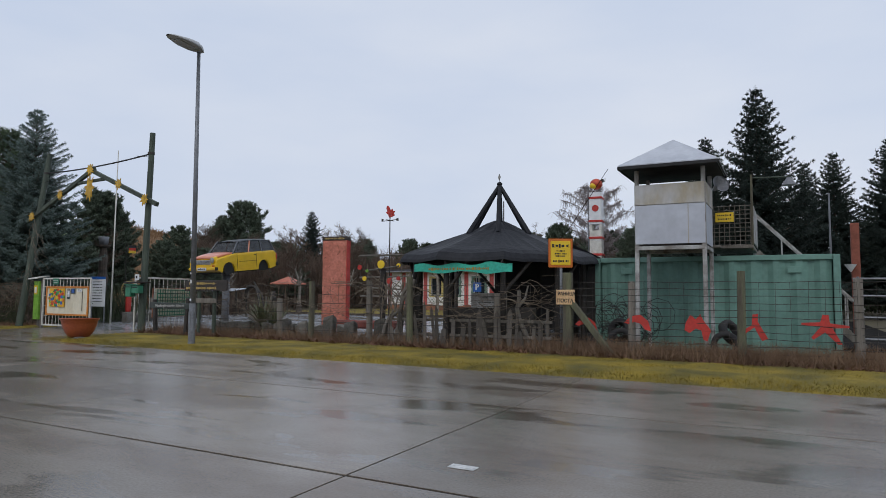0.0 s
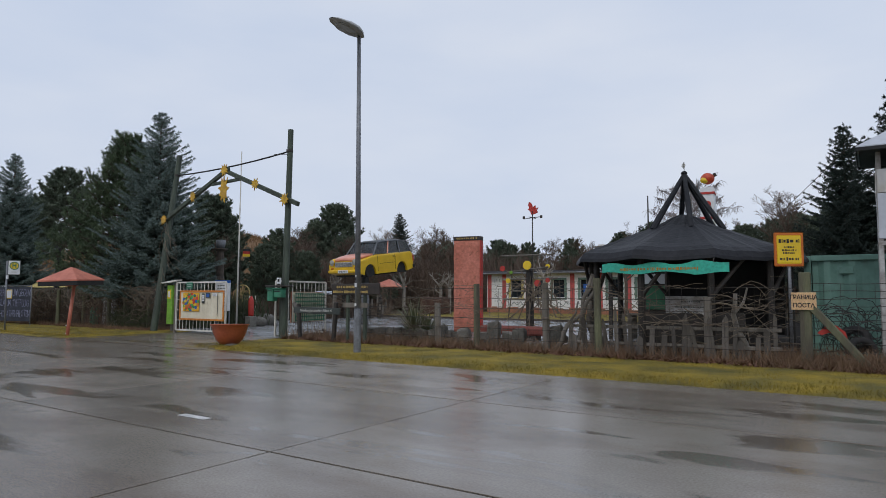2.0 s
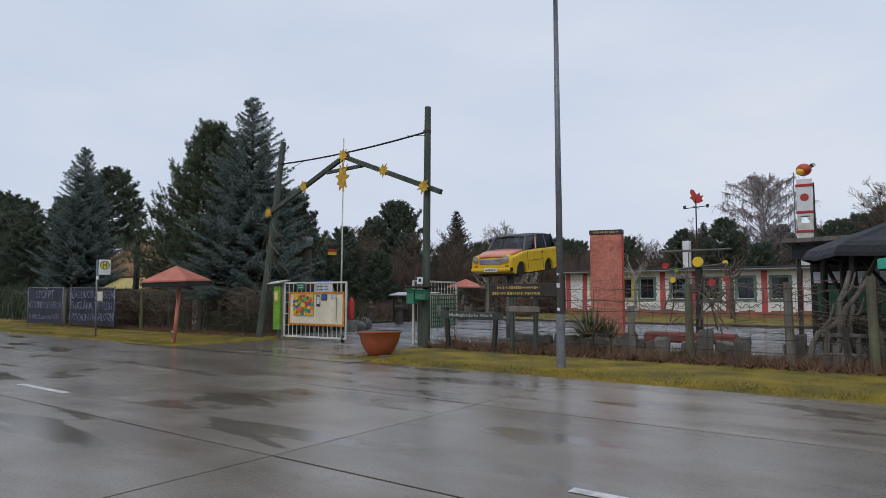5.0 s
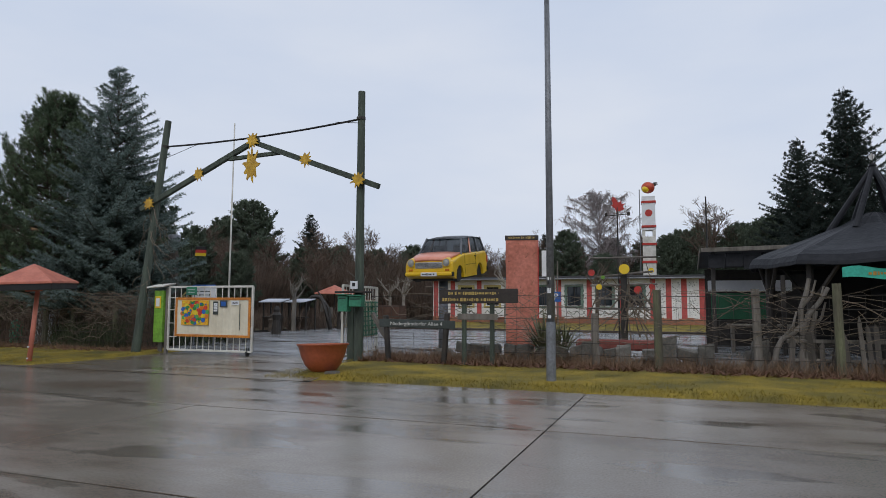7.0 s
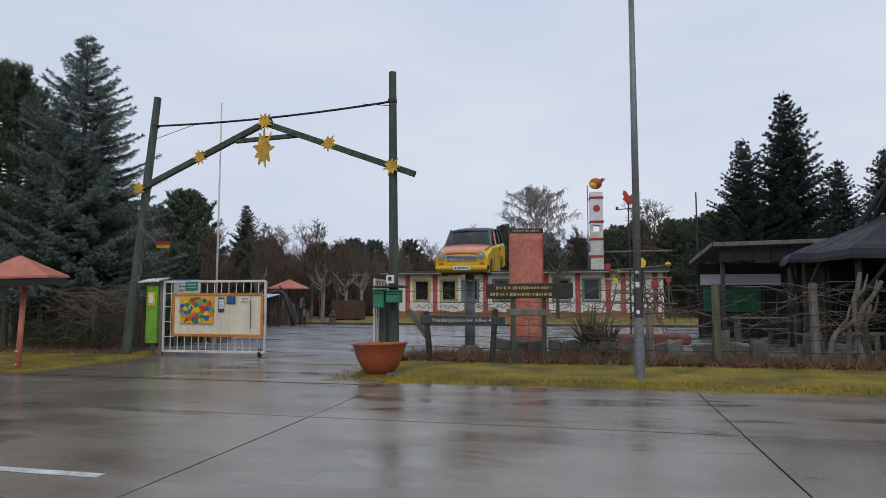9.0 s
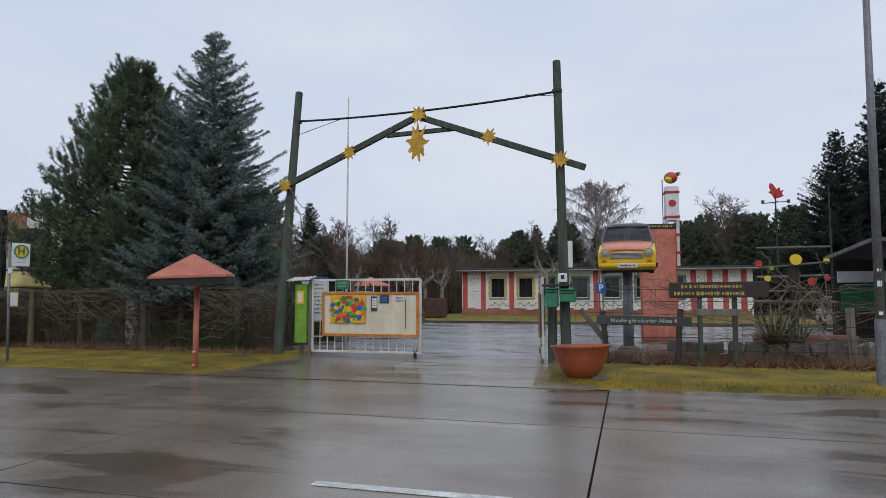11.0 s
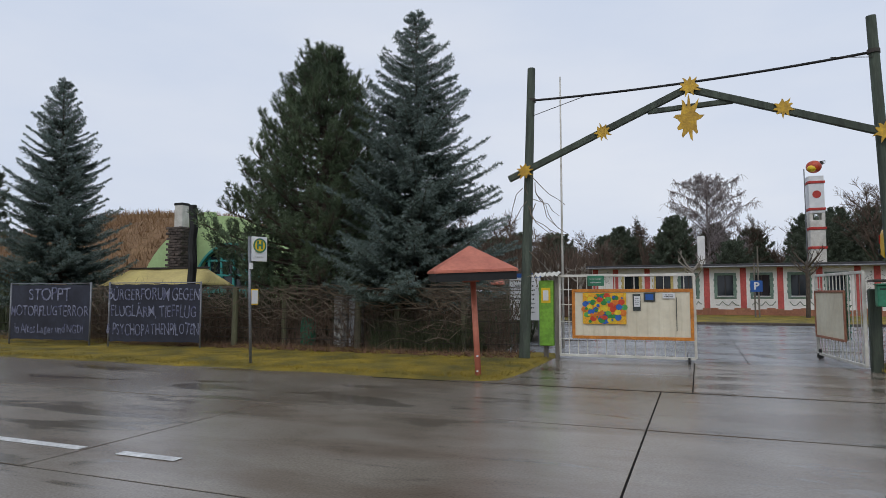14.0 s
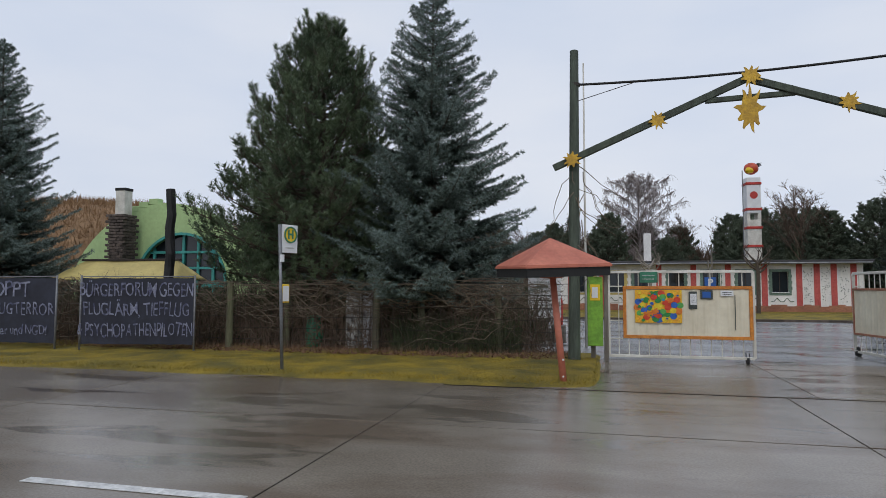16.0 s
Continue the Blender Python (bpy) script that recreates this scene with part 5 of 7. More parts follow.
def pine_mesh(h, r, seed, material, limbs=70, clump=26, nlen=0.17, nw=0.016, low=0.12, shape=0.55, cone=False):
    """An upswept pine: each limb ends in many brush-like clumps."""
    rng = random.Random(seed)
    lines = [([Vector((0, 0, -0.2)), Vector((0.1, 0, h * 0.4)), Vector((0.05, 0, h * 0.95))], 0.024 * h, 0.02)]
    P, D, L = [], [], []
    for i in range(limbs):
        s = (i + 0.5) / limbs
        z = h * (low + (0.95 - low) * s)
        a = i * 2.4 + rng.uniform(-0.3, 0.3)
        up = 0.15 + 0.5 * s
        if cone:
            n = 0.3
            for _ in range(4):
                tip = (z + n * up) / h
                n = 0.12 + r * (max(0.0, 1 - max(0.0, tip - 0.42) / 0.6) ** 0.85 * min(1, 0.72 + 0.67 * tip))
            n *= rng.uniform(0.72, 1.08)
        else:
            n = r * (1 - s) ** shape * min(1, 0.55 + s * 2.2) * rng.uniform(0.7, 1.12) + 0.15
        out = Vector((math.cos(a), math.sin(a), 0))
        pts = [Vector((0, 0, z)) + out * (n * q / 6) + Vector((0, 0, n * (up * (q / 6) ** 2 * 1.0 - 0.05 * q / 6))) + Vector((rng.uniform(-0.04, 0.04), rng.uniform(-0.04, 0.04), 0)) for q in range(7)]
        lines.append((pts, 0.02 + 0.012 * n, 0.008))
        m = int(10 + 12 * n)
        for k in range(m):
            u = rng.uniform(0.25, 1.0) ** 0.7
            j = min(5, int(u * 6))
            p = pts[j].lerp(pts[j + 1], u * 6 - j)
            d = (pts[j + 1] - pts[j]).normalized()
            side = d.cross(Vector((0, 0, 1))).normalized()
            spread = 0.16 + 0.32 * n * (1.1 - u)
            q = p + side * rng.gauss(0, spread * 0.6) + Vector((0, 0, rng.uniform(-0.08, 0.3))) + d * rng.uniform(-0.1, 0.2)
            lines.append(([p, (p + q) / 2 + Vector((0, 0, -0.03)), q], 0.008, 0.004))
            P.append(q - Vector((0, 0, 0.05)))
            D.append((d * 0.5 + Vector((0, 0, 0.75)) + (q - p) * 0.6).normalized())
            L.append(rng.uniform(0.14, 0.3))
    v, f = needles(np.array(P), np.array(D), np.array(L), clump, nlen, nw, 0.75)
    return tubes(lines, 4), np_mesh("crown", v, f, material)


def bare_mesh(h, seed, droop=0.0, spread=0.55, levels=4, thin=0.012, forks=6):
    rng = random.Random(seed)
    lines = []

    def grow(p, d, n, r, lv):
        k = 5 if lv < 3 else 3
        pts = [p]
        for i in range(k):
            d = (d + Vector((rng.gauss(0, 0.04 if lv == 0 else 0.12), rng.gauss(0, 0.04 if lv == 0 else 0.12), rng.gauss(0, 0.08) + (0.05 if lv < 2 else -droop)))).normalized()
            pts.append(pts[-1] + d * (n / k))
        lines.append((pts, r, max(thin * 0.6, r * 0.4)))
        if lv == levels:
            return
        for i in range(forks if lv else forks + 6):
            u = rng.uniform(0.25 if lv else 0.2, 1.0)
            j = min(k - 1, int(u * k))
            q = pts[j].lerp(pts[j + 1], u * k - j)
            a = rng.uniform(0, 6.28)
            nd = (d + Vector((math.cos(a), math.sin(a), 0.25 if lv < 2 else 0.0)) * (spread + 0.12 * lv)).normalized()
            grow(q, nd, n * rng.uniform(0.38, 0.6) * (1.15 - 0.4 * u), max(thin, r * 0.45), lv + 1)

    grow(Vector((0, 0, -0.2)), Vector((0, 0, 1)), h * 0.82, h * 0.013, 0)
    return tubes(lines, 3)


def birch_mesh(h, r, seed):
    """A rounded crown of rising limbs that end in fine hanging twigs."""
    rng = random.Random(seed)
    wood = [([Vector((0, 0, -0.2)), Vector((0.15, 0, h * 0.4)), Vector((0, 0.1, h * 0.75)), Vector((0.1, 0, h * 0.97))], 0.2, 0.02)]
    twigs = []
    for i in range(42):
        s = (i + 0.5) / 42
        z = h * (0.16 + 0.74 * s)
        a = i * 2.4 + rng.uniform(-0.4, 0.4)
        n = (0.35 + r * math.sin(math.pi * (0.2 + 0.76 * s)) ** 0.8) * rng.uniform(0.75, 1.08)
        out = Vector((math.cos(a), math.sin(a), 0))
        limb = [Vector((0, 0, z)) + out * (n * q) + Vector((0, 0, n * (1.05 * q - 0.4 * q * q))) for q in (0, 0.25, 0.5, 0.75, 1.0)]
        wood.append((limb, 0.06, 0.018))
        for k in range(17):
            u = rng.uniform(0.15, 1.0)
            j = min(3, int(u * 4))
            p = limb[j].lerp(limb[j + 1], u * 4 - j)
            d = (out * 0.6 + Vector((rng.gauss(0, 0.6), rng.gauss(0, 0.6), rng.uniform(0.1, 0.9)))).normalized()
            e = p + d * rng.uniform(0.5, 1.3)
            twigs.append(([p, (p + e) / 2 + Vector((0, 0, 0.08)), e], 0.028, 0.018))
            for w in range(11):
                q = p.lerp(e, rng.uniform(0.2, 1.0))
                f = q + Vector((rng.gauss(0, 0.28), rng.gauss(0, 0.28), rng.uniform(-0.9, 0.25)))
                twigs.append(([q, (q + f) / 2 + Vector((0, 0, 0.12)), f], 0.017, 0.013))
    vs, fs = tubes(twigs, 3)
    crown = bpy.data.meshes.new("crown")
    crown.from_pydata(vs, [], fs)
    crown.materials.append(M_BIRCH)
    return tubes(wood, 5), crown


trunk_made = {}


def tree(name, label, meshes, trunk_mat, loc, rz=0, scale=1.0, group="", twig_mat=None):
    t = thing(name, label, "tree", loc, rz, group)
    (vs, fs), crown = meshes
    key = (id(vs), trunk_mat.name)
    if key not in trunk_made:
        ob = raw("trunk", vs, fs, trunk_mat, t)
        trunk_made[key] = ob.data
    else:
        ob = new("trunk", trunk_made[key])
        ob.parent = t
    if crown:
        c = new("crown", crown)
        c.parent = t
    t.scale = (scale, scale, scale)
    return t


hero_spruce = spruce_mesh(10.2, 3.85, 11, M_SPRUCE, step=0.25, per=10, twig=0.11, count=17, nlen=0.1, nw=0.022, skirt=0.14, fresh=M_SPRUCETIP)
tree("spruce", "tall blue-green spruce behind the roadside hedge", hero_spruce, M_BARK, (-31.0, 17.1, 0), 20)
hero_pine = pine_mesh(9.65, 3.45, 5, M_PINE, limbs=210, clump=34, nlen=0.14, nw=0.02, low=0.14, cone=True)
tree("pine", "dense dark green pine beside the spruce", hero_pine, M_BARK, (-34.6, 17.7, 0))
second = tree("spruce", "blue-green spruce behind the banners", hero_spruce, M_BARK, (-45.9, 17.1, 0), 140, 0.98)
second.scale = (0.86, 0.86, 0.98)
far_spruce = spruce_mesh(16.5, 6.0, 3, M_DARKSPRUCE, step=0.45, per=11, twig=0.36, count=16, nlen=0.2, nw=0.05, skirt=0.1)
for x, y, s, rz in ((-1.25, 49.9, 1.0, 0), (-4.5, 48.4, 0.78, 70), (3.6, 54.5, 0.74, 130), (7.2, 55.5, 0.8, 200), (-50.8, 61.3, 0.7, 30), (11, 58, 0.85, 20), (-31, 93, 0.72, 80), (2.0, 63, 0.8, 10)):
    tree("spruce", "dark spruce standing behind the yard", far_spruce, M_BARK, (x, y, 0), rz, s, "dark spruces")
far_pine = pine_mesh(11, 4.0, 8, M_HAZEPINE, limbs=110, clump=16, nlen=0.3, nw=0.07, low=0.16, shape=0.5)
far_pine2 = pine_mesh(12, 3.4, 18, M_HAZEPINE, limbs=90, clump=16, nlen=0.32, nw=0.07, low=0.25, shape=0.45)
rt = random.Random(4)
spots = [(-48.9, 48.3, 0.98), (-98, 45, 1.6), (-112, 46, 1.5), (-127, 45, 1.45), (-13, 66, 0.75), (-7.5, 62, 0.7), (-20, 70, 0.62), (-11, 75, 0.8), (-5, 58, 0.8), (-42, 70, 0.7), (-38.6, 25.6, 0.72), (-39.8, 27.0, 0.62), (-46.2, 46.5, 0.66), (-50.8, 47, 0.7), (-43.4, 49, 0.58), (-53.5, 50, 0.8), (-40.5, 57, 0.62), (-36, 60, 0.6), (-43.2, 34, 0.5), (-46.2, 38, 0.6), (-40.6, 36, 0.45), (-44.8, 31, 0.42), (-85, 28, 1.0), (-96, 31, 1.15), (-76, 25, 0.85), (-68, 23, 0.7), (-110, 36, 1.2)]
for k, (x, y, s) in enumerate(spots):
    tree("pine", "round dark pine behind the yard", far_pine if k % 2 == 0 else far_pine2, M_BARK, (x, y, 0), rt.uniform(0, 360), s, "yard pines")
for k in range(74):
    x, y = -120 + k * 2.5 + rt.uniform(-2, 2), rt.uniform(76, 98)
    tree("pine", "pine at the edge of the distant wood", far_pine2 if k % 3 else far_pine, M_BARK, (x, y, 0), rt.uniform(0, 360), rt.uniform(0.58, 0.92), "wood edge pines")
birch = birch_mesh(16.6, 5.0, 5)
tree("birch", "bare weeping birch behind the white house", birch, M_BIRCH, (-22.1, 84.6, 0), 0, 1.0)
bare_kinds = [(bare_mesh(9.5, 20 + k, 0.0, 0.5, 4, 0.011, 6), None) for k in range(3)]
for k in range(110):
    x, y = -125 + k * 1.85 + rt.uniform(-1.5, 1.5), rt.uniform(78, 104)
    if -33 < x < -8 and y < 72:
        y += 12
    tree("bare_tree", "bare brown winter tree in the distant wood", bare_kinds[k % 3], M_TWIG, (x, y, 0), rt.uniform(0, 360), rt.uniform(0.6, 1.0), "bare wood trees")
for x, y, s in ((-37.4, 24.6, 0.55), (-39.2, 25.9, 0.6), (-45, 41, 0.62), (-47.5, 42, 0.7), (-42, 41, 0.55), (-50, 43, 0.66), (-36.5, 40, 0.5), (-34.5, 47, 0.62), (-38.5, 43, 0.58), (-40, 46, 0.75), (-44, 44, 0.7), (-38, 50, 0.8), (-52, 45, 0.85), (-35, 45, 0.6), (-1, 60, 1.15), (-9, 64, 1.1), (0.5, 66, 1.1)):
    tree("bare_tree", "bare brown tree beyond the yard", bare_kinds[0], M_TWIG, (x, y, 0), rt.uniform(0, 360), s, "bare yard trees")


def thicket(name, x0, x1, y0, y1, count, h, w, material, label, seed):
    """Undergrowth too dense to count: upright slivers."""
    rng = np.random.default_rng(seed)
    p = np.stack([rng.uniform(x0, x1, count), rng.uniform(y0, y1, count), np.full(count, -0.1)], 1)
    p[:, 2] += h * 0.62 * rng.random(count) ** 1.3
    hh = h * rng.uniform(0.25, 0.6, count)
    tip = p + np.stack([rng.normal(0, 0.3, count) * hh, rng.normal(0, 0.3, count) * hh, hh], 1)
    a = rng.uniform(0, 6.28, count)
    q = np.stack([np.cos(a), np.sin(a), np.zeros(count)], 1) * w / 2
    v = np.empty((count * 3, 3))
    v[0::3], v[1::3], v[2::3] = p - q, p + q, tip
    ob = new(name, np_mesh(name, v, np.arange(count * 3).reshape(-1, 3), material))
    return tagged(ob, label, "undergrowth", kind="stuff")


thicket("undergrowth", -130, 70, 88, 108, 120000, 7.6, 0.13, M_TWIG, "brown leafless undergrowth of the distant wood", 1)
thicket("undergrowth", -75, -33, 54, 66, 34000, 6.2, 0.06, M_TWIG, "brown leafless scrub beyond the yard", 2)
thicket("undergrowth", -8, 40, 64, 74, 7000, 6.5, 0.12, M_BUSH, "dark evergreen scrub beyond the yard", 3)
thicket("undergrowth", -49.5, -41, 38.5, 44, 16000, 4.6, 0.045, M_TWIG, "brown scrub at the foot of the mound", 6)
thicket("undergrowth", -44, -28.2, 16.6, 21.5, 9000, 1.9, 0.05, M_BUSH, "dark shrubs under the roadside trees", 4)
thicket("undergrowth", -90, -46.5, 16.6, 24, 9000, 2.4, 0.08, M_BUSH, "dark shrubs along the road beyond the banners", 14)
thicket("undergrowth", -41, -31.5, 30, 36, 5000, 1.3, 0.035, M_TWIG, "brown shrubs beside the yard", 5)


# ---- by the gate ----
def flag_pole():
    t = thing("flag_pole", "thin bare white flag pole behind the gate", "flag pole", (-26.95, 18.5, 0))
    part("pole", rodded((0, 0, -0.1), (0, 0.05, 8.02), 0.04, 0.022, 10), M_WHITE, t, smooth=True)
    f = thing("small_flag", "small black-red-gold flag on a thin rod among the trees", "flag", (-33.18, 23.88, 0))
    part("rod", rodded((-0.33, 0, -0.05), (-0.33, 0, 4.3), 0.022, 0.016, 8), M_DARKWOOD, f)
    for k, m in enumerate((M_FLAGBLACK, M_RED, M_FLAGGOLD)):
        part("flag_stripe", boxed((0, 0, 4.06 - 0.15 * k), (0.62, 0.014, 0.148), pose(0, 0, 0, 0, 3, 0)), m, f)


def mail_post():
    t = thing("mailbox_stand", "green mailboxes on a weathered timber stand beside the gate post", "mailbox")
    part("stand", boxed((-20.02, 14.9, 0.8), (0.2, 0.2, 1.7), None, 0.02), M_POSTGREEN, t)
    part("canopy", boxed((-19.75, 14.45, 1.8), (0.85, 0.45, 0.05), pose(0, 0, 0), 0.01), M_BOARD, t, "dark canopy board")
    for x0, x1, z0, z1 in ((-20.1, -19.82, 1.3, 1.72), (-19.78, -19.42, 1.42, 1.7)):
        b = part("mailbox", boxed(((x0 + x1) / 2, 14.36, (z0 + z1) / 2), (x1 - x0, 0.22, z1 - z0), None, 0.02), M_MAILGREEN, t, "green sheet mailbox")
        part("lid", boxed(((x0 + x1) / 2, 14.33, z1 + 0.01), (x1 - x0 + 0.03, 0.28, 0.03), None, 0.008), M_MAILGREEN, b)
        part("slot", boxed(((x0 + x1) / 2, 14.245, z1 - 0.08), (x1 - x0 - 0.08, 0.01, 0.025)), M_BLACK, b)
    # Small white box; the dark mark on its front is too unclear to name.
    part("white_box", boxed((-19.72, 14.42, 1.98), (0.2, 0.03, 0.2), None, 0.004), M_SIGNWHITE, t, "small white box with a dark mark")
    part("dark_mark", boxed((-19.72, 14.4, 1.99), (0.08, 0.012, 0.09)), M_INK, t)
    part("brace", beamed((-19.35, 14.75, 1.25), (-18.85, 14.6, 0.6), 0.09, 0.11), M_GREYWOOD, t)


def lime_box():
    t = thing("notice_cabinet", "lime green painted cabinet with a yellow notice under a wavy roof", "cabinet", (-26.66, 15.05, 0))
    part("back", boxed((0, 0, 1.1), (0.34, 0.16, 1.55), None, 0.015), M_LIME, t)
    n = part("notice", boxed((0.0, -0.09, 1.52), (0.22, 0.015, 0.36), None, 0.004), M_SIGNYEL, t, "yellow notice")
    part("paper", boxed((0.0, -0.103, 1.52), (0.13, 0.008, 0.24)), M_SIGNWHITE, n)
    vs, fs = [], []
    for i in range(25):
        x = -0.34 + 0.68 * i / 24
        z = 1.98 + 0.02 * math.sin(i * 1.6) + 0.05 * x
        vs += [(x, -0.25, z), (x, 0.25, z + 0.1), (x, -0.25, z - 0.012), (x, 0.25, z + 0.088)]
    for i in range(24):
        a = 4 * i
        fs += [(a, a + 4, a + 5, a + 1), (a + 2, a + 3, a + 7, a + 6), (a, a + 2, a + 6, a + 4)]
    raw("corrugated_roof", vs, fs, M_WHITE, t, "pale corrugated roof sheet")
    part("post", beamed((0.24, 0.05, -0.05), (0.24, 0.05, 1.95), 0.1, 0.1), M_GREYWOOD, t)
    part("post", beamed((-0.05, 0.1, -0.05), (-0.05, 0.1, 0.6), 0.1, 0.1), M_GREYWOOD, t)


def info_board():
    t = thing("information_board", "white information board with a blue header beside the drive", "sign", (-28.1, 18.6, 0), 8)
    p = part("panel", boxed((0, 0, 1.42), (0.92, 0.03, 1.3), None, 0.006), M_SIGNWHITE, t)
    part("header", boxed((0, -0.018, 2.1), (0.94, 0.03, 0.12), None, 0.004), M_BLUE, t, "blue header strip")
    b = bmesh.new()
    bars(b, [(0, 1.92 - 0.13 * k, 0.6, 0.05) for k in range(8)], pose(0, -0.02, 0))
    part("printing", b, M_GREENBOARD, p)
    for x in (-0.4, 0.4):
        part("post", rodded((x, 0.04, -0.05), (x, 0.04, 2.1), 0.03, 0.03, 8), M_STEEL, t)


def plant_bowl():
    t = thing("plant_bowl", "large rust-orange plant bowl standing on the verge", "planter", (-19.16, 12.05, 0.03), rx=-2, ry=-2)
    t.scale = (1.0, 1.0, 0.9)
    prof = [(0.0, 0.0), (0.2, 0.0), (0.28, 0.04), (0.385, 0.18), (0.475, 0.4), (0.525, 0.62), (0.56, 0.64), (0.565, 0.68), (0.51, 0.68), (0.47, 0.58), (0.0, 0.55)]
    part("bowl", lathe(bmesh.new(), prof, 36), M_BOWL, t, smooth=True)
    part("soil", lathe(bmesh.new(), [(0.0, 0.62), (0.3, 0.61), (0.485, 0.6)], 20), M_MOSS, t, "mossy soil")
    part("stone", lathe(bmesh.new(), [(0.0, 0.05), (0.14, 0.04), (0.2, -0.02)], 9, (0.35, -0.2, 0.0)), M_STONE, t)


def bus_stop():
    t = thing("bus_stop_sign", "yellow and green bus stop sign on a grey pole", "bus stop", (-32.5, 11.52, 0), 70)
    part("pole", rodded((0, 0, -0.1), (-0.03, 0.1, 2.85), 0.032, 0.032, 10), M_STEEL, t, smooth=True)
    s = part("sign_plate", boxed((0.22, 0.09, 2.58), (0.4, 0.03, 0.56), None, 0.008), M_SIGNWHITE, t, "white plate")
    part("yellow_disc", rodded((0.22, 0.074, 2.66), (0.22, 0.064, 2.66), 0.165, 0.165, 24), M_SIGNYEL, s)
    part("green_ring", lathe(bmesh.new(), [(0.165, 0.0), (0.165, 0.014), (0.135, 0.014), (0.135, 0.0)], 24), M_MAILGREEN, s).matrix_local = pose(0.22, 0.066, 2.66, 90, 0, 0)
    text("H", 0.24, M_MAILGREEN, s, pose(0.22, 0.058, 2.66), 0.9, 0.004, "letter", "", 0.008)
    b = bmesh.new()
    bars(b, [(0.22, 2.4, 0.24, 0.03)], pose(0, 0.072, 0))
    part("stop_name", b, M_PALE, s)
    part("clamp", rodded((0, 0.06, 2.12), (0, 0.06, 2.26), 0.05, 0.05, 10), M_SIGNWHITE, t)
    p = part("timetable_case", boxed((0.09, 0.06, 1.5), (0.2, 0.05, 0.36), None, 0.01), M_SIGNYEL, t, "yellow timetable case")
    part("timetable", boxed((0.09, 0.032, 1.5), (0.15, 0.01, 0.3)), M_SIGNWHITE, p)


def sign_boards():
    t = thing("address_board", "dark board with pale street name on leaning posts", "sign")
    part("board", beamed((-18.98, 14.42, 1.03), (-16.98, 14.45, 1.0), 0.05, 0.2), M_GREENBOARD, t)
    text("Niedergörsdorfer Allee 4", 0.125, M_PALE, t, pose(-17.98, 14.388, 1.015), 1.08, 0.004, "lettering", "pale street name")
    for a, b in (((-18.75, 14.5, -0.05), (-18.85, 14.5, 1.22)), ((-17.3, 14.5, -0.05), (-17.2, 14.5, 1.28))):
        part("post", beamed(a, b, 0.12, 0.12, 0.02), M_DARKWOOD, t)
    t = thing("studio_board", "brown board with gilt lettering on two posts by the fence", "sign")
    part("board", beamed((-17.42, 14.55, 1.68), (-15.44, 14.5, 1.7), 0.05, 0.34), M_BOARD, t)
    b = bmesh.new()
    bars(b, [(-16.45, 1.76, 1.45, 0.075), (-16.45, 1.61, 1.75, 0.08)], pose(0, 14.49, 0))
    part("gilt_lettering", b, M_GOLD, t, "gilt lettering, too worn to read")
    for x in (-16.8, -16.1):
        part("post", beamed((x, 14.6, -0.05), (x, 14.6, 1.55), 0.1, 0.1, 0.015), M_POSTGREEN, t)
    part("lower_board", beamed((-16.95, 14.54, 1.2), (-15.95, 14.54, 1.2), 0.04, 0.15), M_GREYWOOD, t)


flag_pole()
mail_post()
lime_box()
info_board()
plant_bowl()
bus_stop()
sign_boards()


# ---- fences ----
def posts():
    for x, y, h, m in ((-12.36, 14.95, 1.83, M_MOSSWOOD), (-8.87, 14.9, 1.95, M_MOSSWOOD), (-0.56, 14.95, 2.02, M_MOSSWOOD), (-13.75, 15.1, 1.3, M_GREYWOOD), (-10.35, 15.1, 1.85, M_GREYWOOD), (-6.4, 15.2, 1.5, M_GREYWOOD), (-2.9, 15.0, 1.8, M_GREYWOOD), (1.6, 15.0, 1.85, M_GREYWOOD),
                       (-28.9, 15.5, 1.5, M_MOSSWOOD), (-30.9, 15.6, 1.7, M_MOSSWOOD), (-32.05, 15.5, 1.8, M_MOSSWOOD), (-34.6, 15.7, 1.6, M_MOSSWOOD), (-36.0, 15.2, 1.75, M_MOSSWOOD), (-39.5, 15.2, 1.75, M_GREYWOOD), (-43.3, 15.2, 1.75, M_GREYWOOD)):
        t = thing("fence_post", "weathered mossy timber fence post", "fence post", (x, y, 0), random.uniform(-20, 20), "fence posts")
        bm = rodded((0, 0, -0.15), (random.uniform(-0.05, 0.05), 0, h), 0.095, 0.085, 9)
        part("shaft", bm, m, t)


posts()


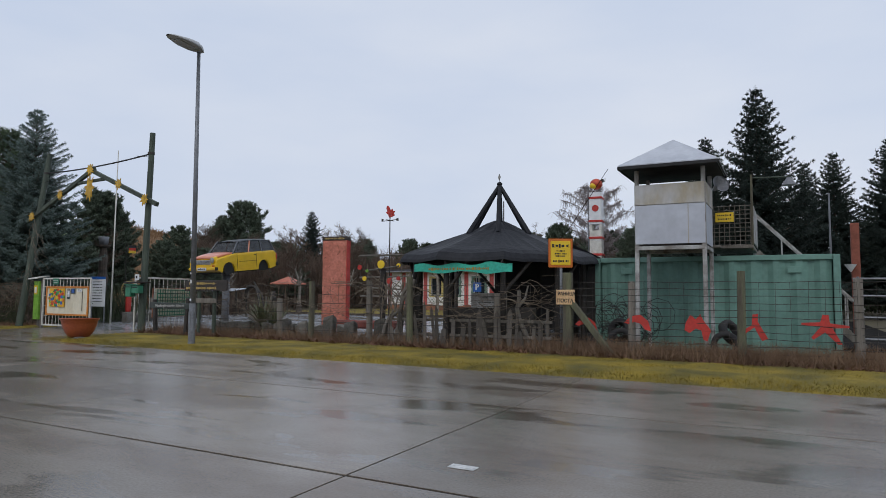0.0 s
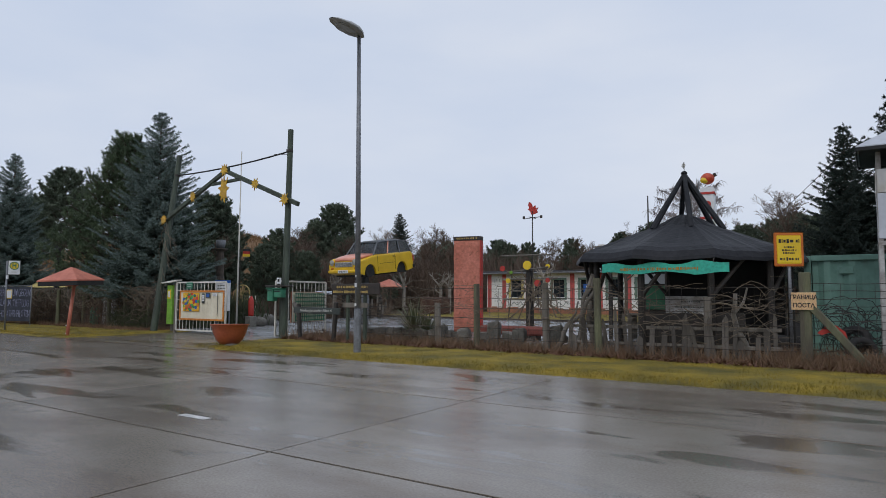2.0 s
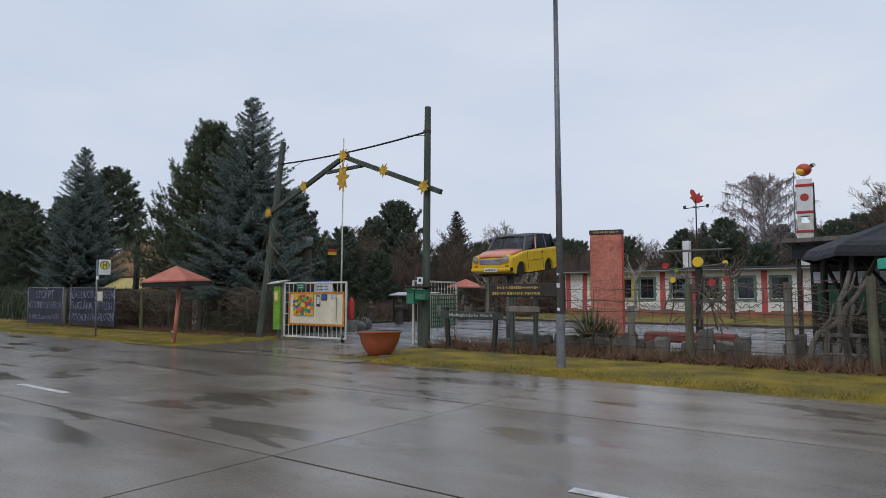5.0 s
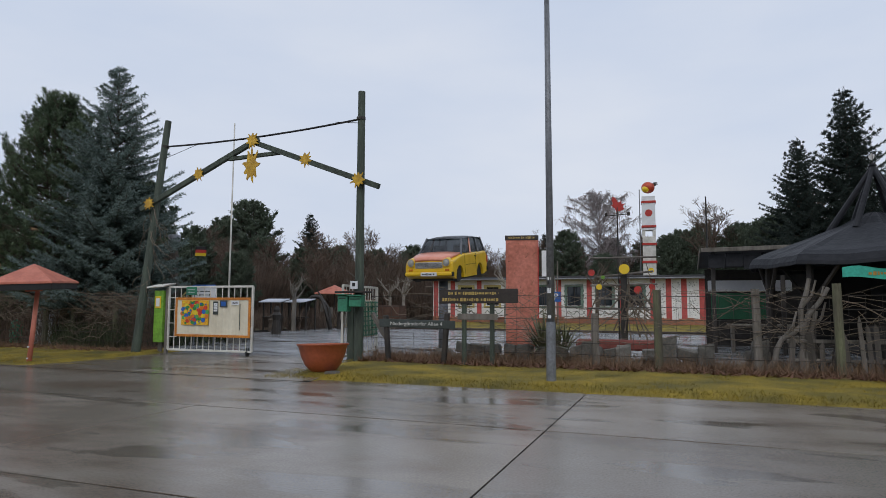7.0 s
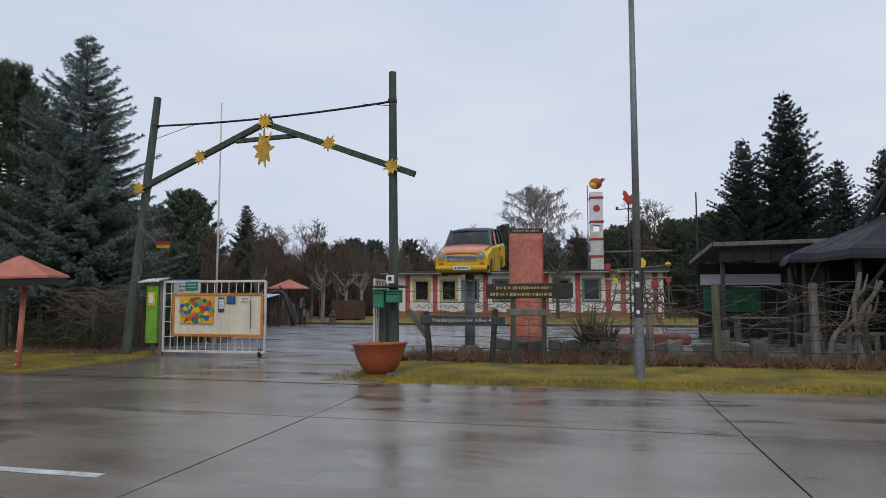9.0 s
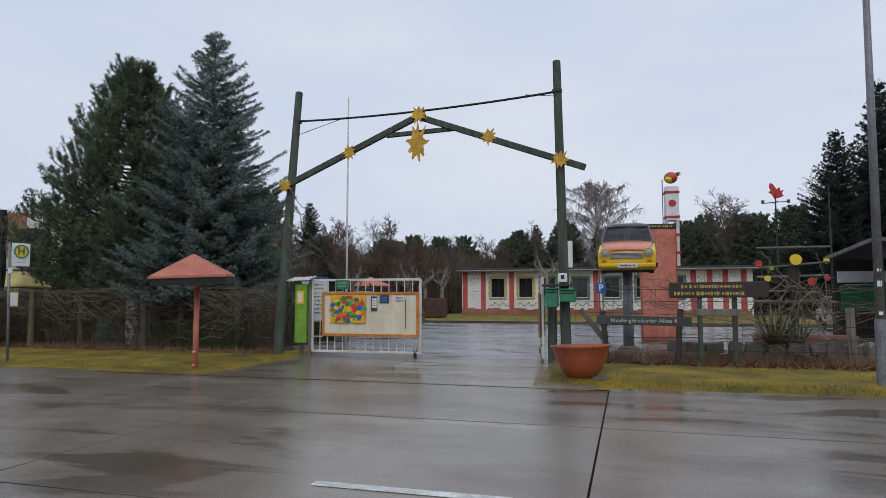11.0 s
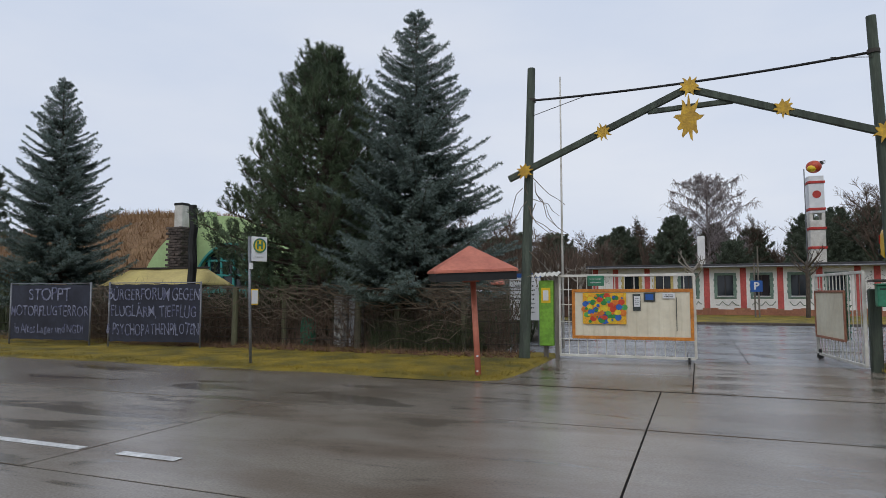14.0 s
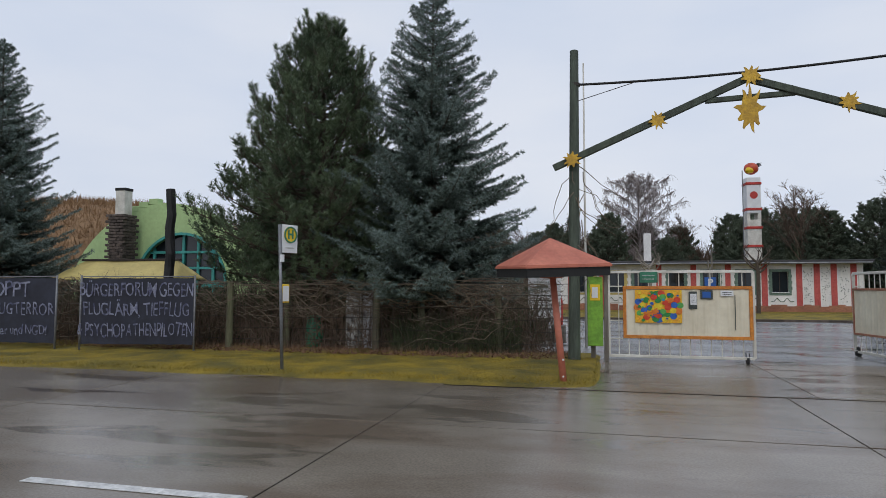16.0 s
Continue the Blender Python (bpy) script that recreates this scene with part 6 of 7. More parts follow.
def tangle(name, x0, x1, y, zs, count, material, label, seed, r=(0.006, 0.016), wild=0.3, curl=0.0, top=1.85):
    """Woven branches and wire between fence posts, beyond counting."""
    rng = random.Random(seed)
    lines = []
    for k in range(count):
        n = rng.uniform(0.8, 3.6)
        xa = rng.uniform(x0, x1 - 0.5)
        z = rng.choice(zs) + rng.gauss(0, 0.06)
        yy = y + rng.gauss(0, 0.14)
        slope = rng.gauss(0, wild)
        ph, am = rng.uniform(0, 6), rng.uniform(0.02, 0.1) * (1 + curl)
        pts = []
        for i in range(9):
            s = i / 8
            zz = z + slope * n * (s - 0.5) * 0.4 + am * math.sin(ph + (5 + 4 * curl) * s + z * 3) + 0.3 * am * math.sin(ph * 3 + 17 * s)
            p = Vector((xa + n * s + 0.4 * am * math.cos(ph + 9 * s), yy + 0.1 * math.sin(ph + 3 * s), min(top + 0.1 * math.sin(ph + 4 * xa), max(0.05, zz))))
            if p.x < x1:
                pts.append(p)
        if len(pts) > 2:
            rr = rng.uniform(*r)
            lines.append((pts, rr, rr * 0.5))
        if rng.random() < 0.5 and len(pts) > 4:
            q = pts[rng.randrange(1, len(pts) - 2)]
            e = q + Vector((rng.uniform(-0.4, 0.4), rng.uniform(-0.2, 0.2), rng.uniform(-0.5, 0.5)))
            if e.z > 0.05:
                lines.append(([q, (q + e) / 2 + Vector((0, 0, 0.05)), e], rr * 0.7, rr * 0.3))
    vs, fs = tubes(lines, 4)
    ob = raw(name, vs, fs, material)
    return tagged(ob, label, "brushwood", kind="stuff")


tangle("brushwood_fence", -19.4, -4.4, 15.05, (0.45, 0.75, 0.8, 1.1, 1.15, 1.4, 1.7), 120, M_TWIGGREY, "grey branches woven along the wire fence", 1, (0.004, 0.0095), 0.75, 0.6)
tangle("brushwood_fence", -11.2, -4.4, 15.4, (0.5, 0.9, 1.3), 9, M_TWIGGREY, "grey branches woven along the wire fence", 2, (0.01, 0.024), 0.7)
tangle("hedge_brushwood", -46, -27.3, 15.3, (0.5, 1.0, 1.3, 1.5, 1.6, 1.7, 1.75), 330, M_TWIGGREY, "bare brown hedge branches along the fence", 3, (0.004, 0.013), 0.6, 1.3, 1.8)
tangle("hedge_brushwood", -46, -27.3, 15.6, (0.2, 0.5, 0.8, 1.1, 1.4), 260, M_TWIG, "bare dark hedge branches behind the fence", 4, (0.004, 0.011), 1.3, 1.6, 1.7)
thicket("hedge_stems", -46, -27.6, 15.5, 16.4, 5200, 1.75, 0.022, M_TWIG, "thin dark upright hedge stems", 9)
thicket("hedge_broom", -31.6, -28.4, 15.3, 15.8, 2600, 1.15, 0.016, M_BUSH, "dark green broom bush in the hedge", 10)


def wires(name, x0, x1, y, z0, z1, n, label, seed):
    rng = random.Random(seed)
    t = thing(name, label, "wire fence")
    for k in range(n):
        z = z0 + (z1 - z0) * k / (n - 1)
        pts = [Vector((x0 + (x1 - x0) * i / 30, y + 0.02 * math.sin(i * 2.1 + k), z + 0.012 * math.sin(i * 1.3 + k * 2) + 0.02 * noise.noise(Vector((i * 0.4, k, 0))))) for i in range(31)]
        vs, fs = tubes([(pts, 0.007, 0.007)], 4)
        raw("wire", vs, fs, M_WIRE, t)
    x = x0
    lines = []
    while x < x1:
        lines.append(([Vector((x, y, z0 - 0.2)), Vector((x + rng.uniform(-0.03, 0.03), y, z1))], 0.004, 0.004))
        x += 0.3
    vs, fs = tubes(lines, 3)
    tagged(raw("mesh_wire", vs, fs, M_WIRE, t), kind="stuff")


wires("barbed_wire_fence", -4.4, 6.0, 14.92, 0.25, 1.78, 11, "rusty barbed wire fence before the container", 1)
wires("wire_fence", -19.5, -4.4, 14.98, 0.35, 1.7, 6, "rusty wire fence along the verge", 2)
wires("wire_fence", -48, -27.2, 15.25, 0.3, 1.72, 6, "rusty wire fence along the hedge", 3)


def pickets():
    rng = random.Random(9)
    t = thing("picket_fence", "crooked grey weathered board fence below the pavilion", "fence")
    x = -9.75
    while x < -4.9:
        h, w = rng.uniform(0.55, 1.3), rng.uniform(0.09, 0.17)
        lean = rng.gauss(0, 4)
        o = [(-w / 2, -0.05), (w / 2, -0.05), (w / 2 * rng.uniform(0.7, 1), h * 0.9), (rng.uniform(-0.3, 0.3) * w, h), (-w / 2 * rng.uniform(0.7, 1), h * 0.88)]
        part("board", prism(bmesh.new(), o, 0.025, pose(x, 15.12 + rng.gauss(0, 0.06), 0, rng.gauss(0, 3), lean, rng.gauss(0, 10))), M_PICKET, t)
        x += w + rng.uniform(0.01, 0.13)
    for z in (0.35, 0.75):
        part("rail", beamed((-9.8, 15.22, z), (-4.9, 15.22, z + 0.03), 0.04, 0.08), M_GREYWOOD, t)
    for a, b in (((-10.3, 15.3, 0), (-9.55, 15.4, 1.1)), ((-9.75, 15.3, 0), (-9.05, 15.3, 1.9)), ((-9.5, 15.2, 0), (-9.35, 15.6, 2.1)), ((-5.6, 15.3, 0), (-5.9, 15.3, 1.6)), ((-9.15, 15.5, 0), (-9.3, 15.3, 1.4))):
        f = thing("driftwood_limb", "grey barkless limb leaning in the fence", "branch", group="leaning limbs")
        p, q = Vector(a), Vector(b)
        pts = [p.lerp(q, k / 6) + Vector((0.08 * math.sin(k * 1.3), 0, 0.04 * math.sin(k * 2))) for k in range(7)]
        vs, fs = tubes([(pts, 0.08, 0.045), ([pts[4], pts[4] + Vector((0.22, 0, 0.28)), pts[4] + Vector((0.3, 0, 0.6))], 0.04, 0.02)], 7)
        raw("limb", vs, fs, M_GREYWOOD, f, smooth=True)


pickets()


def grey_notice():
    t = thing("grey_notice_board", "weathered grey notice board with faded writing behind the pickets", "sign", (-7.0, 16.0, 0), -4)
    part("panel", boxed((0, 0, 1.12), (1.1, 0.04, 0.78), None, 0.01), M_TOWERLEG, t)
    for k, w in enumerate((0.5, 0.72, 0.4, 0.66)):
        b = bmesh.new()
        bars(b, [(0.05, 1.38 - 0.13 * k, w, 0.035)], pose(0, -0.024, 0))
        tagged(part("faded_line", b, M_GREENBOARD, t), kind="stuff")
    for x in (-0.5, 0.5):
        part("post", beamed((x, 0.05, -0.05), (x, 0.05, 1.5), 0.08, 0.06), M_GREYWOOD, t)


grey_notice()


def yellow_signs():
    t = thing("yellow_place_sign", "yellow place sign with an orange rim on a steel post", "sign", (-4.72, 15.42, 0), 30)
    part("post", rodded((0, 0.04, -0.1), (0, 0.04, 2.85), 0.035, 0.035, 10), M_STEEL, t, smooth=True)
    p = part("rim", boxed((-0.02, 0, 2.54), (0.62, 0.02, 0.74), None, 0.02), M_SIGNRED, t, "orange rim")
    part("plate", boxed((-0.02, -0.012, 2.54), (0.51, 0.02, 0.62), None, 0.02), M_SIGNYEL, t, "yellow plate")
    b = bmesh.new()
    bars(b, [(-0.02, 2.72, 0.44, 0.09), (-0.02, 2.59, 0.22, 0.04), (-0.02, 2.52, 0.3, 0.04), (-0.02, 2.46, 0.26, 0.04), (-0.02, 2.33, 0.4, 0.075)], pose(0, -0.026, 0))
    part("writing", b, M_INK, t, "black lettering, too blurred to read")
    t = thing("border_post_sign", "peach board with black Cyrillic capitals on a mossy post", "sign", (-4.42, 14.85, 0))
    part("post", beamed((0, 0.14, -0.1), (0.0, 0.14, 2.02), 0.22, 0.2, 0.02), M_MOSSWOOD, t, "thick mossy post")
    part("board", boxed((-0.02, -0.0, 1.42), (0.46, 0.03, 0.36), None, 0.006), M_PEACH, t)
    text("ГРАНИЦА", 0.12, M_INK, t, pose(-0.02, -0.02, 1.5), 0.88, 0.003, "lettering", "black capitals", 0.003)
    text("ПОСТА", 0.12, M_INK, t, pose(-0.02, -0.02, 1.33), 0.95, 0.003, "lettering", "black capitals", 0.003)
    part("brace", beamed((0.12, 0.05, 1.3), (1.18, -0.1, 0.0), 0.12, 0.14, 0.015), M_MOSSWOOD, t, "mossy diagonal brace")


yellow_signs()


def red_plates():
    """Abstract red cut-outs wired to the fence."""
    hump = [(-0.45, -0.02), (-0.2, 0.2), (0.1, 0.25), (0.35, 0.05), (0.45, -0.3), (0.25, -0.25), (0.1, -0.05), (-0.1, 0), (-0.3, -0.08)]
    crest = [(-0.35, 0.05), (-0.2, 0.3), (-0.05, 0.15), (0.1, 0.32), (0.2, 0.1), (0.42, -0.2), (0.3, -0.55), (0.18, -0.5), (0.12, -0.2), (-0.05, -0.15), (-0.25, -0.3), (-0.4, -0.2)]
    fork = [(-0.3, -0.15), (-0.05, 0.0), (-0.02, 0.3), (0.12, 0.32), (0.1, 0.12), (0.35, -0.35), (0.2, -0.42), (0.02, -0.05), (-0.28, -0.28)]
    spread = [(-0.5, 0.1), (-0.1, 0.12), (-0.05, 0.3), (0.08, 0.3), (0.1, 0.1), (0.5, 0.05), (0.5, 0), (0.15, -0.02), (0.35, -0.4), (0.25, -0.4), (0.0, -0.12), (-0.25, -0.3), (-0.3, -0.25), (-0.1, 0.0), (-0.5, 0.05)]
    for x, z, s, o in ((-3.95, 0.78, 0.62, hump), (-2.75, 0.86, 0.68, hump), (-1.45, 0.85, 0.68, crest), (-0.32, 0.85, 0.78, fork), (1.0, 0.85, 0.85, spread)):
        t = thing("red_cut_out", "bright red jagged sheet cut-out wired to the fence", "cut-out", (x, 14.925, z), group="red cut-outs")
        part("sheet", prism(bmesh.new(), [(a * s, b * s) for a, b in o], 0.015), M_RED, t)


red_plates()


def tyre(x, y, z, rx, rz):
    t = thing("old_tyre", "worn black tyre in the brushwood", "tyre", (x, y, z), rz, "old tyres", rx=rx)
    part("tread", lathe(bmesh.new(), [(0.18, -0.08), (0.24, -0.1), (0.31, -0.08), (0.32, 0.0), (0.31, 0.08), (0.24, 0.1), (0.18, 0.08), (0.2, 0.0), (0.18, -0.08)], 22), M_RUBBER, t, smooth=True)


for a in ((-3.5, 16.5, 0.32, 90, 20), (-3.6, 16.9, 0.55, 80, -20), (-1.0, 16.4, 0.32, 90, 5), (-0.9, 16.7, 0.6, 60, 60)):
    tyre(*a)


def rubble_wall():
    rng = random.Random(12)
    t = thing("rubble_wall", "low dry wall of grey stone blocks along the fence", "stone wall")
    shapes = []
    for k in range(5):
        bm = boxed((0, 0, 0), (0.42, 0.3, 0.26), None, 0.03)
        for v in bm.verts:
            v.co += noise.noise_vector(v.co * 4 + Vector((k, 0, 0))) * 0.04
        me = bpy.data.meshes.new("stone")
        bm.to_mesh(me)
        bm.free()
        me.materials.append(M_STONE)
        shapes.append(me)
    for row in range(2):
        x = -17.2
        while x < -9.4:
            if row == 0 or rng.random() < 0.62:
                ob = new("stone", shapes[rng.randrange(5)])
                ob.matrix_world = pose(x, 15.75 + rng.gauss(0, 0.07), 0.11 + 0.25 * row, rng.gauss(0, 5), rng.gauss(0, 5), rng.gauss(0, 9)) @ Matrix.Diagonal((rng.uniform(0.7, 1.3), 1, rng.uniform(0.8, 1.15), 1))
                ob.parent = t
            x += rng.uniform(0.36, 0.5)
    for x, h in ((-12.2, 0.75), (-14.0, 0.62), (-11.4, 0.6), (-10.3, 0.7), (-13.2, 0.55), (-15.6, 0.5)):
        ob = new("stone", shapes[0])
        ob.matrix_world = pose(x, 15.6, h / 2, 0, 4, 10) @ Matrix.Diagonal((0.8, 0.9, h / 0.26, 1))
        ob.parent = t


rubble_wall()


def yucca(x, y, s):
    t = thing("yucca", "spiky grey-green yucca clump by the fence", "plant", (x, y, 0), 0, "yuccas")
    rng = random.Random(int(x * 7))
    vs, fs = [], []
    for k in range(150):
        a, e = rng.uniform(0, 6.28), rng.uniform(-0.1, 1.35)
        n = s * rng.uniform(0.5, 0.85)
        d = Vector((math.cos(a) * math.cos(e), math.sin(a) * math.cos(e), math.sin(e)))
        side = d.cross(Vector((0, 0, 1))).normalized() * 0.02
        base = Vector((rng.gauss(0, 0.07), rng.gauss(0, 0.07), 0.25 * s))
        mid, tip = base + d * n * 0.6, base + d * n - Vector((0, 0, 0.12 * n * math.cos(e)))
        i = len(vs)
        vs += [base - side * 0.7, base + side * 0.7, mid + side, mid - side, tip]
        fs += [(i, i + 1, i + 2, i + 3), (i + 3, i + 2, i + 4)]
    tagged(raw("leaves", vs, fs, M_YUCCA, t), kind="stuff")
    part("stem", rodded((0, 0, -0.05), (0, 0, 0.35 * s), 0.06, 0.07, 8), M_BARK, t)


yucca(-15.1, 15.75, 1.5)
yucca(-14.7, 15.9, 1.1)


# ---- in the yard ----
def mobile():
    t = thing("driftwood_mobile", "driftwood post with painted discs on branching arms", "sculpture", (-13.6, 20.7, 0))
    part("post", beamed((0, 0, -0.05), (0.02, 0, 2.5), 0.2, 0.17, 0.03), M_DARKWOOD, t, "dark timber post")
    rng = random.Random(3)
    for z, n in ((2.95, 1.0), (2.45, 0.9), (2.15, 1.0), (1.7, 0.8), (1.3, 1.1)):
        part("arm", rodded((-n, rng.uniform(-0.3, 0.3), z + rng.uniform(-0.1, 0.1)), (n, rng.uniform(-0.3, 0.3), z + rng.uniform(-0.1, 0.1)), 0.035, 0.03, 7), M_GREYWOOD, t)
    for k in range(26):
        a = Vector((rng.uniform(-1.2, 1.2), rng.uniform(-0.5, 0.5), rng.uniform(0.1, 1.6)))
        b = Vector((rng.uniform(-0.9, 0.9), rng.uniform(-0.4, 0.4), rng.uniform(1.8, 2.9)))
        vs, fs = tubes([([a, (a + b) / 2 + Vector((0.1, 0, 0)), b], 0.025, 0.012)], 5)
        raw("branch", vs, fs, M_TWIGGREY, t)
    for x, z, r, m in ((0.05, 2.6, 0.16, M_SIGNYEL), (-0.72, 2.05, 0.09, M_SIGNYEL), (0.85, 2.55, 0.08, M_SIGNYEL), (0.45, 1.95, 0.12, M_RED), (-0.95, 2.5, 0.1, M_RED), (0.85, 2.05, 0.08, M_RED), (-0.6, 2.35, 0.06, M_LIME)):
        part("disc", rodded((x, -0.24, z), (x, -0.2, z), r, r, 18), m, t, "painted disc")
    f = thing("red_boat_trough", "dark red wooden trough on the ground", "trough", (-13.6, 19.6, 0.16), 3)
    part("hull", boxed((0, 0, 0.15), (2.6, 0.5, 0.3), None, 0.06), mat("dark_red_wood", (0.2, 0.05, 0.035), rough=0.7, scale=3), f)
    part("support", boxed((-0.8, 0, -0.08), (0.15, 0.5, 0.16)), M_DARKWOOD, f)
    part("support", boxed((0.8, 0, -0.08), (0.15, 0.5, 0.16)), M_DARKWOOD, f)


mobile()


def weathervane():
    t = thing("weathervane", "red cut-out bird weathervane on a thin mast", "weathervane", (-13.82, 21.5, 0))
    part("mast", rodded((0, 0, -0.05), (0, 0, 4.7), 0.035, 0.02, 8), M_DARKWOOD, t)
    part("cross_arm", rodded((-0.35, 0, 4.42), (0.35, 0, 4.46), 0.014, 0.014, 6), M_WIRE, t)
    part("cross_arm", rodded((0, -0.3, 4.44), (0, 0.3, 4.44), 0.014, 0.014, 6), M_WIRE, t)
    for x in (-0.36, 0.36):
        part("compass_letter", boxed((x, 0, 4.46), (0.09, 0.02, 0.11)), M_WIRE, t)
    o = [(-0.06, 4.55), (0.1, 4.58), (0.26, 4.64), (0.2, 4.74), (0.28, 4.86), (0.16, 4.84), (0.12, 4.98), (0.02, 4.9), (-0.1, 5.1), (-0.2, 5.14), (-0.24, 5.0), (-0.18, 4.86), (-0.26, 4.8), (-0.14, 4.7)]
    part("bird_plate", prism(bmesh.new(), [(x * 0.82, 4.55 + (z - 4.55) * 0.85) for x, z in o], 0.025, pose(0.02, 0, 0.0)), M_RED, t, "red sheet-metal bird")


weathervane()


def shed():
    t = thing("open_shed", "open timber shed with a flat roof beside the pavilion", "shed")
    x0, x1, y0, y1 = -11.1, -6.6, 21.6, 26.2
    for x in (x0 + 0.15, -9.0, x1):
        for y in (y0 + 0.2, y1 - 0.2):
            part("post", beamed((x, y, -0.05), (x, y, 3.15 if y < 24 else 2.85), 0.12, 0.12), M_DARKWOOD, t)
    bm = bmesh.new()
    vs = [bm.verts.new(v) for v in ((x0 - 0.2, y0 - 0.3, 3.2), (x1 + 0.3, y0 - 0.3, 3.28), (x1 + 0.3, y1, 2.95), (x0 - 0.2, y1, 2.88))]
    bm.faces.new(vs)
    bmesh.ops.solidify(bm, geom=list(bm.faces), thickness=0.1)
    part("roof", bm, M_ROOFDARK, t, "dark board roof")
    part("fascia", beamed((x0 - 0.2, y0 - 0.33, 3.19), (x1 + 0.3, y0 - 0.33, 3.27), 0.03, 0.13), M_GREYWOOD, t)
    part("fascia", beamed((x0 - 0.23, y0 - 0.3, 3.19), (x0 - 0.23, y1, 2.87), 0.03, 0.13), M_GREYWOOD, t)
    part("green_panel", boxed((-9.9, y1 - 0.3, 1.45), (2.0, 0.06, 0.95)), M_GREENPANEL, t, "deep green panel")
    part("light_band", boxed((-9.6, y1 - 0.32, 2.2), (2.8, 0.05, 0.4)), M_SIGNWHITE, t, "pale painted band")
    part("back_wall", boxed(((x0 + x1) / 2, y1 - 0.2, 1.4), (x1 - x0, 0.06, 2.8)), M_DARKWOOD, t, "dark board back wall")
    # Added black strips supply the dark underside below the front roof edge.
    for k in range(9):
        part("dark_eaves_strip", boxed((x0 + 0.25 + 0.5 * k, y0 - 0.1, 2.86 + 0.05 * math.sin(k * 2.3)), (0.48, 0.012, 0.42), pose(0, 0, 0), 0.003), M_BLACKROOF, t, "black strip for the dark roof underside")
    part("work_table", boxed((-9.6, 22.6, 0.86), (1.9, 0.7, 0.06), None, 0.01), M_GREYWOOD, t)
    for x in (-10.4, -8.8):
        part("table_leg", boxed((x, 22.6, 0.42), (0.09, 0.6, 0.84)), M_GREYWOOD, t)
    part("bench", boxed((-8.6, 23.5, 0.45), (1.6, 0.5, 0.06)), M_GREYWOOD, t)
    for x in (-9.2, -8.0):
        part("bench_leg", boxed((x, 23.5, 0.22), (0.08, 0.4, 0.44)), M_GREYWOOD, t)
    m = thing("mast", "thin dark timber mast beside the shed", "mast", (-10.96, 26.6, 0))
    part("shaft", rodded((0, 0, -0.05), (0, 0, 5.7), 0.06, 0.025, 8), M_DARKWOOD, m)


shed()


def parked_car():
    t = thing("parked_hatchback", "silver hatchback parked by the open shed", "car", (-9.3, 30.5, 0), 0)
    sm = mat("silver_car_paint", (0.5, 0.5, 0.51), rough=0.3, bump=0, spread=0.04, metal=0.3)
    prof = [(-1.9, 0.35), (-1.95, 0.6), (-1.85, 0.75), (-0.95, 0.95), (1.85, 0.98), (1.95, 0.6), (1.9, 0.35)]
    bm = bmesh.new()
    a, b = [bm.verts.new((-0.82, y, z)) for y, z in prof], [bm.verts.new((0.82, y, z)) for y, z in prof]
    bm.faces.new(a)
    bm.faces.new(b[::-1])
    for i in range(len(prof)):
        bm.faces.new((a[i], b[i], b[(i + 1) % 7], a[(i + 1) % 7]))
    bmesh.ops.recalc_face_normals(bm, faces=bm.faces)
    bmesh.ops.bevel(bm, geom=list(bm.edges), offset=0.07, segments=2, affect="EDGES")
    part("body", bm, sm, t)
    bm = bmesh.new()
    lo = [bm.verts.new(v) for v in ((-0.74, -0.95, 0.93), (0.74, -0.95, 0.93), (0.76, 1.8, 0.96), (-0.76, 1.8, 0.96))]
    hi = [bm.verts.new(v) for v in ((-0.58, -0.2, 1.42), (0.58, -0.2, 1.42), (0.6, 1.5, 1.42), (-0.6, 1.5, 1.42))]
    for i in range(4):
        bm.faces.new((lo[i], lo[(i + 1) % 4], hi[(i + 1) % 4], hi[i]))
    part("windows", bm, M_GLASS, t, "dark car windows")
    part("roof", boxed((0, 0.65, 1.44), (1.2, 1.75, 0.07), None, 0.03), sm, t)
    for y in (-1.2, 1.2):
        for x in (-0.75, 0.75):
            part("wheel", rodded((x - 0.09, y, 0.3), (x + 0.09, y, 0.3), 0.3, 0.3, 18), M_RUBBER, t)
    for x in (-0.6, 0.6):
        part("headlight", boxed((x, -1.88, 0.7), (0.3, 0.12, 0.14), None, 0.03), M_LENS, t)
    part("number_plate", boxed((0, -1.97, 0.48), (0.5, 0.02, 0.11)), M_SIGNWHITE, t)


parked_car()


def p_sign():
    t = thing("parking_sign", "blue parking sign on a thin post", "sign", (-20.0, 43.2, 0))
    part("post", rodded((-0.1, 0.03, -0.05), (-0.1, 0.03, 3.4), 0.05, 0.04, 8), M_GREYWOOD, t)
    part("post", rodded((0.12, 0.03, -0.05), (0.12, 0.03, 4.4), 0.05, 0.04, 8), M_GREYWOOD, t)
    part("plate", boxed((0, -0.03, 1.98), (0.68, 0.02, 0.68), None, 0.01), M_BLUE, t)
    text("P", 0.62, M_SIGNWHITE, t, pose(0, -0.045, 1.98), 1, 0.003, "letter", "", 0.015)


p_sign()


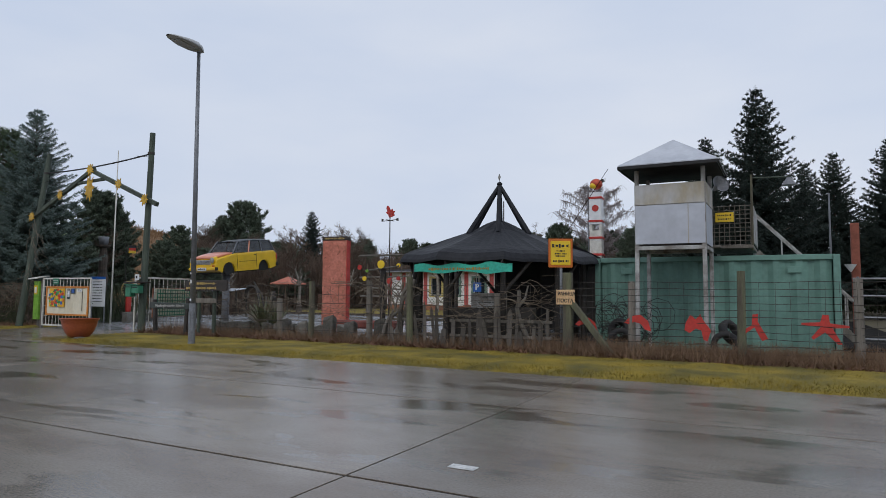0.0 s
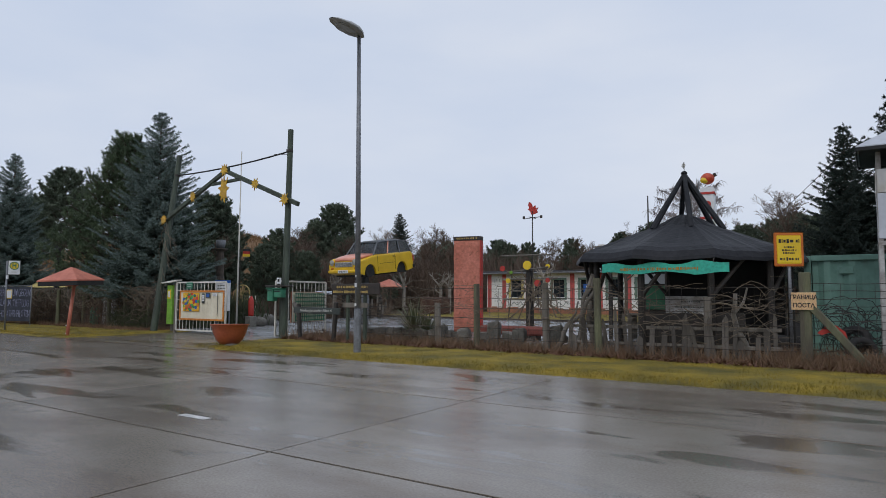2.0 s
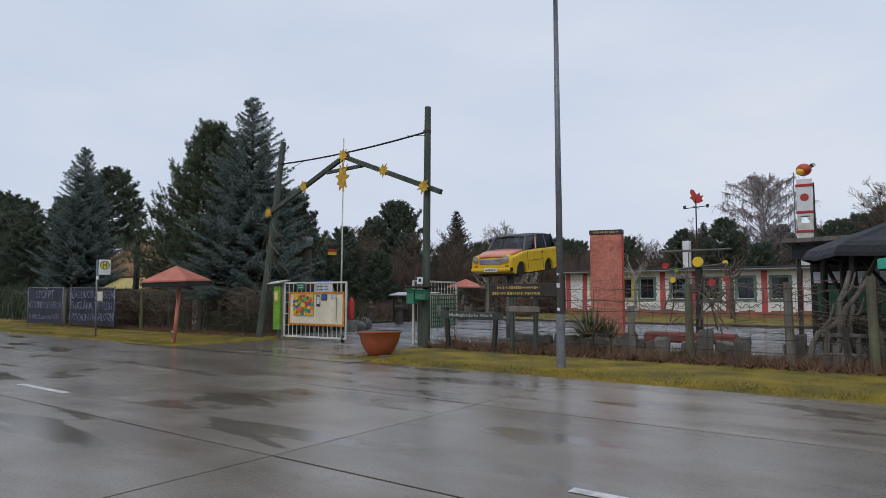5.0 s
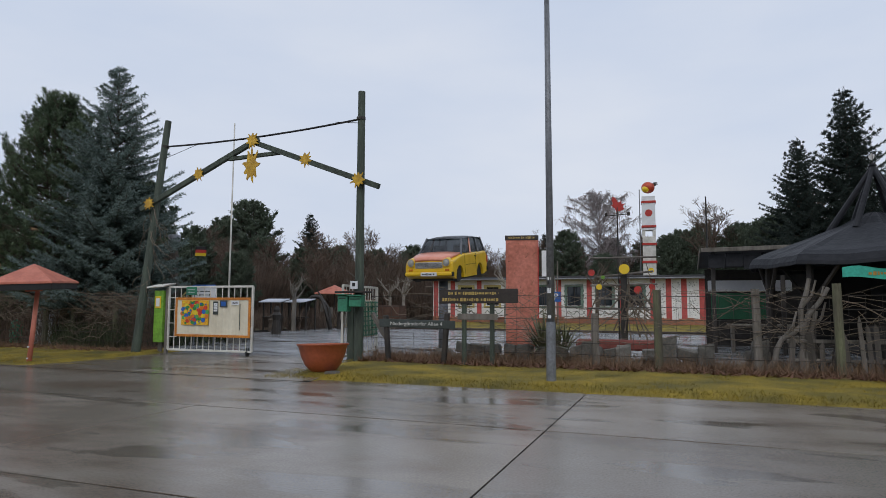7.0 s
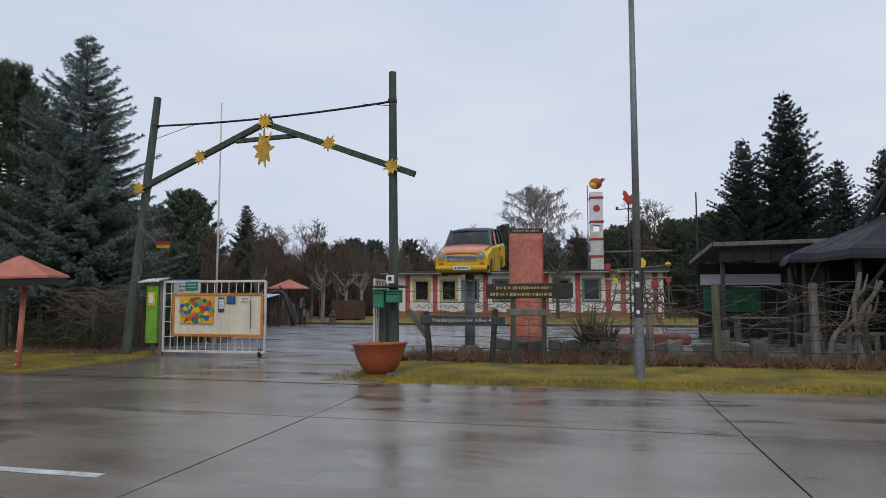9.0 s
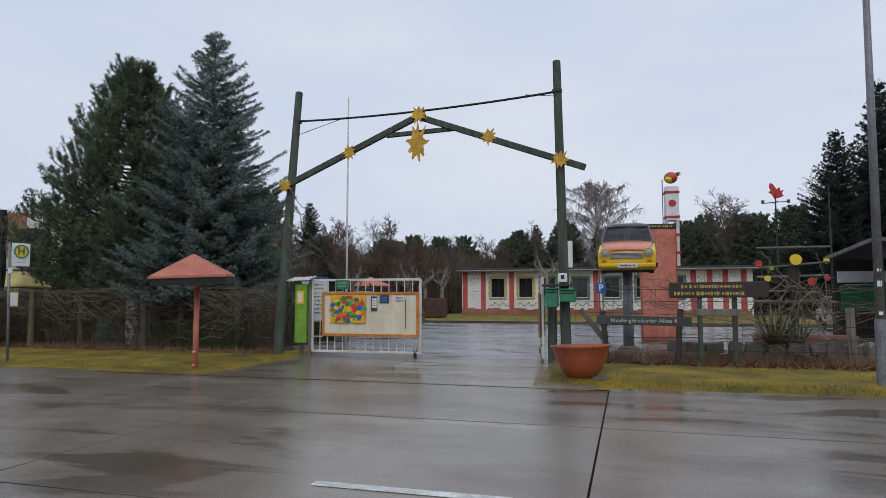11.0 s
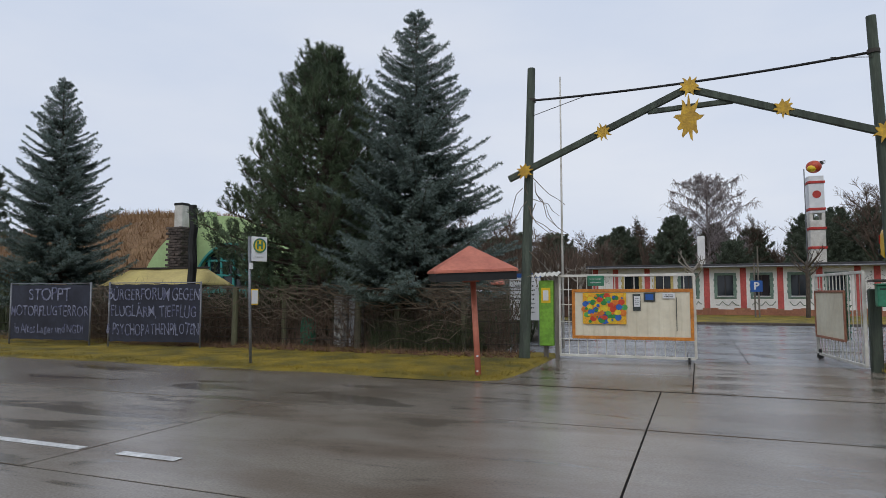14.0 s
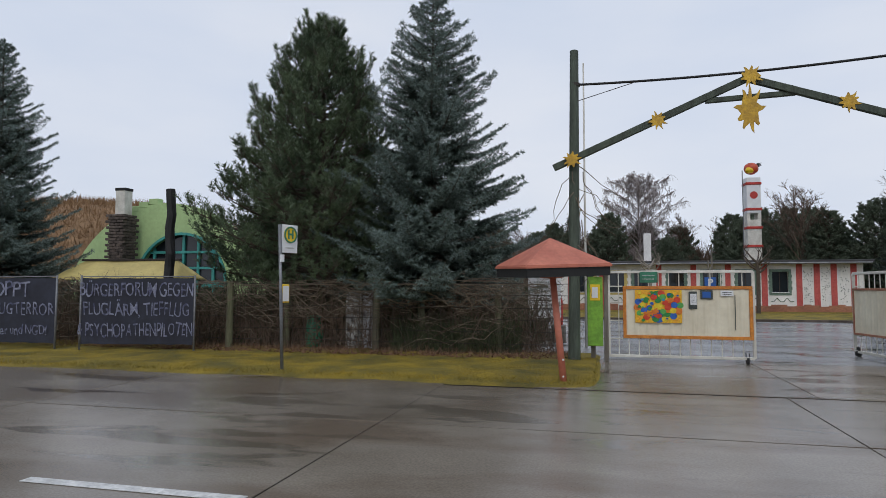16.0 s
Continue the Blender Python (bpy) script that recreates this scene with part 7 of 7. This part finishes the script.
def stump_tree(x, y, h, seed, m, label):
    t = thing("pollarded_tree", label, "tree", (x, y, 0), 0, "pollarded trees")
    rng = random.Random(seed)
    lines = [([Vector((0, 0, -0.1)), Vector((0.05, 0, h * 0.5)), Vector((0, 0, h * 0.7))], 0.13, 0.1)]
    for k in range(9):
        a = rng.uniform(0, 6.28)
        p = Vector((0, 0, h * rng.uniform(0.5, 0.7)))
        d = Vector((math.cos(a), math.sin(a), rng.uniform(0.5, 1.4)))
        q = p + d * h * rng.uniform(0.1, 0.2)
        lines.append(([p, (p + q) / 2 + Vector((0, 0, -0.05)), q], 0.07, 0.03))
        for j in range(3):
            lines.append(([q, q + Vector((rng.gauss(0, 0.2), rng.gauss(0, 0.2), rng.uniform(0.15, 0.5)))], 0.025, 0.01))
    vs, fs = tubes(lines, 6)
    raw("trunk", vs, fs, m, t)


M_PALEBARK = mat("pale_dead_bark", (0.3, 0.27, 0.23), (0.17, 0.15, 0.125), rough=0.9, scale=3, fine=16, bump=0.4)
for x, y, h, s, m in ((-17.3, 43.1, 4.6, 1, M_BARK), (-23.6, 43.6, 4.4, 2, M_PALEBARK), (-30.3, 41, 3.6, 3, M_PALEBARK), (-31.8, 42, 3.4, 5, M_PALEBARK), (-30.9, 36, 3.6, 7, M_GREYWOOD), (-31.9, 30, 3.2, 8, M_GREYWOOD)):
    stump_tree(x, y, h, s, m, "pollarded pale tree trunk standing in the yard")


M_WHEEL = mat("pale_yellow_wood", (0.5, 0.4, 0.16), (0.36, 0.27, 0.1), rough=0.7, scale=4, fine=20)


def yard_clutter():
    c = thing("carved_pillar", "tall dark carved trunk with a grey pot on top", "sculpture", (-32.75, 21.95, 0))
    part("trunk", lathe(bmesh.new(), [(0.0, -0.05), (0.34, -0.05), (0.3, 0.9), (0.24, 1.7), (0.3, 2.2), (0.2, 2.5), (0.22, 3.3), (0.17, 3.85), (0.36, 3.95), (0.36, 4.02), (0.0, 4.02)], 12), M_BARK, c)
    part("pot", lathe(bmesh.new(), [(0.0, 4.02), (0.22, 4.02), (0.27, 4.45), (0.24, 4.47), (0.0, 4.45)], 16), M_STEEL, c, "grey metal pot", True)
    for x in (-31.6, -31.35, -31.1):
        r = thing("pale_pipe", "pale grey upright pipe beside the wagon wheel", "pipe", (x, 23.0, 0), 0, "pale pipes")
        part("pipe", rodded((0, 0, -0.05), (0.03, 0, 1.45), 0.05, 0.05, 10), M_WHITE, r)
    w = thing("wagon_wheel", "yellow spoked wagon wheel beside the flag pole", "wheel", (-34.0, 24.5, 1.6), 20)
    part("rim", lathe(bmesh.new(), [(0.44, -0.03), (0.5, -0.03), (0.5, 0.03), (0.44, 0.03), (0.44, -0.03)], 28), M_WHEEL, w).matrix_local = pose(0, 0, 0, 90, 0, 0)
    part("hub", rodded((0, -0.08, 0), (0, 0.08, 0), 0.09, 0.09, 12), M_WHEEL, w)
    for k in range(12):
        a = math.pi * 2 * k / 12
        part("spoke", rodded((0.07 * math.cos(a), 0, 0.07 * math.sin(a)), (0.46 * math.cos(a), 0, 0.46 * math.sin(a)), 0.016, 0.014, 6), M_WHEEL, w)
    part("stand", beamed((0, 0.1, -1.65), (0, 0.06, 0), 0.08, 0.08), M_DARKWOOD, w)
    e = thing("red_cylinder", "red painted cylinder on a stone", "cylinder", (-27.8, 20, 0.5))
    part("body", lathe(bmesh.new(), [(0.0, 0.0), (0.12, 0.0), (0.13, 0.1), (0.13, 0.72), (0.08, 0.86), (0.03, 0.95), (0, 0.95)], 14), M_RED, e, smooth=True)
    part("plinth", boxed((0, 0, -0.26), (0.4, 0.4, 0.52), None, 0.03), M_STONE, e)
    d = thing("driftwood_arch", "twisted dark driftwood arch at the side of the yard", "sculpture", (-32.0, 32.4, 0))
    vs, fs = tubes([([Vector((-1.0 + 2 * k / 12, 0.1 * math.sin(k), 1.9 * math.sin(math.pi * k / 12) ** 0.7)) for k in range(13)], 0.14, 0.09), ([Vector((0.9, 0.2, 0)), Vector((0.7, 0.3, 1.2)), Vector((0.0, 0.2, 2.2))], 0.12, 0.05)], 7)
    raw("limb", vs, fs, M_DARKWOOD, d, smooth=True)
    h = thing("brown_trailer_box", "dark brown timber box beside the house", "box", (-31.2, 39.5, 0))
    part("box_body", boxed((0.6, 0, 0.75), (1.9, 1.2, 1.2), None, 0.02), mat("rusty_brown", (0.09, 0.045, 0.03), rough=0.8, scale=3), h)
    for x in (0.0, 1.2):
        part("foot", boxed((x, 0, 0.07), (0.2, 1.0, 0.15)), M_DARKWOOD, h)
    for x, y, s in ((-29.0, 22.0, 0.5), (-28.4, 21.0, 0.4), (-30, 21.4, 0.55)):
        k = thing("boulder", "grey boulder at the edge of the yard", "stone", (x, y, 0), 0, "boulders")
        b = bmesh.new()
        bmesh.ops.create_icosphere(b, subdivisions=2, radius=s)
        for v in b.verts:
            v.co += noise.noise_vector(v.co * 2 + Vector((x, 0, 0))) * 0.2 * s
            v.co.z = v.co.z * 0.7 + s * 0.45
        part("rock", b, M_STONE, k, smooth=True)
    u = thing("garden_parasol", "small orange parasol roof in the yard", "parasol", (-34.6, 39.0, 0))
    part("pole", rodded((0, 0, -0.05), (0, 0, 2.4), 0.04, 0.04, 8), M_DARKWOOD, u)
    part("canopy", lathe(bmesh.new(), [(0.02, 2.75), (1.4, 2.2), (1.42, 2.12), (0.02, 2.62)], 8), M_MUSH, u)


yard_clutter()


def market_stall(x, y, rz):
    t = thing("market_stall", "small dark timber stall with a pale sloping roof", "stall", (x, y, 0), rz, "market stalls")
    part("roof", boxed((0, 0, 1.66), (1.35, 1.1, 0.05), pose(0, 0, 0, 9, 0, 0), 0.01), M_TOWER, t, "pale grey roof sheet")
    for a, b in ((-0.55, -0.42), (0.55, -0.42), (0.55, 0.42), (-0.55, 0.42)):
        part("post", beamed((a, b, -0.05), (a, b, 1.62), 0.08, 0.08), M_DARKWOOD, t)
    part("counter", boxed((0, -0.36, 0.72), (1.2, 0.32, 0.06), None, 0.01), M_DARKWOOD, t)
    part("front_board", boxed((0, -0.4, 0.4), (1.1, 0.03, 0.5)), M_BOARD, t)


def wood_figure(x, y, h, r, material):
    """A turned stump with shoulders and a cap."""
    t = thing("carved_stump", "carved dark wooden stump standing in the yard", "sculpture", (x, y, 0), 0, "carved stumps")
    part("stump", lathe(bmesh.new(), [(0.0, -0.05), (r * 1.15, -0.05), (r, 0.25 * h), (r * 0.82, 0.5 * h), (r * 1.05, 0.68 * h), (r * 0.6, 0.78 * h), (r * 0.72, 0.88 * h), (r * 0.4, h), (0.0, h)], 12), material, t)


def edging():
    t = thing("board_edging", "row of short grey boards edging the yard", "edging")
    rng = random.Random(31)
    for k in range(22):
        x = -34.2 + 0.2 * k
        part("board", boxed((x, 32.6 + 0.04 * k, 0.2), (0.15, 0.04, rng.uniform(0.4, 0.62)), pose(0, 0, 0, 0, rng.uniform(-2, 2), 0)), M_GREYWOOD, t)


market_stall(-33.3, 30.4, 8)
market_stall(-31.9, 30.9, -6)
for x, y, h, r, m in ((-30.6, 26.6, 1.35, 0.22, M_DARKWOOD), (-32.7, 29.2, 0.9, 0.2, M_BARK), (-31.0, 33.5, 1.6, 0.18, M_DARKWOOD), (-34.4, 28.5, 1.2, 0.24, M_BARK), (-29.6, 34.5, 0.8, 0.22, M_BARK)):
    wood_figure(x, y, h, r, m)
edging()


# ---- behind the hedge ----
def hedge_things():
    b = thing("green_barrel", "dark green dented barrel behind the hedge", "barrel", (-33.9, 15.9, 0))
    part("barrel", lathe(bmesh.new(), [(0.0, 0.0), (0.22, 0.0), (0.24, 0.3), (0.25, 0.34), (0.23, 0.6), (0.19, 0.88), (0.0, 0.9)], 18), M_MAILGREEN, b, smooth=True)
    b = thing("mottled_cupboard", "white and black mottled metal cupboard behind the hedge", "cabinet", (-32.75, 15.9, 0), 5)
    mm = mat("mottled_white_black", (0.5, 0.5, 0.48), (0.03, 0.03, 0.03), rough=0.6, scale=9, fine=20)
    part("body", boxed((0, 0, 0.75), (0.42, 0.35, 1.5), None, 0.02), mm, b)
    part("side_panel", boxed((0.4, 0.05, 0.75), (0.36, 0.3, 1.5), None, 0.02), M_TOWER, b, "plain grey panel")
    p = thing("charred_post", "charred black timber post rising behind the banner", "post", (-38.75, 16.4, 0))
    vs, fs = tubes([([Vector((0.03 * math.sin(k * 2), 0.02 * math.cos(k * 3), -0.1 + 4.6 * k / 12)) for k in range(13)], 0.15, 0.13)], 9)
    raw("trunk", vs, fs, M_BLACK, p)
    t = thing("yellow_canopy", "pale yellow ridge canopy with a dark ridge board", "canopy", (-41.65, 18.3, 0), 4)
    bm = bmesh.new()
    a = [bm.verts.new(v) for v in ((-2.1, -1.1, 1.88), (2.1, -1.1, 1.88), (1.7, 0, 2.5), (-1.7, 0, 2.5), (2.1, 1.1, 1.88), (-2.1, 1.1, 1.88))]
    for f in ((0, 1, 2, 3), (3, 2, 4, 5), (1, 4, 2), (0, 3, 5)):
        bm.faces.new([a[i] for i in f])
    bmesh.ops.subdivide_edges(bm, edges=list(bm.edges), cuts=4, use_grid_fill=True)
    for v in bm.verts:
        v.co.z += 0.03 * noise.noise(v.co * 2.5)
    bmesh.ops.solidify(bm, geom=list(bm.faces), thickness=0.02)
    part("canvas", bm, M_TENTYEL, t, smooth=True)
    part("ridge_board", beamed((-1.8, 0, 2.53), (1.8, 0, 2.53), 0.12, 0.07), M_BOARD, t)
    for x in (-1.9, 1.9):
        for y in (-1.0, 1.0):
            part("post", beamed((x, y, -0.05), (x, y, 1.92), 0.08, 0.08), M_GREYWOOD, t)


hedge_things()


def hangar():
    t = thing("arched_hangar", "pale green arched hangar front with a turquoise window, earth-covered", "hangar", (0, 0, 0))
    cx, y, R = -48.0, 28.2, 6.0
    wx, wr, wz = -47.0, 2.55, 1.75
    n = 40
    bm = bmesh.new()

    def outer(a):
        return (cx + R * math.cos(a), max(-0.1, 5.9 * math.sin(a)))
    out_v, in_v = [], []
    for k in range(n + 1):
        a = math.pi * k / n
        ox, oz = outer(a)
        ix, iz = wx + wr * math.cos(a), wz + wr * math.sin(a)
        out_v.append([bm.verts.new((ox, yy, oz)) for yy in (y, y + 0.4)])
        in_v.append([bm.verts.new((ix, yy, iz)) for yy in (y, y + 0.4)])
    for k in range(n):
        bm.faces.new((out_v[k][0], out_v[k + 1][0], in_v[k + 1][0], in_v[k][0]))
        bm.faces.new((in_v[k][0], in_v[k + 1][0], in_v[k + 1][1], in_v[k][1]))
        bm.faces.new((out_v[k][1], out_v[k][0], out_v[k + 1][0], out_v[k + 1][1])[::-1])
    base = [bm.verts.new((x, y, -0.1)) for x in (wx - wr, wx + wr)]
    bm.faces.new((out_v[0][0], in_v[0][0], base[1]))
    bm.faces.new((out_v[n][0], base[0], in_v[n][0]))
    bmesh.ops.recalc_face_normals(bm, faces=bm.faces)
    part("front_wall", bm, M_HANGAR, t, "pale green render")
    for k, (x, z) in enumerate(((-50.3, 5.35), (-49.8, 5.65), (-49.3, 5.85), (-48.7, 6.0))):
        part("parapet_step", boxed((x, y + 0.2, z), (0.55, 0.42, 0.3), None, 0.02), M_HANGAR, t)
    w = part("window", boxed((wx, y + 0.3, 2.2), (2 * wr - 0.05, 0.03, 4.2)), M_GLASS, t, "dark glazing")
    for dx in (-1.7, -0.85, 0, 0.85, 1.7):
        top = wz + math.sqrt(max(0.1, wr * wr - dx * dx))
        part("mullion", boxed((wx + dx, y + 0.22, top / 2), (0.13, 0.1, top)), M_TURQ, w)
    for z in (0.7, 1.75, 2.6, 3.4):
        half = wr if z <= wz else math.sqrt(max(0.1, wr * wr - (z - wz) ** 2))
        part("transom", boxed((wx, y + 0.2, z), (2 * half, 0.1, 0.24 if z == 1.75 else 0.12)), M_TURQ, w)
    b = bmesh.new()
    prev = None
    for k in range(25):
        a = math.pi * k / 24
        p = Vector((wx + (wr + 0.02) * math.cos(a), y - 0.02, wz + (wr + 0.02) * math.sin(a)))
        if prev is not None:
            beam(b, prev, p, 0.1, 0.13, 0)
        prev = p
    part("arch_frame", b, M_TURQ, w, "turquoise arch frame")
    # earth mound over the hangar
    nx, ny = 40, 40
    vs, fs = [], []
    for i in range(nx + 1):
        for j in range(ny + 1):
            u, v = i / nx * 2 - 1, j / ny * 2 - 1
            x, yy = -66 + 15.5 * u, 45 + 17 * v
            r2 = u * u * 0.9 + v * v * 0.8
            z = 8.3 * max(-0.1, 1 - r2) ** 0.6 if r2 < 1 else -0.3
            vs.append((x, yy, z + 0.35 * noise.noise(Vector((x * 0.35, yy * 0.35, 0)))))
    for i in range(nx):
        for j in range(ny):
            a = i * (ny + 1) + j
            fs.append((a, a + ny + 1, a + ny + 2, a + 1))
    mound = raw("earth_mound", vs, fs, M_HUMP, None, smooth=True)
    tagged(mound, "earth mound grown with dead brown grass", "mound", kind="structure")
    rng = np.random.default_rng(77)
    m = 42000
    vv = np.array(vs)
    pick = vv[rng.integers(0, len(vv), m)] + np.stack([rng.normal(0, 0.5, m), rng.normal(0, 0.5, m), np.zeros(m)], 1)
    keep = pick[:, 2] > 0.5
    pick = pick[keep]
    m = len(pick)
    hh = rng.uniform(0.25, 0.7, m)
    tip = pick + np.stack([rng.normal(0, 0.2, m), rng.normal(0, 0.2, m), hh], 1)
    q = np.stack([rng.normal(0, 0.03, m), rng.normal(0, 0.02, m), np.zeros(m)], 1)
    v3 = np.empty((m * 3, 3))
    v3[0::3], v3[1::3], v3[2::3] = pick - q, pick + q, tip
    tagged(new("mound_grass", np_mesh("mound_grass", v3, np.arange(m * 3).reshape(-1, 3), M_HUMP)), "dead brown grass on the mound", "grass", kind="stuff")
    # stacked-stone chimney
    c = thing("stone_chimney", "stacked dark stone chimney with a white flue", "chimney", (-49.75, 27.3, 0))
    part("core", boxed((0, 0, 2.6), (0.8, 0.8, 5.2)), M_BLACK, c)
    shape = bpy.data.meshes.new("stone")
    bm = boxed((0, 0, 0), (0.32, 0.16, 0.13), None, 0.02)
    bm.to_mesh(shape)
    bm.free()
    shape.materials.append(M_BRICKGREY)
    rng = random.Random(8)
    for k in range(19):
        z = 2.55 + 0.145 * k
        for i in range(3):
            for face in (0, 1):
                ob = new("stone", shape)
                off = (i - 1) * 0.33 + (0.08 if k % 2 else -0.08) + rng.uniform(-0.03, 0.03)
                m4 = pose(off, -0.42 + rng.uniform(-0.02, 0.02), z) if face == 0 else pose(0.42 + rng.uniform(-0.02, 0.02), off, z, 0, 0, 90)
                ob.matrix_world = m4
                ob.parent = c
    part("flue", boxed((0.05, 0, 5.8), (0.55, 0.55, 1.4), None, 0.02), M_WHITE, c, "white rendered flue")
    part("flue_cap", boxed((0.05, 0, 6.5), (0.6, 0.6, 0.14), None, 0.02), M_BLACK, c)


hangar()


def far_right():
    t = thing("red_brown_post", "rust-red steel post beside the container", "post", (2.15, 22, 0))
    part("shaft", boxed((0, 0, 1.8), (0.22, 0.22, 3.7), None, 0.02), mat("rust_red_steel", (0.25, 0.075, 0.045), rough=0.8, scale=4), t)
    part("lamp", lathe(bmesh.new(), [(0.02, 0.0), (0.16, 0.22), (0.02, 0.2)], 12, (-0.15, -0.25, 2.2)), M_SIGNWHITE, t)
    m = thing("mast", "thin grey mast beside the container", "mast", (1.55, 22.4, 0))
    part("shaft", rodded((0, 0, -0.05), (0, 0, 4.65), 0.035, 0.025, 8), M_STEEL, m)
    r = thing("steel_rack", "grey tube rack leaning beside the container", "rack", (2.3, 17.4, 0))
    for x in (-0.5, 0.3, 1.1):
        part("upright", rodded((x, 0, -0.05), (x, 0, 1.95), 0.03, 0.03, 8), M_STEEL, r)
    for z in (0.5, 1.0, 1.5, 1.9):
        part("cross_tube", rodded((-0.6, 0, z), (1.3, 0, z), 0.025, 0.025, 8), M_STEEL, r)
    h = thing("wire_heap", "heap of tangled dark wire beside the fence", "scrap", (-3.6, 17.2, 0))
    rng = random.Random(6)
    lines = []
    for k in range(60):
        c = Vector((rng.gauss(0, 0.3), rng.gauss(0, 0.25), rng.uniform(0.2, 1.2)))
        rr = rng.uniform(0.2, 0.45)
        a0 = rng.uniform(0, 6.28)
        lines.append(([c + Vector((rr * math.cos(a0 + i * 0.7), rng.uniform(-0.05, 0.05), max(-c.z + 0.02, rr * math.sin(a0 + i * 0.7)))) for i in range(8)], 0.01, 0.01))
    vs, fs = tubes(lines, 3)
    tagged(raw("wire_coil", vs, fs, M_BLACK, h), kind="stuff")


far_right()


# ---- paving slabs, one by one ----
def pave(parent, x_lines, y_lines, material, name="slab", keep=None):
    made = {}
    for xa, xb in zip(x_lines, x_lines[1:]):
        for ya, yb in zip(y_lines, y_lines[1:]):
            if keep and not keep((xa + xb) / 2, (ya + yb) / 2):
                continue
            key = (round(xb - xa, 3), round(yb - ya, 3))
            if key not in made:
                made[key] = slab_mesh(name, key[0], key[1], material)
            ob = new(name, made[key])
            ob.matrix_world = pose((xa + xb) / 2, (ya + yb) / 2, random.uniform(-0.003, 0.0), random.uniform(-0.03, 0.03), random.uniform(-0.03, 0.03), 0)
            ob.parent = parent


X_JOINTS = [-2.91 + 5.24 * k for k in range(-14, 9)]
pave(road, X_JOINTS, [-13.98, -10.2, -6.65, -3.1, 0.44, 3.94, 7.6], M_ROAD)
pave(road, [x for x in X_JOINTS if x < -29], [7.6, 11.06], M_ROAD)
pave(road, [-29.11, -23.87, -18.63], [7.6, 10.66], M_ROAD)
pave(road, [x for x in X_JOINTS if x > -19], [7.6, 11.06], M_ROAD)
pave(drive, [-27.6, -23.4, -18.8], [10.74, 15.45], M_ROAD)
pave(yard, [-37.4, -32.35, -27.3, -22.28, -17.2, -12.1, -7.0], [15.45, 19.2, 23, 26.8, 30.6, 34.68], M_YARD, keep=lambda x, y: x > -33)
